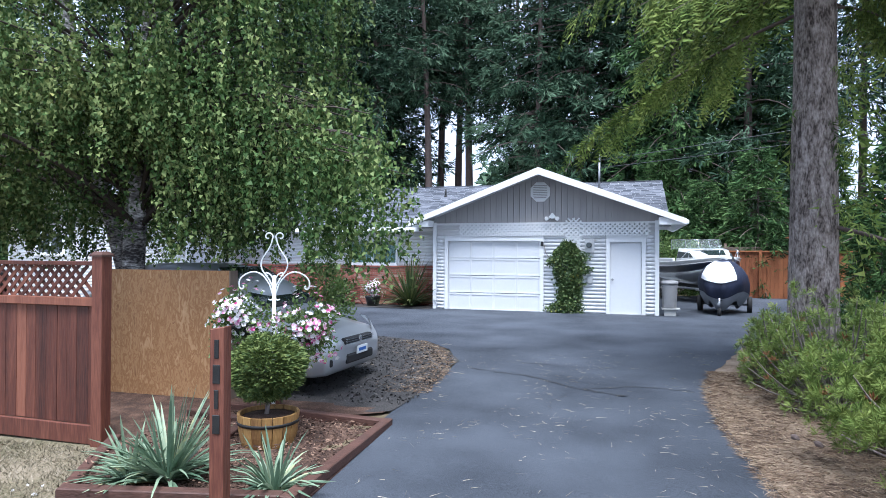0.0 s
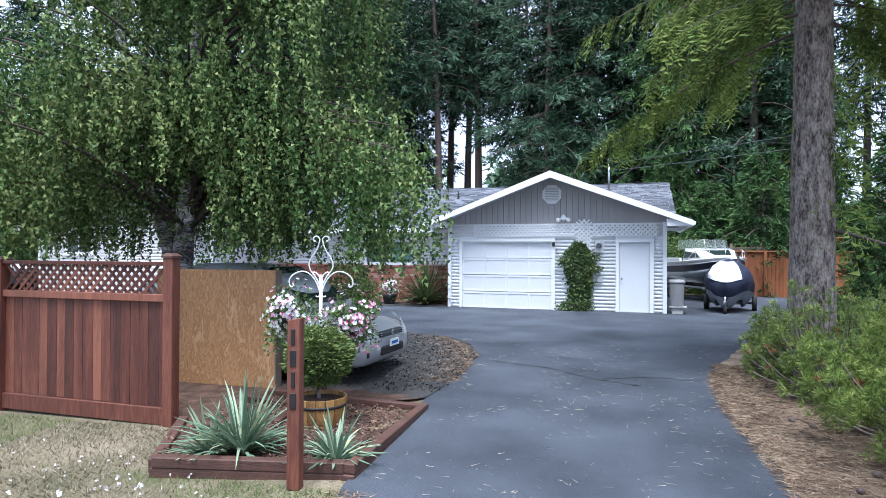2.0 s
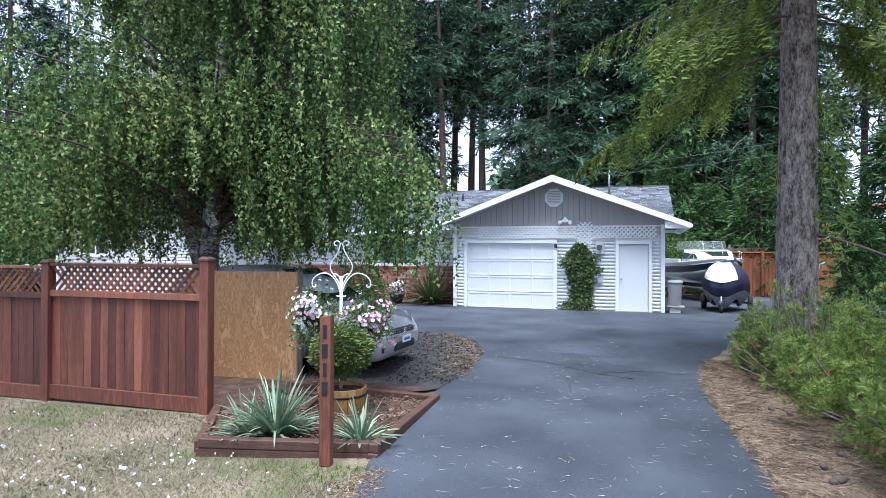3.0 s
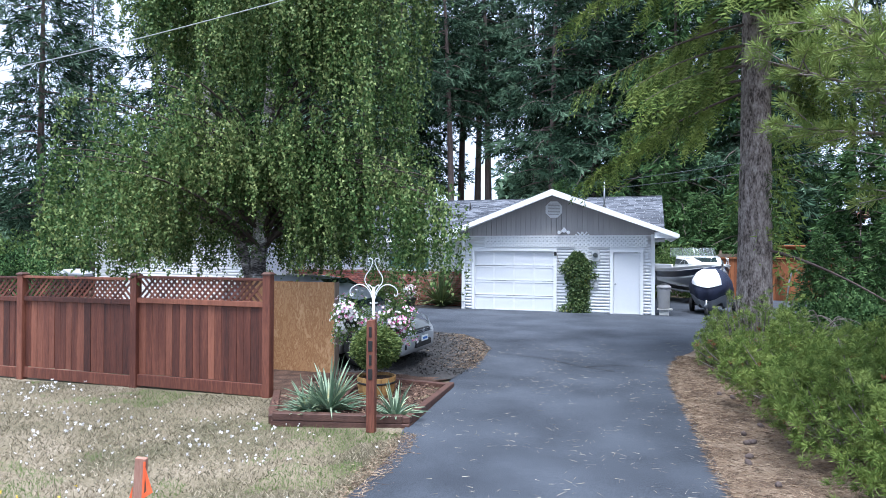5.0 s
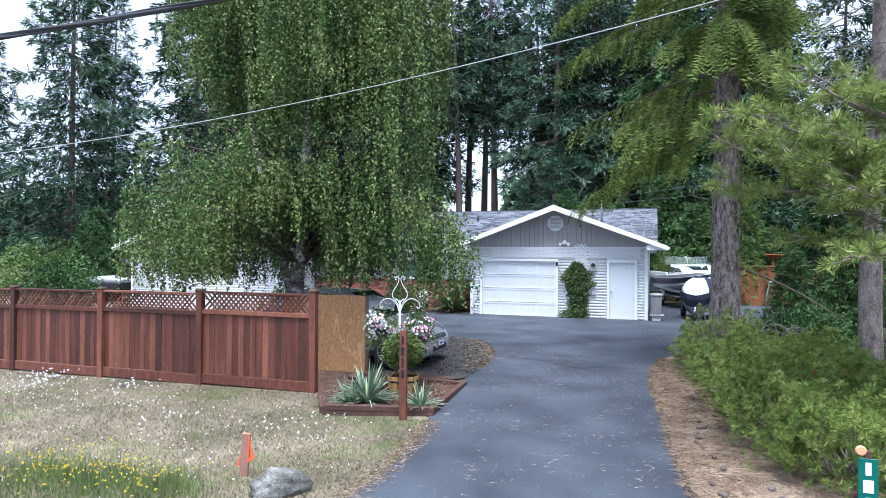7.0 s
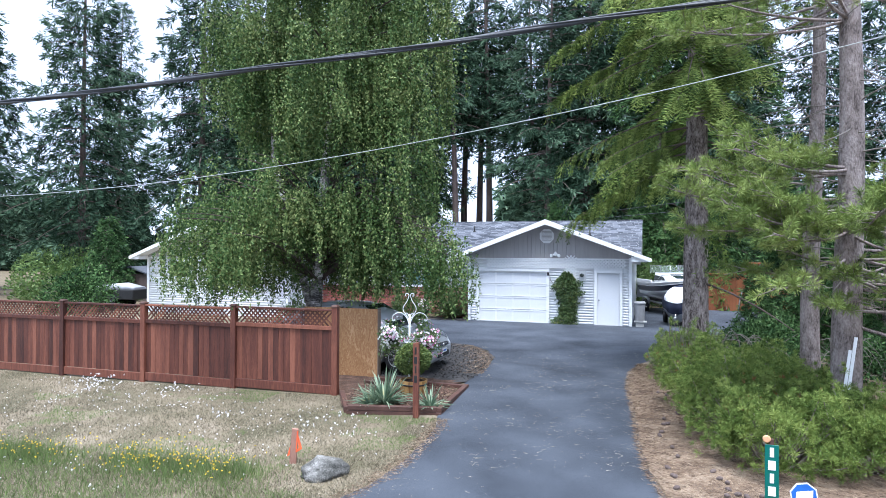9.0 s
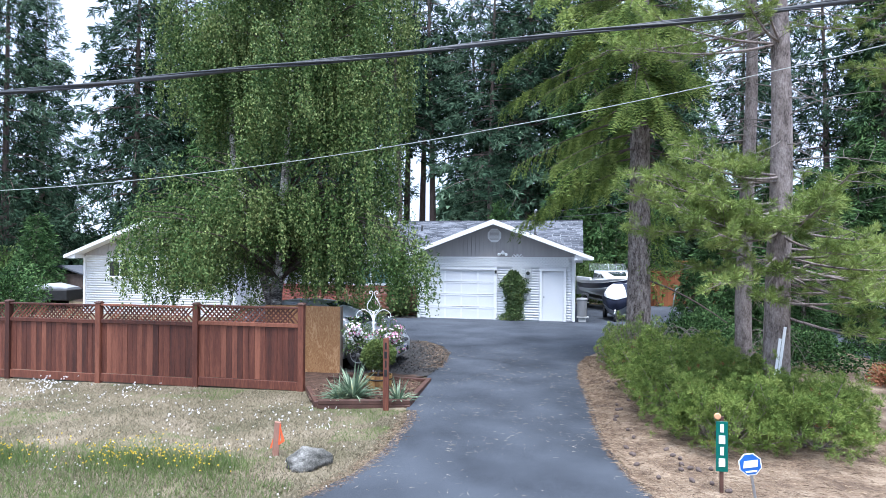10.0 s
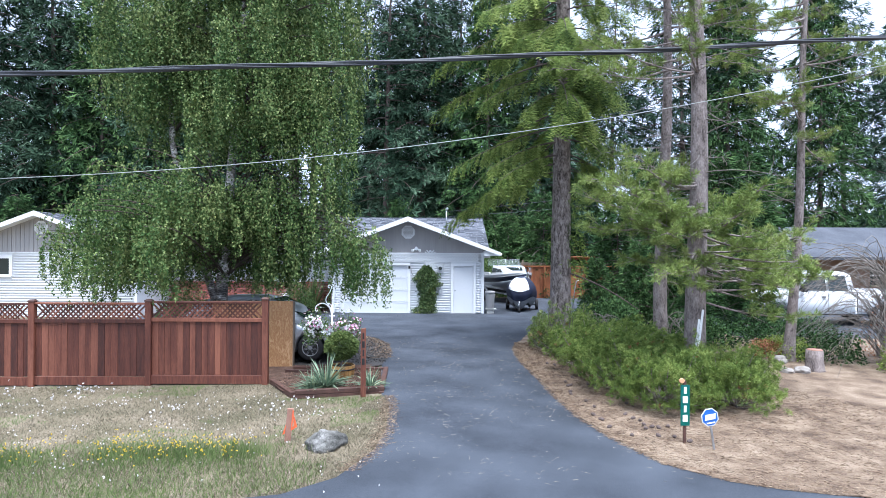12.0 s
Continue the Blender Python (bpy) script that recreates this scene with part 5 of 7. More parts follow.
numpost = thing("number_post", "dark red-brown wooden post with raised black numerals", "sign post", pose(-2.3, 3.39, -0.16, 0, 0, 8))
pb = block(-0.05, 0.05, -0.05, 0.05, 0, 1.32, 0.004)
for v in pb.verts:
    if v.co.z > 1.2:
        v.co.z += v.co.x * 0.18
part("post", pb, STAINED, numpost)
for k in range(4):
    part("numeral_bar", block(-0.016 if k in (0, 2) else -0.026, 0.016 if k in (0, 2) else 0.026, -0.058, -0.05, 1.12 - k * 0.165, 1.245 - k * 0.165, 0.003), IRON, numpost)


def blade_plant(name, x, y, z, n, length, spread, width, mat, seed, label, droop=0.5, group=""):
    r = np.random.default_rng(seed)
    t = thing(name, label, "plant", group=group)
    V, F = [], []
    for k in range(n):
        az = r.random() * 6.283
        tilt_a = spread * r.random() ** 0.7
        L = length * (0.6 + 0.45 * r.random()) * (1 - 0.25 * tilt_a / max(spread, 0.01) * 0.5)
        o = np.array([math.cos(az), math.sin(az), 0])
        s = np.array([-o[1], o[0], 0]) * width * (0.7 + 0.5 * r.random())
        base = np.array([x, y, z]) + o * 0.05 * r.random()
        bend = droop * tilt_a * r.random() * 1.5
        k0 = len(V)
        for i, (f, w) in enumerate(((0, 0.6), (0.3, 1.0), (0.6, 0.85), (0.85, 0.5), (1.0, 0.04))):
            ang = tilt_a + bend * f
            c = base + o * math.sin(ang) * L * f + np.array([0, 0, 1]) * math.cos(ang) * L * f
            c[2] = max(c[2], z + 0.09 * min(1, 2 * f))
            V += [c - s * w / 2, c + np.array([0, 0, -0.25 * width * w]) + o * 0.2 * width * w, c + s * w / 2]
            if i:
                p, q = k0 + 3 * (i - 1), k0 + 3 * i
                F += [(p, p + 1, q + 1, q), (p + 1, p + 2, q + 2, q + 1)]
    if name != "yucca_plant":
        part("leaf_rosette", raw("leaf_rosette", V, F, mat), None, t)
        return t
    for k in range(n):
        part("leaf", raw("leaf", V[15 * k:15 * k + 15], F[:8], mat), None, t)
    return t


blade_plant("yucca_plant", -3.12, 3.86, -0.11, 130, 0.74, 1.15, 0.038, BLADE, 65, "blue-green sword-leaved yucca with some yellowed leaves", 0.7, "bed yuccas")
blade_plant("yucca_plant", -3.36, 3.74, -0.11, 60, 0.52, 1.2, 0.034, BLADE, 66, "blue-green sword-leaved yucca with some yellowed leaves", 0.7, "bed yuccas")
blade_plant("yucca_plant", -2.22, 3.92, -0.11, 75, 0.5, 1.3, 0.034, BLADE, 67, "small blue-green yucca behind the timber edge", 0.9, "bed yuccas")

ORANGE = material("fluorescent_orange", (0.72, 0.1, 0.035), (0.85, 0.17, 0.06), 8, 0.6, 0.05)
WOODSTAKE = material("raw_wood_stake", (0.26, 0.12, 0.085), (0.42, 0.24, 0.18), 5, 0.8, 0.2, stretch=(3, 3, 0.4))
stake = thing("survey_stake", "wooden survey stake with fluorescent orange tape", "stake", pose(-3.09, 0.68, -0.25, 4, 5, 15))
part("stake", block(-0.045, 0.045, -0.02, 0.02, 0, 0.56, 0.003), WOODSTAKE, stake)
part("tape", prism([(-0.047, 0.33), (-0.085, 0.17), (-0.05, 0.19), (-0.047, 0.25)], -0.026, -0.022), ORANGE, stake)
part("tape", prism([(0.047, 0.5), (0.075, 0.42), (0.12, 0.3), (0.047, 0.24), (0.05, 0.28), (0.07, 0.31), (0.055, 0.4)], -0.026, -0.022), ORANGE, stake)
part("tape", block(0.03, 0.0485, -0.0245, -0.0205, 0.24, 0.54), ORANGE, stake)
GRANITE = stops(material("speckled_granite", (0.1, 0.1, 0.1), (0.6, 0.6, 0.58), 5, 0.9, 0.7, fine=60), (0.36, (0.03, 0.03, 0.026)), (0.5, (0.12, 0.115, 0.105)), (0.66, (0.3, 0.29, 0.27)))


def rock(x, y, z, sx, sy, sz, seed, label, mat=None, group=""):
    b = bmesh.new()
    bmesh.ops.create_icosphere(b, subdivisions=4, radius=1)
    for v in b.verts:
        c = v.co.copy()
        k = 1 + 0.3 * noise.noise(c * 1.5 + Vector((seed, 0, 0))) + 0.13 * noise.noise(c * 4 + Vector((seed, 3, 0)))
        v.co = Vector((c.x * sx, c.y * sy, max(c.z, -0.6) * sz)) * k
    for f in b.faces:
        f.smooth = True
    return tagged(part("rock", b, mat or GRANITE, m=pose(x, y, z, 0, 0, seed * 40)), label, "rock", group)


rock(-2.45, 0.42, -0.12, 0.31, 0.22, 0.17, 1.3, "rough grey granite boulder on the lawn")
PALESTONE = material("pale_stone", (0.2, 0.175, 0.155), (0.36, 0.33, 0.3), 5, 0.9, 0.3)
rock(7.6, 6.7, 0.0, 0.19, 0.15, 0.14, 2.1, "pale rounded stone by the stump", PALESTONE, "pale stones")
rock(7.15, 5.6, -0.06, 0.16, 0.12, 0.08, 3.2, "flat pale stone on the needles", PALESTONE, "pale stones")
rock(7.5, 5.6, -0.05, 0.19, 0.14, 0.11, 4.4, "pale rounded stone by the stump", PALESTONE, "pale stones")

GREENSIGN = material("green_sign_face", (0.0, 0.1, 0.08), (0.005, 0.13, 0.1), 4, 0.4, 0.02)
WHITESIGN = material("white_reflective", (0.75, 0.76, 0.76), (0.85, 0.85, 0.85), 4, 0.4, 0.02)
BLUESIGN = material("blue_sign_face", (0.02, 0.1, 0.38), (0.03, 0.14, 0.48), 4, 0.4, 0.02)
gs = thing("address_sign", "narrow green roadside sign with white numerals", "sign", pose(2.83, 0.6, -0.2, 0, 0, 0))
part("sign_post", block(-0.022, 0.022, 0.0, 0.03, 0, 0.96, 0.003), STAINED_DARK, gs)
part("sign_plate", block(-0.068, 0.068, -0.008, -0.001, 0.295, 0.9, 0.002), GREENSIGN, gs)
for k in range(4):
    part("numeral_bar", block(-0.02 if k in (0, 2) else -0.036, 0.02 if k in (0, 2) else 0.036, -0.0125, -0.0085, 0.77 - k * 0.138, 0.87 - k * 0.138), WHITESIGN, gs)
part("reflector", lathe([(0.04, 0), (0.04, 0.012), (0.03, 0.018)], 14), material("peach_reflector", (0.6, 0.3, 0.15), (0.75, 0.42, 0.24), 5, 0.4, 0), gs, "round peach reflector", Matrix.Translation((-0.05, -0.0, 0.96)) @ Matrix.Rotation(radians(90), 4, "X"))
ys = thing("yard_sign", "blue octagonal yard sign with a white border", "sign", pose(3.15, 0.32, -0.2, 0, -9, 6))
octo = lambda r: [(r * math.cos(math.pi / 8 + k * math.pi / 4), 0.505 + r * math.sin(math.pi / 8 + k * math.pi / 4)) for k in range(8)]
part("sign_stake", block(-0.014, 0.014, 0.0, 0.014, -0.02, 0.62), METAL, ys)
part("sign_border", prism(octo(0.135), -0.008, -0.001), WHITESIGN, ys)
part("sign_face", prism(octo(0.122), -0.012, -0.0085), BLUESIGN, ys)
part("emblem", prism([(-0.085, 0.47), (0.075, 0.47), (0.09, 0.55), (-0.065, 0.55)], -0.0155, -0.0125), WHITESIGN, ys)
part("stripe", prism([(-0.06, 0.415), (0.06, 0.415), (0.065, 0.435), (-0.065, 0.435)], -0.0155, -0.0125), WHITESIGN, ys)

# ---- wires ----
CABLE = material("black_cable", (0.02, 0.022, 0.025), (0.07, 0.075, 0.085), 30, 0.5, 0.1)
PALEWIRE = material("pale_wire", (0.3, 0.32, 0.3), (0.45, 0.47, 0.45), 10, 0.5, 0)
cable = thing("overhead_cable", "thick bundled black overhead cable along the street", "cable")
for dy, dz, r in ((0, 0, 0.032), (0.03, 0.034, 0.018), (-0.02, 0.042, 0.014), (0.02, -0.028, 0.016)):
    pts = [(x, 2.38 + 0.135 * x + 0.85 * (dy * math.cos(x * 1.2) - dz * math.sin(x * 1.2)), 6.103 + 0.0898 * x + 0.00117 * x * x + 0.85 * (dz * math.cos(x * 1.2) + dy * math.sin(x * 1.2))) for x in np.linspace(-30, 30, 161)]
    part("strand", tube(pts, r, 6), CABLE, cable)
w2 = tagged(part("overhead_wire", tube([(x, 1.594 - 0.005 * x, 4.565 + 0.1429 * x + 0.0064 * x * x) for x in np.linspace(-24, 16, 70)], 0.0055, 6), PALEWIRE), "thin pale overhead wire crossing the lawn", "wire")

# ---- on and beside the garage ----
mast = thing("service_mast", "grey metal service mast above the garage roof", "pipe", pose(-0.6, 17.95, 3.4))
part("pipe", tube([(0, 0, 0), (0, 0, 1.0)], 0.03, 10), METAL, mast)
part("weatherhead", tube([(0, 0, 0.98), (0, -0.01, 1.06), (0.03, -0.03, 1.09), (0.07, -0.04, 1.05)], (0.036, 0.045, 0.045, 0.035), 10), METAL, mast)
part("flashing", lathe([(0.12, 0.02), (0.05, 0.12), (0.035, 0.2)], 12), DARK, mast)
for k, (tx, ty, tz) in enumerate(((16, 16, 6.4), (16, 15, 5.6))):
    tagged(part("service_wire", tube([(-0.58 + (tx + 0.58) * f, 17.93 + (ty - 17.93) * f, 4.35 - 0.22 * k + (tz - 4.35 + 0.22 * k) * f - 0.5 * f * (1 - f)) for f in np.linspace(0, 1, 24)], 0.009, 5), CABLE), "thin dark service wire to the house mast", "wire", "service wires")
vent = thing("roof_vent_pipe", "short dark vent pipe on the shingled roof", "pipe", pose(-6.4, 22.0, 3.8))
part("pipe", tube([(0, 0, 0), (0, 0, 0.3)], 0.035, 10), DARK, vent)
part("flashing", lathe([(0.1, -0.02), (0.05, 0.06)], 12), DARK, vent)
GREYBOX = material("grey_meter_enamel", (0.42, 0.43, 0.44), (0.54, 0.55, 0.56), 6, 0.45, 0.03)
meter = thing("electric_meter", "grey electric meter box with a round glass dial", "meter")
part("box", block(-0.97, -0.71, GYF - 0.1, GYF - 0.022, 1.72, 2.1, 0.008), GREYBOX, meter)
part("dial", lathe([(0.075, 0), (0.075, 0.05), (0.06, 0.07)], 18), GLASS, meter, "glass meter dial", Matrix.Translation((-0.85, GYF - 0.1, 1.93)) @ Matrix.Rotation(radians(90), 4, "X"))
part("dial_ring", lathe([(0.085, 0), (0.085, 0.02), (0.078, 0.024)], 18), METAL, meter, m=Matrix.Translation((-0.85, GYF - 0.1, 1.93)) @ Matrix.Rotation(radians(90), 4, "X"))
jb = thing("junction_box", "small grey outdoor outlet box on the siding", "box")
part("box", block(-0.9, -0.75, GYF - 0.09, GYF - 0.022, 0.86, 1.06, 0.01), GREYBOX, jb)
part("conduit", tube([(-0.82, GYF - 0.045, 1.06), (-0.82, GYF - 0.045, 1.3)], 0.012, 8), GREYBOX, jb)
keypad = thing("door_keypad", "small dark keypad beside the garage door", "keypad")
part("housing", block(-2.2, -2.12, GYF - 0.085, GYF - 0.05, 1.9, 2.03, 0.006), DARK, keypad)
lamp = thing("security_light", "white twin-head security light under the gable", "lamp", pose(-1.87, GYF - 0.04, 2.72))
part("base", lathe([(0.055, 0), (0.055, 0.03), (0.04, 0.045)], 14), TRIM, lamp, m=Matrix.Rotation(radians(90), 4, "X"))
part("shade", prism([(-0.14, -0.02), (0.14, -0.02), (0.06, 0.06), (0.02, 0.12), (-0.02, 0.12), (-0.06, 0.06)], -0.06, -0.045), TRIM, lamp)
for s in (-1, 1):
    part("lamp_head", lathe([(0.025, 0), (0.04, 0.03), (0.06, 0.1), (0.062, 0.12), (0.05, 0.125)], 14), TRIM, lamp, m=Matrix.Translation((s * 0.09, -0.07, -0.03)) @ Matrix.Rotation(radians(100), 4, "X") @ Matrix.Rotation(radians(35 * s), 4, "Y"))
lattice = thing("lattice_trellis", "white diagonal lattice trellis fixed across the siding", "trellis")


def lattice_band(x0, x1, z0, z1, pitch=0.128):
    """Crossed slats cut to a rectangle."""
    for sgn, dy in ((1, 0.0), (-1, 0.008)):
        h = z1 - z0
        c = x0 - h
        while c < x1:
            xa = c
            za, zb = (z0, z1) if sgn > 0 else (z1, z0)
            fa, fb = max(0.0, (x0 - xa) / h), min(1.0, (x1 - xa) / h)
            if fb - fa > 0.12:
                p = Vector((xa + h * fa, 0, za + (zb - za) * fa))
                q = Vector((xa + h * fb, 0, za + (zb - za) * fb))
                nn = Vector((-(q - p).z, 0, (q - p).x)).normalized() * 0.021
                y = GYF - 0.075 + dy
                part("slat", prism([((p - nn).x, (p - nn).z), ((q - nn).x, (q - nn).z), ((q + nn).x, (q + nn).z), ((p + nn).x, (p + nn).z)], y, y + 0.007), TRIM, lattice)
            c += pitch


lattice_band(-4.62, -1.5, 2.2, 2.56)
lattice_band(-1.06, 0.77, 2.2, 2.56)
lattice_band(-1.5, -1.06, 1.6, 2.69)


def vine():
    r = np.random.default_rng(71)
    v = thing("climbing_vine", "dense green climbing vine on the garage wall", "vine")
    n = 5200
    z = r.random(n) ** 0.85 * 2.0
    half = np.interp(z, [0, 0.2, 0.4, 0.6, 1.0, 1.3, 1.55, 1.8, 2.03], [0.52, 0.46, 0.3, 0.28, 0.38, 0.52, 0.5, 0.28, 0.08])
    cx = np.interp(z, [0, 0.4, 1.0, 1.5, 2.0], [-1.55, -1.4, -1.35, -1.42, -1.45])
    u = r.random(n) * 2 - 1
    lum = np.array([1 + 0.45 * noise.noise((np.sign(a) * 3, b * 4.5, 0)) + 0.25 * noise.noise((a * 5, b * 9, 3)) for a, b in zip(u, z)]) + 0.12 * r.normal(size=n) * (np.abs(u) > 0.7)
    P = np.stack([cx + u * half * lum, GYF - 0.06 - np.sqrt(np.clip(1 - u * u, 0, 1)) * (0.14 + 0.2 * half) * r.random(n) ** 0.5, 0.03 + z], 1)
    part("foliage", leaves("foliage", P, r.normal(size=(n, 3)) * 0.7 + [0, -0.5, -0.5], 0.07 + 0.03 * r.random(n), 0.055, LEAF_VINE, r), None, v)
    part("stem", tube([(-1.5, GYF - 0.07, 0), (-1.47, GYF - 0.08, 0.7), (-1.52, GYF - 0.07, 1.5), (-1.4, GYF - 0.07, 1.9)], (0.03, 0.025, 0.018, 0.01), 7), BARK_PINE, v)
    part("tendril", tube([(-1.9, GYF - 0.06, 1.5), (-2.06, GYF - 0.07, 1.72), (-2.1, GYF - 0.06, 1.95)], (0.012, 0.009, 0.005), 5), BARK_PINE, v)


vine()
rc = thing("refuse_bin", "grey plastic lidded bin on a concrete block", "bin", pose(1.27, 17.72, 0.0))
PLASTIC = material("grey_plastic", (0.3, 0.295, 0.29), (0.42, 0.41, 0.405), 3, 0.5, 0.08)
part("block", block(-0.14, 0.16, -0.14, 0.14, 0.0, 0.19, 0.008), CONCRETE, rc)
part("board", block(-0.2, 0.26, -0.18, 0.16, 0.192, 0.225), CONCRETE, rc)
part("body", lathe([(0.17, 0.227), (0.18, 0.25), (0.205, 0.85), (0.21, 0.87)], 20), PLASTIC, rc)
part("lid", lathe([(0.225, 0.875), (0.228, 0.92), (0.19, 0.965), (0.05, 0.98)], 20), PLASTIC, rc)
for s in (-1, 1):
    part("handle", tube([(s * 0.2, -0.07, 0.8), (s * 0.245, -0.07, 0.78), (s * 0.245, 0.07, 0.78), (s * 0.2, 0.07, 0.8)], 0.012, 6), PLASTIC, rc)

# brick wainscot pieces and plants along the front wall
sillb = thing("brick_wainscot", "red brick wainscot with pale scattered bricks", "brick wall", kind="structure")
part("backing", block(-12.78, G0 - 0.002, 18.425, 18.498, 0.0, 1.22), MORTAR, sillb)
part("brick_cap", block(-12.78, G0 - 0.003, 18.37, 18.498, 1.222, 1.28, 0.006), BRICK, sillb)
bk = block(-0.098, 0.098, -0.02, 0.02, -0.03, 0.03)
bme = bpy.data.meshes.new("brick")
bk.to_mesh(bme)
bk.free()
bme.materials.append(BRICK)
Vb, Fb = [], []
rb = random.Random(4)
cube = [(x, y, z) for z in (-0.03, 0.03) for y in (-0.02, 0.02) for x in (-0.098, 0.098)]
for row_i in range(17):
    x = G0 - 0.11 - (0.104 if row_i % 2 else 0)
    while x > -12.7:
        m = (x, 18.418 + rb.uniform(-0.003, 0.003), 0.04 + row_i * 0.0705)
        if x > -8.9:
            part("brick", bme, None, sillb, m=Matrix.Translation(m))
        else:
            k = len(Vb)
            Vb += [(a + m[0], b + m[1], c + m[2]) for a, b, c in cube]
            Fb += [(k, k + 1, k + 5, k + 4), (k + 2, k + 6, k + 7, k + 3), (k, k + 4, k + 6, k + 2), (k + 1, k + 3, k + 7, k + 5), (k + 4, k + 5, k + 7, k + 6)]
        x -= 0.208
rest = part("far_bricks", raw("far_bricks", Vb, Fb, BRICK), None, sillb)
rest["kind"] = "stuff"
GREENBLADE = stops(material("dark_spiky_leaves", (0.03, 0.06, 0.02), (0.2, 0.22, 0.08), 2, 0.5, 0, island=0.7), (0.1, (0.03, 0.055, 0.02)), (0.55, (0.09, 0.12, 0.04)), (0.9, (0.22, 0.22, 0.09)))
blade_plant("spiky_dracaena", -6.3, 17.95, 0.05, 190, 1.75, 1.15, 0.05, GREENBLADE, 72, "spiky dracaena with arching narrow leaves", 0.5)
blade_plant("spiky_dracaena", -8.65, 17.75, 0.3, 120, 0.95, 1.4, 0.035, GREENBLADE, 73, "potted spiky plant with thin arching leaves", 0.7)
POT = material("black_pot", (0.012, 0.012, 0.013), (0.03, 0.03, 0.03), 5, 0.5, 0.05)
pot = thing("plant_pot", "black plastic pot under the spiky plant", "pot", pose(-8.65, 17.75, 0.03), "black pots")
part("body", lathe([(0.15, 0), (0.2, 0.26), (0.215, 0.28), (0.215, 0.31), (0.19, 0.31)], 18), POT, pot)
pot2 = thing("plant_pot", "black round pot planted with white geraniums", "pot", pose(-7.5, 17.8, 0.03), "black pots")
part("body", lathe([(0.17, 0), (0.23, 0.22), (0.25, 0.28), (0.25, 0.31), (0.22, 0.31)], 18), POT, pot2)
flower_basket(-7.5, 17.8, 0.5, False, 74, "geraniums in the pot")
rack = thing("iron_plant_stand", "low scrolled black iron plant stand", "plant stand", pose(-7.1, 17.75, 0.03))
for s in (-1, 1):
    part("scroll", tube(bezier((0.3 * s - 0.4, 0, 0.02), (0.6 * s - 0.4, 0, 0.45), (0.95 * s - 0.4, 0, 0.02), 12).tolist(), 0.012, 6), IRON, rack)
part("bar", tube([(-1.3, 0, 0.05), (0.5, 0, 0.05)], 0.01, 6), IRON, rack)

# ---- vehicles and what stands behind ----
def paint(name, c, rough=0.3, metal=0.0):
    return material(name, tuple(v * 0.92 for v in c), c, 1.5, rough, 0.0, metal=metal, coat=0.6)


SILVER = paint("silver_car_paint", (0.5, 0.52, 0.55), 0.32, 0.55)
TRUCKWHITE = paint("white_truck_paint", (0.74, 0.75, 0.76))
CHROME = material("chrome", (0.6, 0.6, 0.6), (0.75, 0.75, 0.75), 4, 0.15, 0, metal=1.0)
LENS = material("headlight_lens", (0.45, 0.47, 0.5), (0.7, 0.72, 0.75), 14, 0.1, 0.05, coat=1.0)
AMBER = material("amber_lens", (0.5, 0.16, 0.02), (0.6, 0.22, 0.03), 6, 0.2, 0)
TYRE = material("tyre_rubber", (0.012, 0.012, 0.013), (0.028, 0.028, 0.03), 20, 0.8, 0.2)


def loft(rings, bm=None, close=True):
    b = bm or bmesh.new()
    R = [[b.verts.new(p) for p in r] for r in rings]
    for a, c in zip(R, R[1:]):
        for k in range(len(a) - (0 if close else 1)):
            j = (k + 1) % len(a)
            b.faces.new((a[k], a[j], c[j], c[k])).smooth = True
    b.faces.new(R[0][::-1])
    b.faces.new(R[-1])
    return b


def car_body(stations, wheels, r_arch, step=0.06):
    """Lower body from rows of (s, half width, sill z, belt z, centre z); wheels: their s."""
    st = np.array(stations)
    s_all = np.arange(st[0, 0], st[-1, 0] + 1e-6, step)
    s_all = np.unique(np.concatenate([s_all, st[:, 0]]))
    rings = []
    for s in s_all:
        w, zb, belt, top = (float(np.interp(s, st[:, 0], st[:, i])) for i in (1, 2, 3, 4))
        arch = max([zb] + [0.31 + math.sqrt(r_arch ** 2 - (s - c) ** 2) for c in wheels if abs(s - c) < r_arch])
        arch = min(arch, belt - 0.08)
        mid = (arch + belt) / 2
        half = [(w * 0.93, arch), (w * 0.99, arch + 0.04), (w, mid), (w * 0.985, belt - 0.03), (w * 0.93, belt + 0.012), (w * 0.6, belt + (top - belt) * 0.75), (w * 0.25, top), ]
        rings.append([(-s, y, z) for y, z in half] + [(-s, -y, z) for y, z in half[::-1]])
    return loft(rings)


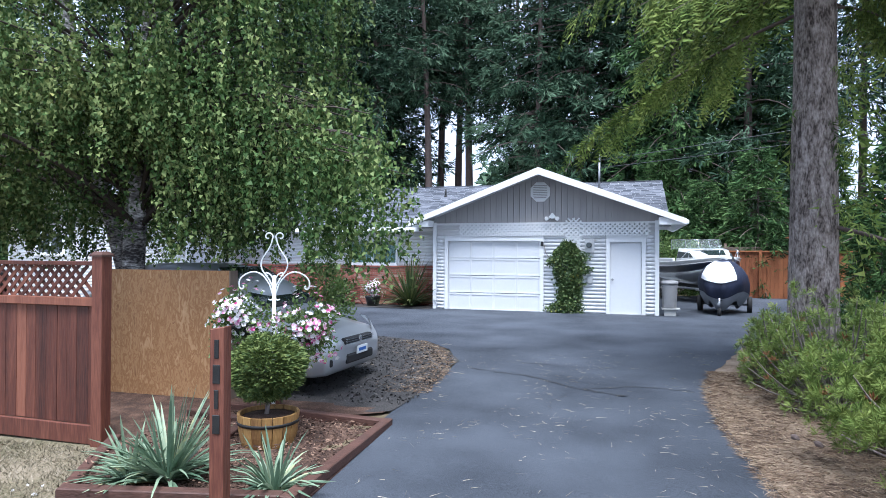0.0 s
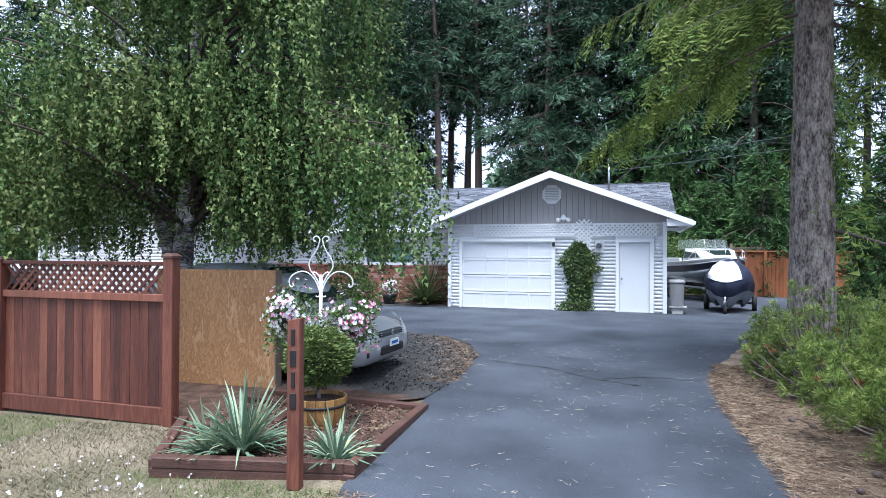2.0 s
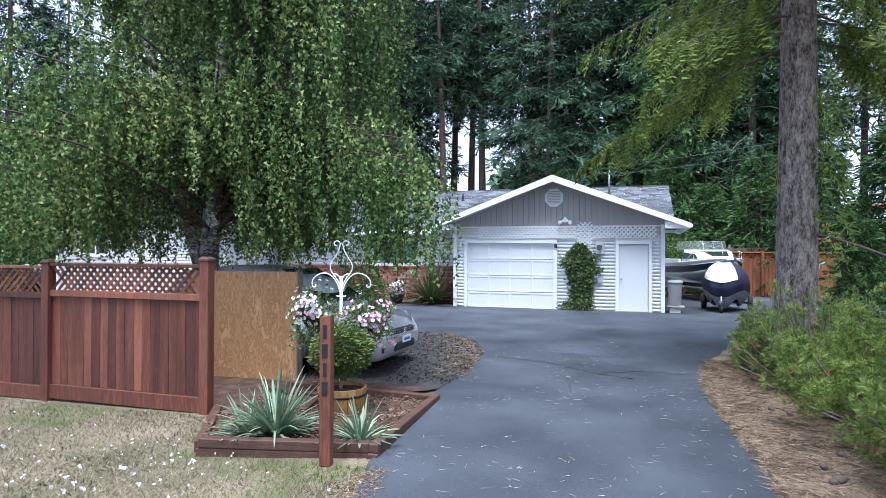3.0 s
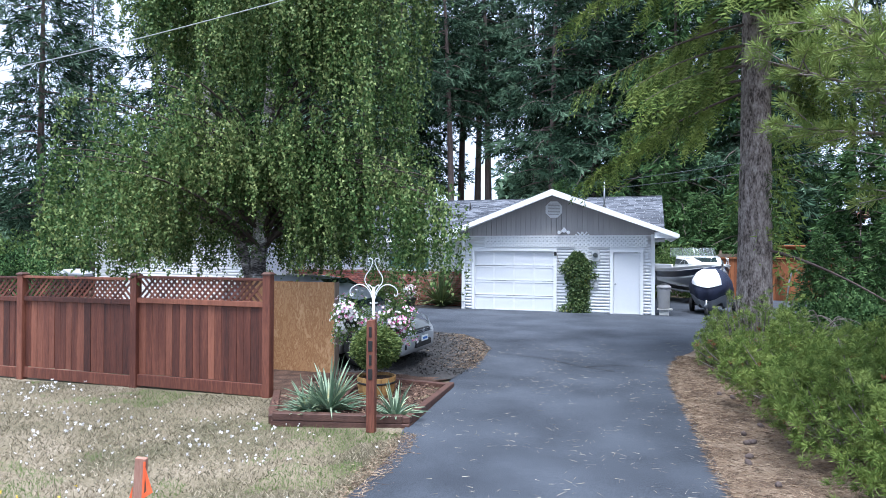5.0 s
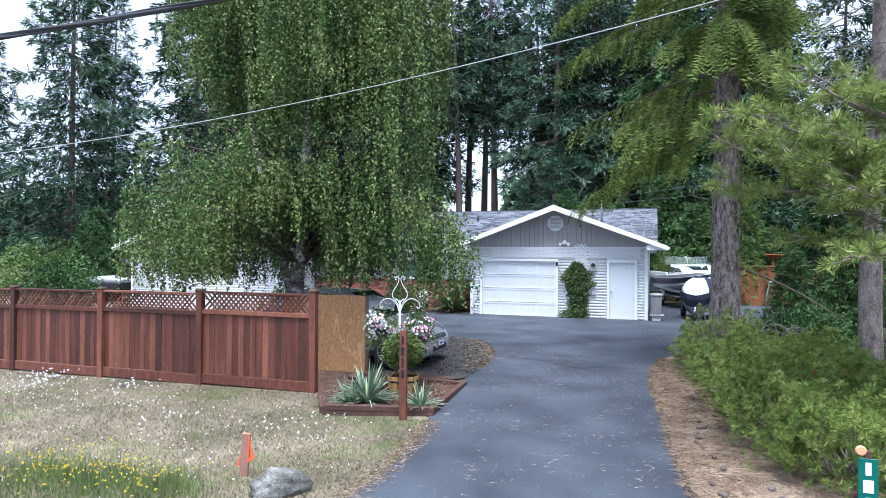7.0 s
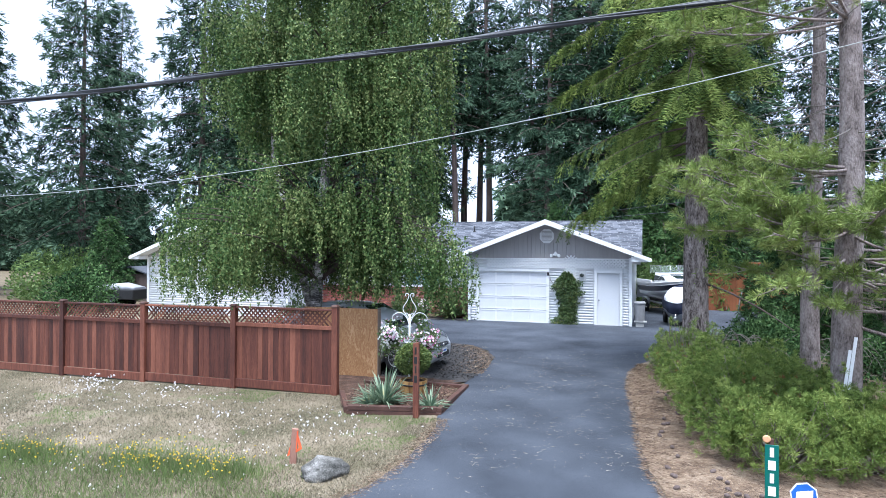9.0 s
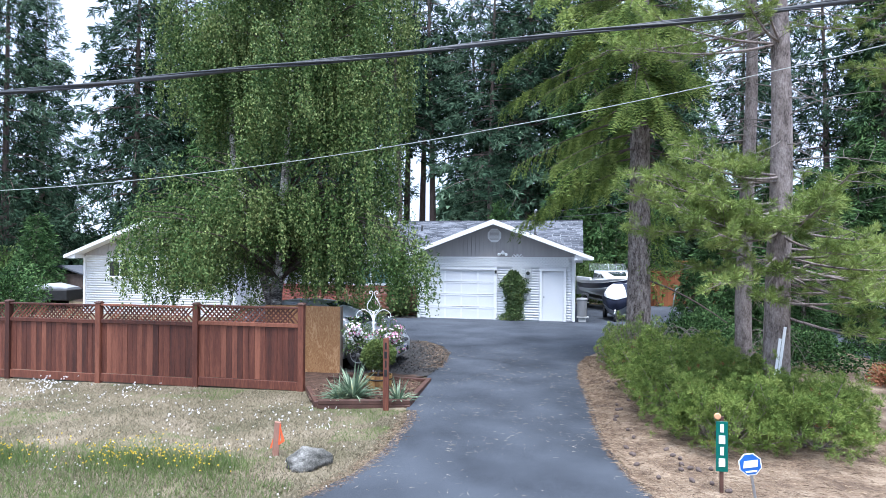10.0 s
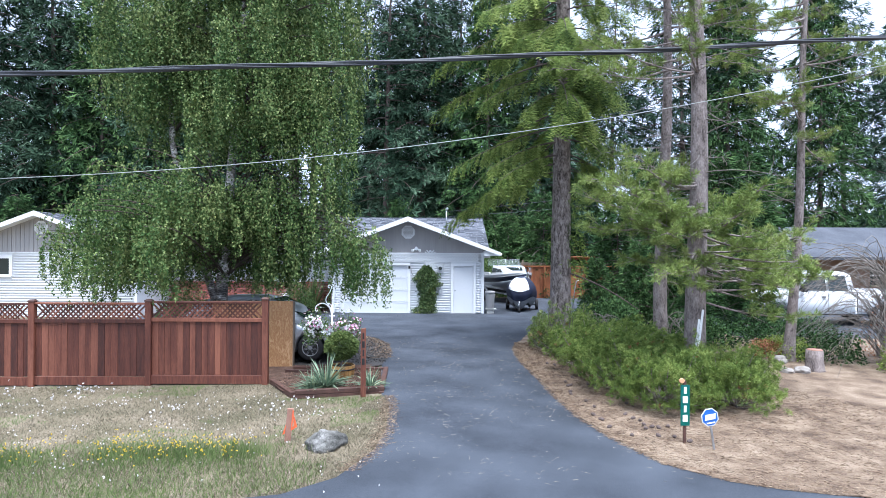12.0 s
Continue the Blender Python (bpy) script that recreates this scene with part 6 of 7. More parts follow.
def wheel(parent, x, y, r, w, side):
    wh = part("wheel", lathe([(r * 0.6, -w / 2), (r * 0.93, -w / 2), (r, -w / 2 + 0.03), (r, w / 2 - 0.03), (r * 0.93, w / 2), (r * 0.62, w / 2)], 32), TYRE, parent, "black tyre on alloy wheel", Matrix.Translation((x, y, r)) @ Matrix.Rotation(radians(90 * side), 4, "X"))
    part("rim_barrel", lathe([(r * 0.62, w / 2 - 0.05), (r * 0.64, w / 2 + 0.002), (r * 0.58, w / 2 + 0.004), (r * 0.56, w / 2 - 0.05)], 32), METAL, wh)
    part("brake_disc", lathe([(r * 0.55, w / 2 - 0.07), (r * 0.55, w / 2 - 0.06)], 24), IRON, wh)
    for k in range(7):
        a = k * 2 * math.pi / 7
        sp = prism([(-0.028, 0.03), (0.028, 0.03), (0.02, r * 0.6), (-0.02, r * 0.6)], -0.012, 0.012)
        part("spoke", sp, METAL, wh, m=Matrix.Translation((0, 0, w / 2 - 0.012)) @ Matrix.Rotation(a, 4, "Z") @ Matrix.Rotation(radians(-90), 4, "X"))
    part("hub", lathe([(0.05, w / 2 - 0.01), (0.04, w / 2 + 0.012)], 14), METAL, wh)


def quad(points, mat, parent, name, thick=0.006, label=""):
    """A thin pane over the given corners."""
    p = [Vector(v) for v in points]
    n = (p[1] - p[0]).cross(p[2] - p[0]).normalized() * thick
    b = bmesh.new()
    a = [b.verts.new(v) for v in p]
    c = [b.verts.new(v + n) for v in p]
    b.faces.new(a)
    b.faces.new(c[::-1])
    for i in range(len(p)):
        j = (i + 1) % len(p)
        b.faces.new((a[i], a[j], c[j], c[i]))
    return part(name, b, mat, parent, label)


def hatchback():
    car = thing("car", "silver compact hatchback parked on gravel", "car", pose(-3.1, 7.31, float(ground_z(-4, 7.4)) + 0.03, 0, 0, -2))
    st = [(0.0, 0.5, 0.36, 0.5, 0.5), (0.03, 0.62, 0.27, 0.56, 0.58), (0.1, 0.73, 0.2, 0.6, 0.64), (0.25, 0.81, 0.18, 0.66, 0.71), (0.5, 0.84, 0.18, 0.71, 0.775), (0.95, 0.85, 0.19, 0.8, 0.885), (1.25, 0.85, 0.19, 0.9, 0.98), (2.2, 0.855, 0.19, 0.96, 1.04), (3.5, 0.85, 0.2, 0.99, 1.05), (4.0, 0.82, 0.24, 1.0, 1.04), (4.2, 0.74, 0.3, 0.96, 0.98), (4.28, 0.62, 0.4, 0.8, 0.82)]
    part("body", car_body(st, (0.86, 3.44), 0.37), SILVER, car)
    cab = []
    for s, zb, wb, zt, wt in ((0.98, 0.86, 0.72, 0.94, 0.7), (1.4, 0.94, 0.77, 1.26, 0.64), (1.9, 0.95, 0.79, 1.48, 0.57), (2.3, 0.96, 0.79, 1.535, 0.56), (3.0, 0.96, 0.79, 1.53, 0.55), (3.6, 0.97, 0.77, 1.44, 0.54), (4.0, 0.97, 0.72, 1.2, 0.58), (4.16, 0.97, 0.66, 1.02, 0.6)):
        half = [(wb, zb), (wt + (wb - wt) * 0.15, zt - (zt - zb) * 0.16), (wt * 0.9, zt - 0.012), (wt * 0.4, zt + 0.012)]
        cab.append([(-s, y, z) for y, z in half] + [(-s, -y, z) for y, z in half[::-1]])
    part("cabin", loft(cab), SILVER, car)
    quad([(-1.06, -0.63, 1.025), (-1.06, 0.63, 1.025), (-1.86, 0.5, 1.482), (-1.86, -0.5, 1.482)], GLASS, car, "windshield", 0.012)
    quad([(-1.02, -0.6, 0.985), (-1.02, 0.6, 0.985), (-1.07, 0.62, 1.03), (-1.07, -0.62, 1.03)], DARK, car, "cowl", 0.016)
    for s in (-1, 1):
        pts = [(-1.45, s * 0.785, 0.985), (-2.3, s * 0.802, 0.99), (-2.3, s * 0.645, 1.46), (-1.95, s * 0.63, 1.42)]
        quad(pts if s < 0 else pts[::-1], GLASS, car, "side_window", 0.012)
        pts = [(-2.36, s * 0.802, 0.99), (-3.25, s * 0.795, 1.0), (-3.35, s * 0.64, 1.4), (-2.36, s * 0.645, 1.46)]
        quad(pts if s < 0 else pts[::-1], GLASS, car, "side_window", 0.012)
        for sx in (0.86, 3.44):
            wheel(car, -sx, s * 0.745, 0.315, 0.2, -s)
        mir = block(-0.08, 0.08, -0.09, 0.09, -0.06, 0.06, 0.03, seg=2)
        part("mirror", mir, SILVER, car, m=Matrix.Translation((-1.42, s * 0.93, 1.02)))
        hl = bmesh.new()
        rg = [[(-0.1 - 0.02, s * 0.52, 0.56), (-0.12, s * 0.5, 0.64)], [(-0.14, s * 0.66, 0.6), (-0.2, s * 0.64, 0.72)], [(-0.26, s * 0.79, 0.64), (-0.34, s * 0.77, 0.77)], [(-0.38, s * 0.83, 0.7), (-0.46, s * 0.81, 0.79)]]
        vs = [[hl.verts.new((p[0] + 0.035, p[1] * 1.02, p[2] + 0.02)) for p in r] for r in rg]
        for a, c in zip(vs, vs[1:]):
            hl.faces.new((a[0], c[0], c[1], a[1]))
        bmesh.ops.solidify(hl, geom=hl.faces[:], thickness=0.03)
        part("headlight", hl, LENS, car)
        part("fog_recess", block(-0.03, 0.035, s * 0.58 - 0.09, s * 0.58 + 0.09, 0.3, 0.4, 0.015), DARK, car, m=Matrix.Translation((-0.075, 0, 0)))
        part("door_handle", block(-2.35, -2.18, s * 0.862, s * 0.885, 0.84, 0.865, 0.006), SILVER, car)
        part("door_seam", block(-2.335, -2.325, s * 0.845, s * 0.862, 0.3, 0.94), DARK, car)
    part("upper_grille", block(-0.055, 0.03, -0.38, 0.38, 0.535, 0.62, 0.02), DARK, car, m=Matrix.Translation((-0.03, 0, 0)))
    for k in range(3):
        part("grille_bar", block(-0.012, 0.012, -0.37, 0.37, 0.548 + k * 0.026, 0.556 + k * 0.026), CHROME, car, m=Matrix.Translation((0.008, 0, 0)))
    part("badge", lathe([(0.045, 0), (0.045, 0.014), (0.03, 0.018)], 18), CHROME, car, m=Matrix.Translation((0.004, 0, 0.58)) @ Matrix.Rotation(radians(90), 4, "Y"))
    part("lower_grille", block(-0.05, 0.024, -0.36, 0.36, 0.3, 0.42, 0.02), DARK, car)
    part("number_plate", block(0.03, 0.042, -0.15, 0.15, 0.4, 0.5, 0.003), WHITESIGN, car)
    part("plate_bar", block(0.0425, 0.046, -0.1, 0.1, 0.43, 0.47), BLUESIGN, car)
    part("underbody", block(-4.1, -0.2, -0.6, 0.6, 0.16, 0.3), DARK, car)


hatchback()


def pickup():
    t = thing("pickup_truck", "white extended-cab pickup truck in the neighbouring drive", "truck", pose(10.45, 14.6, 0.05, 0, 0, 176))
    st = [(0.0, 0.8, 0.5, 1.0, 1.0), (0.08, 0.92, 0.42, 1.08, 1.12), (0.4, 0.98, 0.42, 1.14, 1.2), (1.4, 1.0, 0.42, 1.2, 1.28), (3.6, 1.0, 0.42, 1.22, 1.26), (3.62, 1.0, 0.42, 1.24, 1.24), (5.7, 1.0, 0.45, 1.24, 1.24), (5.75, 0.98, 0.5, 1.24, 1.24)]
    part("body", car_body(st, (0.95, 4.5), 0.46), TRUCKWHITE, t)
    cab = []
    for s, zt, wt in ((1.35, 1.24, 0.86), (2.0, 1.86, 0.74), (2.2, 1.92, 0.73), (3.3, 1.92, 0.73), (3.5, 1.86, 0.74), (3.6, 1.26, 0.84)):
        half = [(0.92, 1.18), (wt + 0.05, zt - 0.1 if zt > 1.5 else 1.2), (wt * 0.92, zt), (wt * 0.4, zt + 0.02)]
        cab.append([(-s, y, z) for y, z in half] + [(-s, -y, z) for y, z in half[::-1]])
    part("cabin", loft(cab), TRUCKWHITE, t)
    quad([(-1.42, -0.78, 1.3), (-1.42, 0.78, 1.3), (-1.98, 0.68, 1.84), (-1.98, -0.68, 1.84)], GLASS, t, "windshield", 0.02)
    for s in (-1, 1):
        pts = [(-1.62, s * 0.935, 1.26), (-2.6, s * 0.935, 1.26), (-2.6, s * 0.8, 1.8), (-2.1, s * 0.8, 1.8)]
        quad(pts if s < 0 else pts[::-1], GLASS, t, "side_window", 0.02)
        pts = [(-2.7, s * 0.935, 1.26), (-3.35, s * 0.935, 1.26), (-3.3, s * 0.8, 1.78), (-2.7, s * 0.8, 1.8)]
        quad(pts if s < 0 else pts[::-1], GLASS, t, "side_window", 0.02)
        for sx in (0.95, 4.5):
            wheel(t, -sx, s * 0.88, 0.39, 0.26, -s)
        part("mirror", block(-0.08, 0.08, -0.12, 0.12, -0.14, 0.14, 0.03), DARK, t, m=Matrix.Translation((-1.75, s * 1.12, 1.35)))
        part("door_handle", block(-2.55, -2.4, s * 1.0, s * 1.03, 1.02, 1.06, 0.006), DARK, t)
        part("door_seam", block(-2.655, -2.64, s * 0.99, s * 1.004, 0.5, 1.2), DARK, t)
        part("bed_seam", block(-3.64, -3.61, s * 0.985, s * 1.004, 0.5, 1.22), DARK, t)
        part("headlight", block(-0.14, 0.01, s * 0.72 - 0.14, s * 0.72 + 0.14, 0.82, 1.02, 0.02), LENS, t)
    part("grille", block(-0.05, 0.02, -0.5, 0.5, 0.75, 1.0, 0.01), CHROME, t)
    part("bumper", block(-0.1, 0.1, -0.95, 0.95, 0.5, 0.7, 0.03), CHROME, t)
    part("underbody", block(-5.6, -0.3, -0.7, 0.7, 0.36, 0.5), DARK, t)


pickup()

GELCOAT = paint("white_gelcoat", (0.72, 0.73, 0.74))
HULLGREY = paint("grey_hull", (0.42, 0.44, 0.47))
NAVY = paint("navy_hull_band", (0.015, 0.02, 0.045))


def motorboat():
    bt = thing("motorboat", "white and navy motorboat with a windshield on a trailer", "boat", Matrix.Translation((3.4, 21.65, 0)) @ Matrix.Rotation(math.atan2(-0.954, 0.3), 4, "Z"))
    rows = ((0.0, 0.04, 1.3, 1.62), (0.3, 0.34, 1.05, 1.6), (0.8, 0.66, 0.85, 1.56), (1.5, 0.92, 0.7, 1.5), (2.4, 1.05, 0.62, 1.45), (3.6, 1.08, 0.58, 1.42), (4.7, 1.02, 0.58, 1.4))
    bands = (("hull", 0.0, 0.5, HULLGREY), ("hull_band", 0.5, 0.8, NAVY), ("gunwale", 0.8, 1.0, GELCOAT))
    for nm, f0, f1, mt in bands:
        b = bmesh.new()
        for s in (-1, 1):
            R = []
            for d, w, keel, top in rows:
                prof = lambda f: (w * (0.02 + 0.8 * min(f / 0.3, 1) + 0.18 * max(0, (f - 0.3) / 0.7)), keel + (top - keel) * (f if f > 0.3 else f * 1.0))
                R.append([b.verts.new((-d, s * prof(f)[0], prof(f)[1])) for f in np.linspace(f0, f1, 6)])
            for a, c in zip(R, R[1:]):
                for k in range(5):
                    b.faces.new((a[k], a[k + 1], c[k + 1], c[k])).smooth = True
        bmesh.ops.solidify(b, geom=b.faces[:], thickness=0.02)
        part(nm, b, mt, bt)
    part("transom", block(-4.72, -4.68, -1.0, 1.0, 0.6, 1.4), HULLGREY, bt)
    deck = bmesh.new()
    dk = [(d, w * 0.98, t + 0.0) for d, w, k, t in rows if d < 2.5]
    L = [deck.verts.new((-d, w, t)) for d, w, t in dk]
    C = [deck.verts.new((-d, 0, t + 0.1 * min(1, d))) for d, w, t in dk]
    Rr = [deck.verts.new((-d, -w, t)) for d, w, t in dk]
    for i in range(len(dk) - 1):
        deck.faces.new((L[i], L[i + 1], C[i + 1], C[i]))
        deck.faces.new((C[i], C[i + 1], Rr[i + 1], Rr[i]))
    part("foredeck", deck, GELCOAT, bt)
    part("cuddy", loft([[(-1.0, -0.4, 1.55), (-1.0, 0.4, 1.55), (-1.0, 0.35, 1.62), (-1.0, -0.35, 1.62)], [(-1.7, -0.78, 1.5), (-1.7, 0.78, 1.5), (-1.7, 0.66, 1.84), (-1.7, -0.66, 1.84)], [(-2.4, -0.92, 1.46), (-2.4, 0.92, 1.46), (-2.4, 0.82, 1.92), (-2.4, -0.82, 1.92)]]), GELCOAT, bt)
    for s in (-1, 1):
        pts = [(-1.45, s * 0.705, 1.58), (-2.3, s * 0.93, 1.56), (-2.3, s * 0.88, 1.8), (-1.65, s * 0.73, 1.74)]
        quad(pts if s < 0 else pts[::-1], GLASS, bt, "cabin_window", 0.02)
        part("cockpit_side", block(-4.6, -2.4, s * 1.0 - 0.05, s * 1.0 + 0.05, 1.38, 1.56, 0.02), GELCOAT, bt)
    quad([(-1.15, -0.3, 1.67), (-1.15, 0.3, 1.67), (-1.6, 0.42, 1.835), (-1.6, -0.42, 1.835)], GLASS, bt, "hatch", 0.02)
    corners = [(-2.75, -0.95), (-2.25, -0.62), (-2.1, -0.2), (-2.1, 0.2), (-2.25, 0.62), (-2.75, 0.95)]
    for (x0, y0), (x1, y1) in zip(corners, corners[1:]):
        p = quad([(x0, y0, 1.88), (x1, y1, 1.88), (x1 - 0.14, y1 * 0.95, 2.22), (x0 - 0.14, y0 * 0.95, 2.22)], CLEAR, bt, "windshield_pane", 0.008)
        p.visible_shadow = False
        part("windshield_frame", tube([(x0, y0, 1.86), (x0 - 0.15, y0 * 0.95, 2.23), (x1 - 0.15, y1 * 0.95, 2.23), (x1, y1, 1.86)], 0.014, 6), METAL, bt)
    for s in (-1, 1):
        part("bow_rail", tube([(-0.25, s * 0.2, 1.85), (-0.8, s * 0.6, 1.84), (-1.5, s * 0.85, 1.8), (-1.9, s * 0.95, 1.52)], 0.013, 6), CHROME, bt)
        for d, w in ((0.3, 0.3), (0.85, 0.62), (1.45, 0.85)):
            part("rail_post", tube([(-d, s * w, 1.56), (-d, s * w * 0.97, 1.83)], 0.01, 6), CHROME, bt)
    tr = thing("boat_trailer", "galvanised boat trailer under the motorboat", "trailer", Matrix.Translation((3.4, 21.65, 0)) @ Matrix.Rotation(math.atan2(-0.954, 0.3), 4, "Z"))
    for s in (-1, 1):
        part("frame_rail", tube([(0.5, 0, 0.5), (-0.8, s * 0.4, 0.5), (-2.0, s * 0.7, 0.5), (-4.6, s * 0.7, 0.5)], 0.04, 6), METAL, tr)
        part("bunk", block(-4.4, -1.5, s * 0.45 - 0.05, s * 0.45 + 0.05, 0.52, 0.64), DARK, tr)
        part("fender", tube([(-2.9, s * 0.95, 0.45), (-3.0, s * 0.95, 0.66), (-3.4, s * 0.95, 0.7), (-3.8, s * 0.95, 0.66), (-3.9, s * 0.95, 0.45)], 0.06, 6), METAL, tr)
        wheel(tr, -3.4, s * 0.95, 0.3, 0.18, -s)
    for d in (1.2, 2.6, 4.4):
        part("cross_member", block(-d - 0.04, -d + 0.04, -0.7, 0.7, 0.46, 0.53), METAL, tr)
    part("jack_leg", tube([(0.4, 0, 0.0), (0.4, 0, 0.6)], 0.03, 8), METAL, tr)
    part("winch_post", tube([(0.1, 0, 0.5), (0.05, 0, 1.25)], 0.035, 6), METAL, tr)


motorboat()
COVERWHITE = material("white_cover_cloth", (0.6, 0.62, 0.66), (0.76, 0.77, 0.8), 2, 0.75, 0.3)
COVERNAVY = material("navy_cover_cloth", (0.008, 0.011, 0.028), (0.02, 0.026, 0.055), 3, 0.6, 0.4)
COVERGREY = material("grey_cover_cloth", (0.27, 0.28, 0.3), (0.42, 0.43, 0.46), 3, 0.75, 0.3)


def covered_craft():
    c = thing("covered_watercraft", "small watercraft under a navy, white and grey cover", "watercraft", pose(2.62, 18.35, 0.0, 0, 0, -12))

    def skin(name, v0, v1, mat, a0, a1, off=0.0):
        b = bmesh.new()
        nu, nv = 40, 10
        R = []
        for j in range(nv + 1):
            v = v0 + (v1 - v0) * j / nv
            row = []
            for k in range(nu + 1):
                a = a0 + (a1 - a0) * k / nu
                fold = 1 + 0.05 * math.sin(a * 9 + v * 4) * (1 - v) + 0.04 * noise.noise((math.cos(a) * 2, math.sin(a) * 2, v * 3))
                r = float(np.interp(v, [-0.1, 0, 0.2, 0.4, 0.6, 0.8, 0.92, 1], [0.56, 0.74, 0.95, 1, 0.93, 0.7, 0.42, 0.02])) * fold + off
                row.append(b.verts.new((0.68 * r * math.cos(a), 1.25 * r * math.sin(a) + 0.9, 0.36 + 1.2 * v + off * 0.5 - 0.12 * (1 - v) * math.sin(a * 3))))
            R.append(row)
        for p, q in zip(R, R[1:]):
            for k in range(nu):
                b.faces.new((p[k], p[k + 1], q[k + 1], q[k])).smooth = True
        part(name, b, mat, c)

    tau = 2 * math.pi
    skin("cover_skirt", -0.1, 0.17, COVERGREY, 0, tau, 0.012)
    skin("cover_body", 0.18, 1.0, COVERNAVY, 0, tau)
    skin("cover_top", 0.5, 0.93, COVERWHITE, -2.45, -0.9, 0.02)
    part("keel", loft([[(0, -0.25, 0.42), (0.05, -0.25, 0.45), (-0.05, -0.25, 0.45)], [(0, 0.3, 0.3), (0.4, 0.3, 0.5), (-0.4, 0.3, 0.5)], [(0, 1.9, 0.3), (0.5, 1.9, 0.5), (-0.5, 1.9, 0.5)]]), POT, c)
    part("tongue", tube([(0, -0.55, 0.36), (0, 1.9, 0.34)], 0.035, 6), METAL, c)
    part("jack_post", tube([(0.0, -0.3, 0.2), (0.0, -0.3, 0.5)], 0.028, 8), METAL, c)
    jw = lathe([(0.03, -0.04), (0.12, -0.04), (0.12, 0.04), (0.03, 0.04)], 18)
    part("jockey_wheel", jw, TYRE, c, m=Matrix.Translation((0, -0.3, 0.12)) @ Matrix.Rotation(radians(90), 4, "Y"))
    part("axle", tube([(-0.6, 1.3, 0.24), (0.6, 1.3, 0.24)], 0.03, 8), METAL, c)
    for s in (-1, 1):
        tw = lathe([(0.08, -0.06), (0.24, -0.06), (0.24, 0.06), (0.08, 0.06)], 20)
        part("trailer_wheel", tw, TYRE, c, m=Matrix.Translation((s * 0.66, 1.3, 0.24)) @ Matrix.Rotation(radians(90), 4, "Y"))


covered_craft()

# back fence, its gate roof and a leaning metal pole
bf = thing("back_fence", "orange-brown cedar board fence behind the boat", "fence")
bb = block(-0.07, 0.07, -0.01, 0.01, 0, 1.8)
bbm = bpy.data.meshes.new("board")
bb.to_mesh(bbm)
bb.free()
bbm.materials.append(BACKFENCE)
for k in range(54):
    part("board", bbm, None, bf, m=Matrix.Translation((3.1 + k * 0.146, 26.2, 0.0)))
for k in range(5):
    part("post", block(3.0 + k * 1.95, 3.1 + k * 1.95, 26.1, 26.2 - 0.012, 0, 1.86), BACKFENCE, bf)
part("top_rail", block(3.0, 11.0, 26.12, 26.28, 1.8, 1.85), BACKFENCE, bf)
gate = thing("garden_arbor", "small orange cedar arbor roof over the back gate", "arbor", pose(6.9, 26.5, 0))
for s in (-0.55, 0.55):
    part("post", block(s - 0.05, s + 0.05, -0.05, 0.05, 0, 2.2), BACKFENCE, gate)
part("beam", block(-0.8, 0.8, -0.06, 0.06, 2.202, 2.32, 0.01), BACKFENCE, gate)
part("roof_board", block(-0.95, 0.95, -0.4, 0.4, 2.323, 2.38, 0.01), BACKFENCE, gate)
pole = tagged(part("metal_pole", tube([(4.3, 15.6, 0.02), (4.45, 15.7, 1.2), (4.52, 15.72, 1.5), (4.66, 15.72, 1.55)], 0.022, 8), METAL), "bent grey metal pole leaning by the driveway", "pole")
stack = thing("lumber_rack", "rack of pale stacked boards above the fence", "lumber", pose(4.6, 27.2, 0))
for s in (-0.7, 0.1, 0.8):
    part("upright", block(s - 0.05, s + 0.05, -0.05, 0.05, 0, 2.15), PLYGREY, stack)
for k in range(3):
    part("board", block(-1.0 + 0.1 * k, 1.0, -0.2, 0.25, 1.86 + k * 0.05, 1.905 + k * 0.05), PLYGREY, stack)

# house behind the pines
nh = thing("neighbour_house", "low brown neighbouring house with a grey roof", "house", pose(21, 23.5, 0))
part("wall", wall_with_holes(-5.5, 9, 0, 0.2, 0, 2.5, [(-4.2, -2.8, 1.0, 2.0), (0.5, 2.4, 0.9, 2.0)]), material("brown_siding", (0.16, 0.1, 0.07), (0.26, 0.17, 0.12), 2, 0.8, 0.2), nh)
for a, b in ((-4.2, -2.8), (0.5, 2.4)):
    w = part("window", block(a, b, 0.08, 0.1, 1.0, 2.0), GLASS, nh)
    part("window_frame", block(a, b, 0.04, 0.075, 1.46, 1.52), TRIM, w)
part("roof", prism([(-1.2, 2.45), (3.0, 4.1), (7.0, 2.45), (7.0, 2.3), (3.0, 3.95), (-1.2, 2.3)], -9.6, 6.2), SHINGLE, nh, m=Matrix.Rotation(radians(90), 4, "Z"))
rh = thing("red_roofed_house", "white house with a red tile roof beyond the trees", "house", pose(15.5, 38, 0))
part("wall", block(-6, 6, 0, 6, 0, 2.9), SIDING, rh)
part("roof", prism([(-6.5, 2.8), (0, 5.4), (6.5, 2.8), (6.5, 2.65), (0, 5.2), (-6.5, 2.65)], -0.7, 6.7), material("red_tiles", (0.3, 0.1, 0.07), (0.45, 0.2, 0.14), 3, 0.8, 0.4), rh)

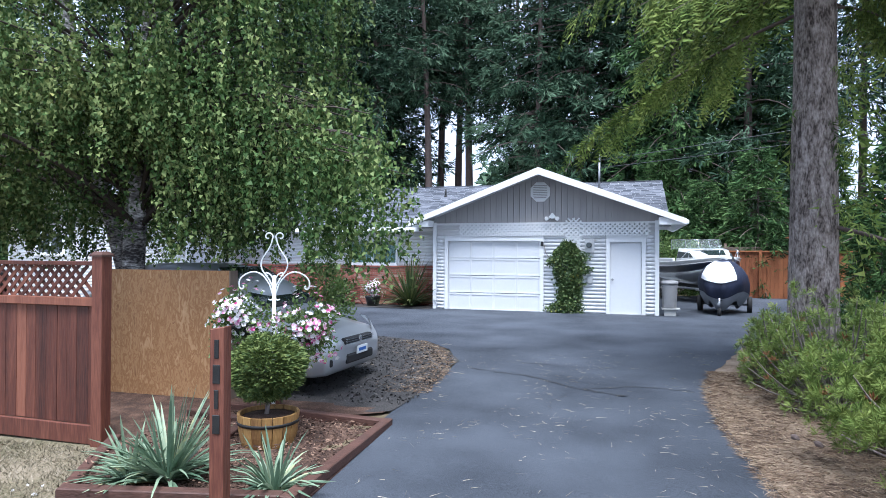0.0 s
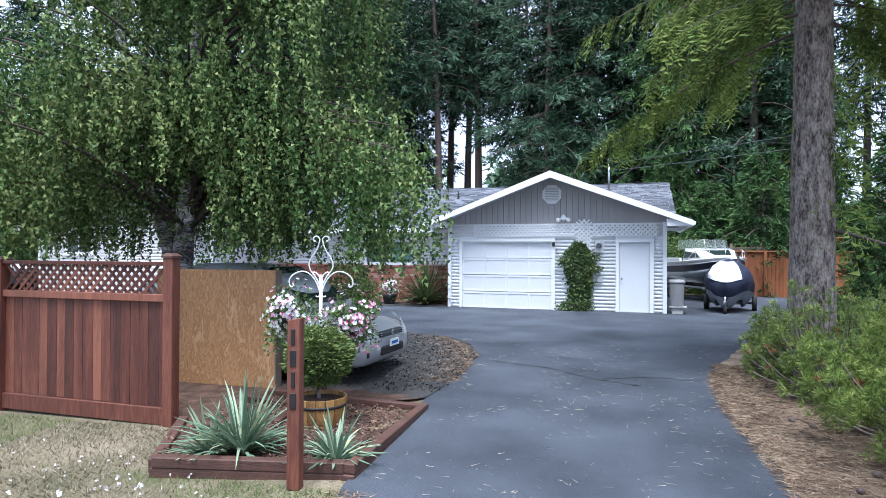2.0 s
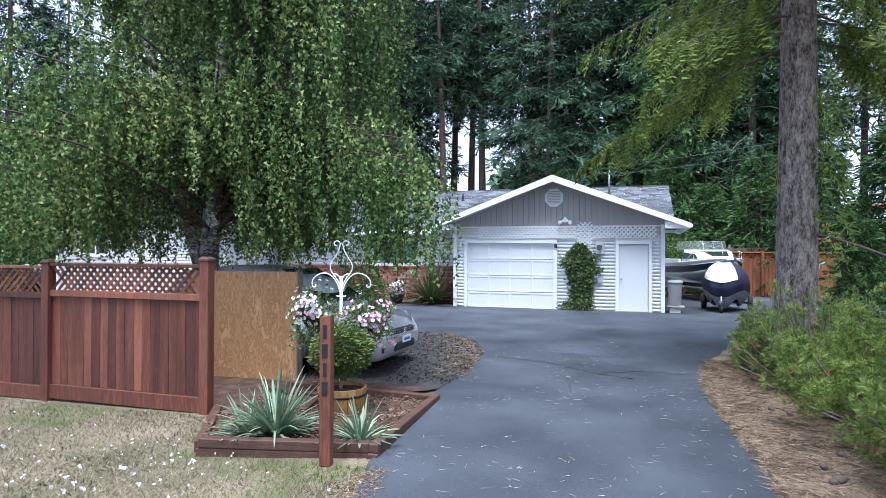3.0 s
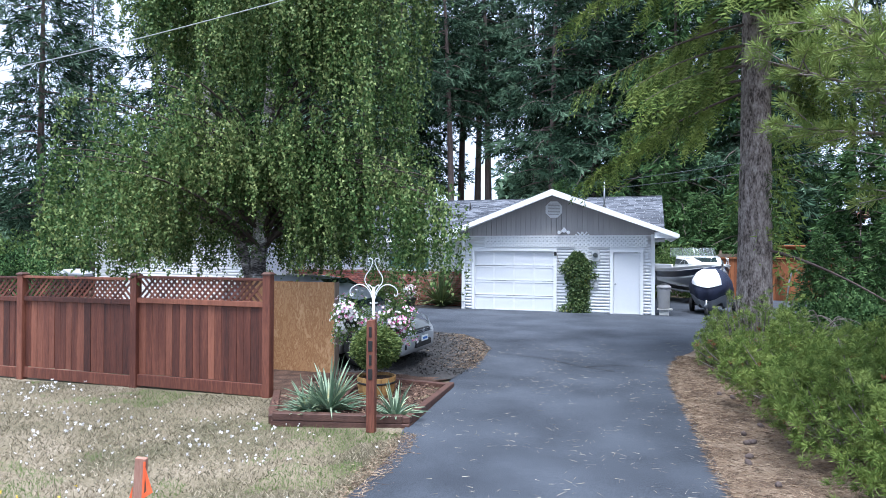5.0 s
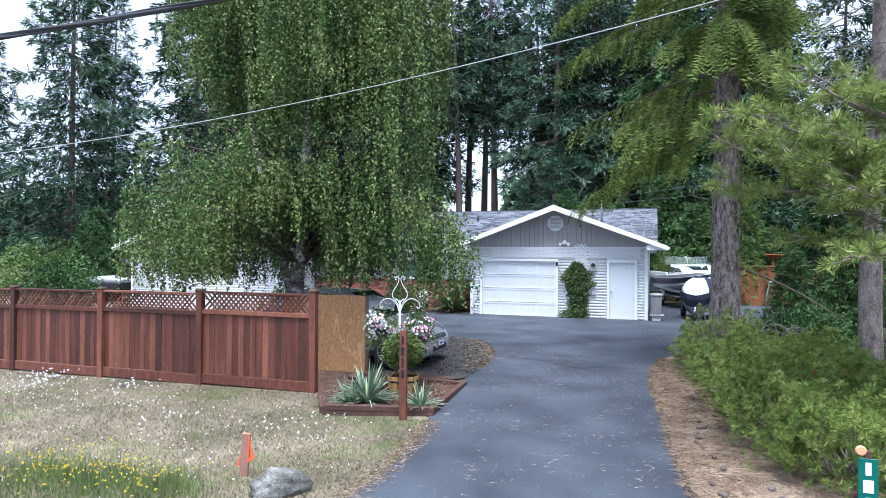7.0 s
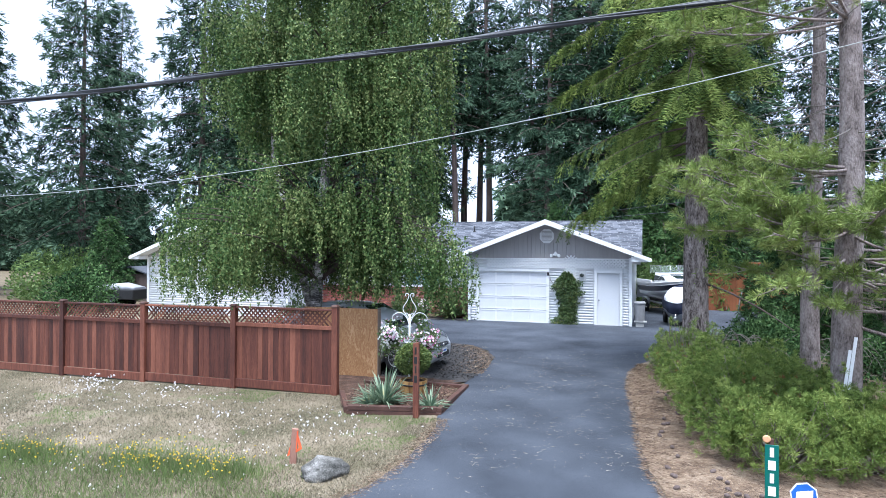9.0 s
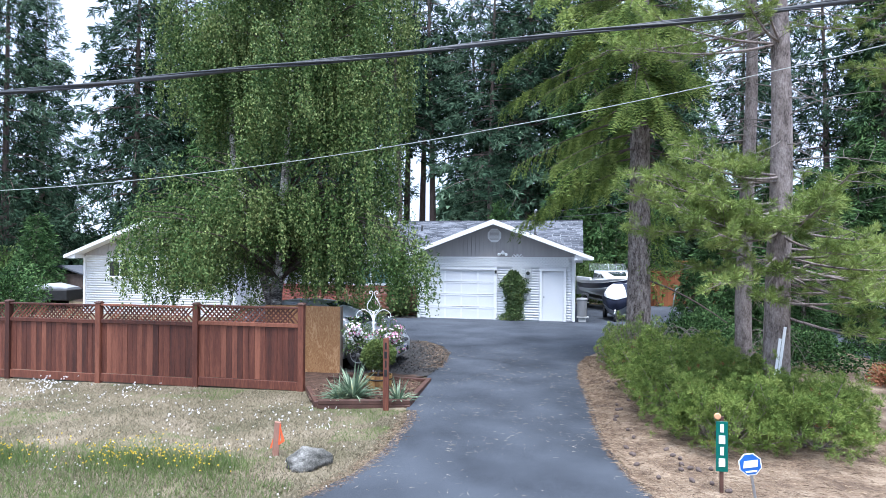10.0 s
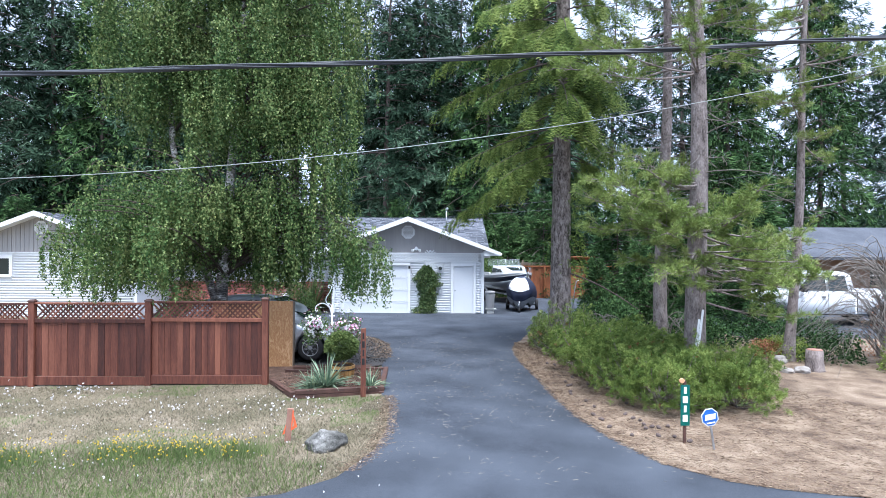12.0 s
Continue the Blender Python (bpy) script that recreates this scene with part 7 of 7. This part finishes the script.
# trailer and boat beyond the fence on the far side
lt = thing("utility_trailer", "dark utility trailer with a pale tarp", "trailer", pose(-23.6, 17.5, -0.05, 0, 0, 10))
part("bed", block(-1.2, 1.2, -0.7, 0.7, 0.45, 0.95, 0.03), DARK, lt)
part("tarp", loft([[(-1.1, -0.6, 0.952), (-1.1, 0.6, 0.952), (-1.1, 0.4, 1.1), (-1.1, -0.4, 1.1)], [(0.2, -0.65, 0.952), (0.2, 0.65, 0.952), (0.2, 0.4, 1.25), (0.2, -0.4, 1.25)], [(1.1, -0.6, 0.952), (1.1, 0.6, 0.952), (1.1, 0.4, 1.05), (1.1, -0.4, 1.05)]]), COVERGREY, lt)
for s in (-1, 1):
    wheel(lt, 0, s * 0.8, 0.3, 0.18, -s)
shed = thing("garden_shed", "small dark brown shed at the side boundary", "shed", pose(-26.5, 21, -0.05))
part("wall", block(-1.6, 1.6, 0, 2, 0, 1.55), DARKBARK, shed)
part("roof", prism([(-1.8, 1.5), (0, 2.0), (1.8, 1.5), (1.8, 1.42), (0, 1.92), (-1.8, 1.42)], -0.15, 2.15), SHINGLE, shed)

# stump, boards on the pine, bushes on the verge
stump = thing("tree_stump", "weathered grey tree stump with a cut top", "stump", pose(7.92, 5.82, -0.12))
sb2 = lathe([(0.26, 0), (0.21, 0.08), (0.19, 0.3), (0.185, 0.52)], 22)
for v in sb2.verts:
    k = 1 + 0.12 * noise.noise((v.co.x * 8, v.co.y * 8, v.co.z * 1.5))
    v.co.x *= k
    v.co.y *= k
part("trunk", sb2, BARK_PINE, stump)
part("cut_face", lathe([(0.17, 0.522), (0.16, 0.535), (0.02, 0.54)], 20), WOODSTAKE, stump)
for k, (dx, h) in enumerate(((-0.06, 0.95), (0.005, 1.05))):
    tagged(part("white_lath", block(-0.022, 0.022, -0.006, 0.006, 0, h), TRIM, m=pose(4.43 + dx, 4.06, 0.35 + 0.1 * k, 0, 7, 0)), "white lath strip leaning on the pine trunk", "lath", "white laths")


def bush(name, label, x, y, r, h, n, mat, seed, leaf=0.06, category="bush", squash=0.75, group=""):
    g = np.random.default_rng(seed)
    t = thing(name, label, category, group=group)
    z0 = float(ground_z(x, y))
    v = unit(g.normal(size=(n, 3)))
    v[:, 2] = np.abs(v[:, 2])
    lump = np.array([1 + 0.35 * noise.noise((a * 1.7 + seed, b * 1.7, c * 1.7)) + 0.18 * noise.noise((a * 5, b * 5 + seed, c * 5)) for a, b, c in v])[:, None]
    P = np.array([x, y, z0 + 0.05]) + v * [r, r, h] * lump * (1 - 0.55 * g.random((n, 1)) ** 1.6)
    part("foliage", leaves("foliage", P, v + g.normal(size=(n, 3)) * 0.7, leaf * (0.7 + 0.6 * g.random(n)), leaf * 0.6, mat, g), None, t)
    b = bmesh.new()
    for k in range(9):
        e = P[g.integers(n)]
        tube(bezier((x + g.normal() * 0.05, y + g.normal() * 0.05, z0 - 0.02), ((x + e[0]) / 2, (y + e[1]) / 2, z0 + (e[2] - z0) * 0.7), e, 5), np.linspace(0.02, 0.005, 5), 5, b, cap=False)
    tagged(part("stemwork", b, BARK_PINE, t), kind="stuff")


LEAF_LIME = stops(material("yellow_green_sprays", (0.12, 0.18, 0.03), (0.36, 0.42, 0.08), 2, 0.6, 0, island=0.6, translucent=0.25), (0.1, (0.09, 0.14, 0.025)), (0.5, (0.2, 0.27, 0.05)), (0.9, (0.36, 0.42, 0.09)))
bush("juniper_bush", "low yellow-green juniper by the leaning pine", 8.1, 7.4, 0.75, 0.5, 2200, LEAF_LIME, 81)
bush("juniper_bush", "dark green juniper behind the stump", 8.9, 7.0, 0.9, 0.6, 2600, LEAF_CEDAR, 82)
bush("juniper_bush", "yellow-green juniper beside the dead brush", 9.9, 5.6, 0.5, 0.9, 1600, LEAF_LIME, 83)
bush("dry_bush", "rusty red dried bush beside pale stones", 7.6, 7.3, 0.45, 0.45, 1100, RUST, 84)
bush("dry_bush", "rusty brown dead conifer branches", 10.6, 7.4, 0.5, 1.6, 500, RUST, 85)
bush("laurel_hedge", "broad green laurel bush over the side boundary", -31.0, 21.0, 3.2, 3.0, 9000, LEAF_SOFT, 86, 0.16)
bush("laurel_hedge", "green leafy shrub beside the shed", -23.0, 14.6, 1.5, 2.2, 4500, LEAF_CEDAR, 87, 0.12)
bush("laurel_hedge", "green leafy shrub behind the garage", 2.0, 27.6, 1.6, 2.6, 5200, LEAF_SOFT, 88, 0.11)
bush("shade_bush", "dark green understorey shrub under the fir", 4.3, 10.6, 1.2, 1.2, 4500, LEAF_CEDAR, 89, 0.08)
bush("shade_bush", "dark green understorey shrub under the pines", 6.4, 9.0, 1.2, 0.9, 4200, LEAF_CEDAR, 90, 0.08)
bush("shade_bush", "dark green understorey shrub along the neighbour drive", 9.6, 9.8, 1.6, 0.7, 4200, LEAF_CEDAR, 91, 0.08)
bush("garden_bush", "bright green shrub behind the fence", -8.3, 9.5, 0.9, 1.5, 3600, LEAF_SOFT, 92, 0.07)
bush("garden_bush", "bright green shrub under the birch", -5.0, 9.9, 0.6, 1.9, 3200, LEAF_SOFT, 93, 0.07)


def dead_brush(x, y, h, n, seed):
    g = np.random.default_rng(seed)
    t = thing("dead_brush", "tangle of bare grey drooping branches", "brush")
    b = bmesh.new()
    for k in range(n):
        az = g.random() * 6.283
        L = h * (0.5 + 0.6 * g.random())
        s = np.array([x + g.normal() * 0.15, y + g.normal() * 0.15, float(ground_z(x, y)) + 0.1 + g.random() * h * 0.5])
        m = s + [math.cos(az) * L * 0.3, math.sin(az) * L * 0.3, L * 0.55]
        e = s + [math.cos(az) * L * 0.75, math.sin(az) * L * 0.75, -0.1 + L * 0.15 * g.normal()]
        c = bezier(s, m, e, 8)
        tube(c, np.linspace(0.012, 0.003, 8), 4, b, cap=False)
        for j in range(3):
            i = g.integers(3, 8)
            tube([c[i], c[i] + g.normal(size=3) * 0.15 - [0, 0, 0.15]], (0.005, 0.002), 4, b, cap=False)
    tagged(part("twig_mass", b, DEADWOOD, t), kind="stuff")


dead_brush(10.2, 6.4, 3.9, 220, 94)
dead_brush(3.6, 8.3, 1.5, 18, 95)
dead_brush(5.6, 8.6, 1.4, 22, 96)

# ---- fine cover of the ground ----
rg = np.random.default_rng(101)


def blades(name, x, y, length, width, lean, mat, lift=0.0, flat=False):
    n = len(x)
    P = np.stack([x, y, ground_z(x, y) + lift], 1)
    if flat:
        D = np.stack([rg.normal(size=n), rg.normal(size=n), rg.random(n) * 0.12], 1)
    else:
        D = np.stack([rg.normal(size=n) * lean, rg.normal(size=n) * lean, np.ones(n)], 1)
    D = unit(D)
    S = unit(np.cross(D, rg.normal(size=(n, 3)))) * width / 2
    L = (length * (0.5 + 0.8 * rg.random(n)))[:, None]
    V = np.stack([P - S, P + S, P + D * L], 1).reshape(-1, 3)
    ob = part(name, raw(name, V, np.arange(3 * n).reshape(-1, 3), mat))
    return ob


def lawn_points(n, y0=-1.6, y1=4.45, power=1.0):
    y = y0 + (y1 - y0) * rg.random(n) ** power
    edge = np.interp(y, [-1.7, -1.34, -0.79, 0.27, 1.2, 2.9, 3.45, 4.5], [-4.2, -2.7, -2.12, -1.76, -1.68, -1.78, -1.9, -4.0])
    left = np.where(y > 3.4, -3.9, edge)
    x = np.minimum(edge, left) - 11.5 * rg.random(n) ** 1.25
    return x, y


STRAW = stops(material("straw_grass", (0.2, 0.17, 0.08), (0.5, 0.43, 0.28), 1.2, 0.9, 0, island=0.7), (0.1, (0.045, 0.04, 0.022)), (0.5, (0.17, 0.14, 0.092)), (0.9, (0.4, 0.345, 0.26)))
GREENGRASS = stops(material("green_grass", (0.07, 0.12, 0.03), (0.2, 0.26, 0.08), 1.2, 0.8, 0, island=0.6, translucent=0.2), (0.1, (0.06, 0.1, 0.028)), (0.5, (0.11, 0.16, 0.045)), (0.9, (0.2, 0.25, 0.085)))
x, y = lawn_points(95000)
patch = np.array([noise.noise((a * 0.55, b * 0.7, 9.0)) + 0.45 * noise.noise((a * 2.3, b * 2.6, 4.0)) for a, b in zip(x, y)])
green = patch > 0.2 + 0.25 * np.clip(y / 4, -0.4, 1) * 0.5
g1 = tagged(blades("dry_grass", x[~green], y[~green], 0.06, 0.009, 1.0, STRAW, 0.004), "short dry straw-coloured lawn grass", "grass", kind="stuff")
g2 = tagged(blades("green_grass", x[green], y[green], 0.055, 0.007, 0.7, GREENGRASS, 0.004), "patches of short green grass", "grass", kind="stuff")
# greener, longer fringe along the street
n = 15000
x = rg.uniform(-14, -2.3, n)
y = -1.6 + 1.35 * rg.random(n) ** 1.1
ok = x < np.interp(y, [-1.7, -1.34, -0.79, 0.27], [-4.2, -2.7, -2.12, -1.76])
tagged(blades("street_grass", x[ok], y[ok], 0.13, 0.008, 0.45, GREENGRASS, 0.0), "longer green grass along the street edge", "grass", kind="stuff")
# clover heads and yellow weeds
YELLOW = material("yellow_petals", (0.6, 0.42, 0.02), (0.75, 0.58, 0.05), 8, 0.6, 0, translucent=0.2)


def heads(name, cx, cy, spread, count, size, mat, zlo, zhi, label):
    P = []
    for a, b, s, c in zip(cx, cy, spread, count):
        m = rg.normal(size=(c, 2)) * s
        xx, yy = a + m[:, 0], b + m[:, 1]
        P.append(np.stack([xx, yy, ground_z(xx, yy) + rg.uniform(zlo, zhi, c)], 1))
    P = np.concatenate(P)
    k = 6
    Q = np.repeat(P, k, 0)
    D = rg.normal(size=Q.shape) + [0, 0, 0.5]
    me = leaves(name, Q, D, size, size * 0.8, mat, rg, 0.2)
    return tagged(part(name, me), label, "flowers", kind="stuff")


heads("clover_heads", list(rg.uniform(-12, -2.2, 90)), list(rg.uniform(-0.9, 3.9, 90)), list(rg.uniform(0.15, 0.5, 90)), list(rg.integers(2, 9, 90)), 0.017, PETAL_W, 0.03, 0.08, "small white clover heads in the lawn")
heads("white_weeds", [-10.3, -9.6, -8.0, -3.6, -5.4, -9.0], [4.0, 3.4, 3.7, 2.3, 2.0, -0.4], [0.35, 0.3, 0.3, 0.3, 0.3, 0.3], [50, 34, 40, 24, 20, 24], 0.028, PETAL_W, 0.05, 0.2, "taller clumps of white weeds")
heads("yellow_weeds", [-5.3, -4.6, -4.0, -6.6, -7.4, -3.6, -8.2], [0.0, 0.05, -0.05, -0.1, -0.25, 0.1, -0.1], [0.3, 0.3, 0.25, 0.3, 0.3, 0.2, 0.3], [70, 70, 46, 46, 30, 24, 24], 0.017, YELLOW, 0.12, 0.24, "small yellow weed flowers near the street")
n = 5000
x = np.concatenate([rg.normal(a, 0.35, n // 5) for a in (-5.2, -4.4, -6.8, -7.6, -3.7)])
y = np.concatenate([rg.normal(b, 0.22, n // 5) for b in (0.0, 0.0, -0.15, -0.2, 0.05)])
tagged(blades("weed_stems", x, y, 0.2, 0.008, 0.4, GREENGRASS), "leafy green weed stems", "weeds", kind="stuff")

# pine needles and chips on the verge, needles scattered over the asphalt
LITTER = stops(material("fallen_needles", (0.12, 0.07, 0.04), (0.5, 0.38, 0.25), 3, 0.9, 0, island=0.8), (0.1, (0.05, 0.031, 0.021)), (0.5, (0.2, 0.132, 0.085)), (0.9, (0.44, 0.34, 0.235)))
n = 55000
y = -1.4 + 10.8 * rg.random(n)
edge = np.interp(y, [-1.42, -1.16, -0.88, -0.26, 0.9, 1.9, 3.2, 5.1, 6.3, 7.4, 8.3, 9.3], [4.3, 3.38, 2.84, 2.22, 1.82, 1.6, 1.47, 1.35, 1.24, 1.2, 1.26, 1.42])
x = edge - 0.07 + rg.random(n) ** 1.5 * np.interp(y, [-1, 2, 8], [7.5, 6.0, 3.0])
tagged(blades("needle_litter_straw", x, y, 0.1, 0.006, 1, LITTER, 0.034, True), "loose fallen pine needles on the verge", "litter", kind="stuff")
n = 1700
y = -1 + 12 * rg.random(n)
x = np.interp(y, [-1, 1, 5, 9, 11], [-2, -1.6, -1.85, -2.2, -3.2]) + rg.random(n) * np.interp(y, [-1, 1, 5, 9, 11], [4.5, 3.3, 3.1, 3.4, 5.0])
PALE = material("pale_needles", (0.26, 0.23, 0.17), (0.52, 0.46, 0.36), 3, 0.9, 0, island=0.5)
drift = np.array([noise.noise((a * 1.1, b * 0.7, 6)) for a, b in zip(x, y)]) + 0.5 * rg.random(n) > 0.2
x, y = x[drift], y[drift]
tagged(blades("driveway_needles", x, y, 0.09, 0.0042, 1, PALE, 0.032, True), "pale needles scattered over the asphalt", "litter", kind="stuff")
# needles drifted at the asphalt's left edge
n = 2600
y = -0.6 + 4.0 * rg.random(n)
x = np.interp(y, [-0.79, 0.27, 1.2, 2.9, 3.5], [-2.1, -1.74, -1.66, -1.75, -1.86]) + rg.normal(size=n) * 0.09
tagged(blades("edge_litter", x, y, 0.07, 0.006, 1, LITTER, 0.03, True), "dry litter drifted along the asphalt edge", "litter", kind="stuff")
# pine cones
cone = bmesh.new()
bmesh.ops.create_icosphere(cone, subdivisions=2, radius=0.03)
for v in cone.verts:
    v.co *= 1 + 0.25 * math.sin(v.co.z * 400) * 0.5
    v.co.x *= 1.5
cme = bpy.data.meshes.new("pine_cone")
cone.to_mesh(cme)
cone.free()
cme.materials.append(DARKBARK)
for k in range(40):
    yy = rg.uniform(0.5, 8)
    xx = float(np.interp(yy, [0.5, 2, 5, 8], [2.1, 1.75, 1.5, 1.4])) + rg.random() * 1.0
    tagged(part("pine_cone", cme, m=pose(xx, yy, float(ground_z(xx, yy)) + 0.05, rg.uniform(0, 40), rg.uniform(0, 40), rg.uniform(0, 360))), "small brown fallen pine cone on needles", "pine cone", "fallen cones")
# gravel stones
n = 9000
x = rg.uniform(-9, -2.1, n)
y = rg.uniform(6.5, 11.2, n)
ok = x < np.interp(y, [6.4, 8, 9.1, 10, 10.9, 11.3], [-2.05, -2.2, -2.4, -2.85, -3.6, -5])
P = np.stack([x[ok], y[ok], ground_z(x[ok], y[ok]) + 0.035], 1)
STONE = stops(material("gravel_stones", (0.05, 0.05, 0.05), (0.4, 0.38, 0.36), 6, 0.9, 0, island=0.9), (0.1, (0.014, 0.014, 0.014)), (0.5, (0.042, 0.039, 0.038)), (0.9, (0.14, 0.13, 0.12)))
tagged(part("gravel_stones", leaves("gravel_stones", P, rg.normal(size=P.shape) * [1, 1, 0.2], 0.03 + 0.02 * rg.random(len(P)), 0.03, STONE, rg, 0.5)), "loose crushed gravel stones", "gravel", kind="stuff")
n = 2500
y = rg.uniform(7, 10.8, n)
x = np.interp(y, [6.4, 8, 9.1, 10, 10.9], [-2.0, -2.12, -2.32, -2.75, -3.4]) - np.abs(rg.normal(size=n)) * 0.35
tagged(blades("gravel_needles", x, y, 0.08, 0.007, 1, LITTER, 0.036, True), "brown needles over the gravel edge", "litter", kind="stuff")

# cracks in the asphalt: thin sunken tar lines, laid as narrow raised seams
TAR = material("tar_crack", (0.015, 0.015, 0.016), (0.03, 0.03, 0.03), 10, 0.6, 0.2)


def crack(pts, seed, w=0.012):
    r = random.Random(seed)
    out = []
    for (x0, y0), (x1, y1) in zip(pts, pts[1:]):
        m = 9
        for k in range(m):
            f = k / m
            out.append((x0 + (x1 - x0) * f + r.uniform(-0.03, 0.03), y0 + (y1 - y0) * f + r.uniform(-0.03, 0.03)))
    b = bmesh.new()
    prev = None
    for i, (px, py) in enumerate(out):
        ww = w * r.uniform(0.4, 1.5)
        z = float(ground_z(px, py)) + 0.031
        cur = (b.verts.new((px, py - ww, z)), b.verts.new((px, py + ww, z)))
        if prev:
            b.faces.new((prev[0], cur[0], cur[1], prev[1]))
        prev = cur
    tagged(part("asphalt_crack", b, TAR), "dark jagged crack in the driveway asphalt", "crack", "asphalt cracks", "structure")


crack([(-1.9, 8.6), (-1.0, 8.3), (-0.3, 7.75), (0.3, 7.5)], 1)
crack([(-0.3, 7.75), (0.4, 8.1), (1.1, 8.0)], 2, 0.008)
crack([(-0.3, 7.75), (-0.6, 7.1), (-0.5, 6.4)], 3, 0.007)
crack([(-1.3, 9.3), (-0.2, 9.1), (0.9, 9.5)], 4, 0.007)

# ---- siding and gable boards, piece by piece ----
courses(gw, G0 + 0.09, G1 - 0.09, GYF, 0.02, 2.54, [(GD[0] - 0.1, GD[1] + 0.1, 0, GD[3] + 0.09), (ED[0] - 0.1, ED[1] + 0.1, 0, ED[3] + 0.09)])
gable_boards(house, G0 + 0.02, G1 - 0.02, GYF, 2.58, RX, RZ - 0.1, SL)
gable_boards(house, -20.15, -12.85, 15.8, 2.54, -16.5, 4.0, WSL)
wing = part("wing_siding", wall_with_holes(-20.1, -12.9, 15.797, 15.8, -0.04, 2.5, [(-18.95, -17.78, 1.6, 2.34)]), SIDING, house)
courses(wing, -20.1, -12.9, 15.797, -0.04, 2.5, [(-19.02, -17.71, 1.53, 2.41)])
for a, b, c, d in ((-19.02, -18.95, 1.53, 2.41), (-17.78, -17.71, 1.53, 2.41), (-18.95, -17.78, 2.34, 2.41), (-18.95, -17.78, 1.53, 1.6)):
    part("window_casing", block(a, b, 15.76, 15.8, c, d), TRIM, house)
fw = part("front_siding", wall_with_holes(-12.75, G0, 18.497, 18.5, 1.28, 2.4, [(-8.7, -6.95, 1.32, 2.12)]), SIDING, house)
courses(fw, -12.75, G0 - 0.01, 18.497, 1.285, 2.4, [(-8.76, -6.89, 1.28, 2.18)])
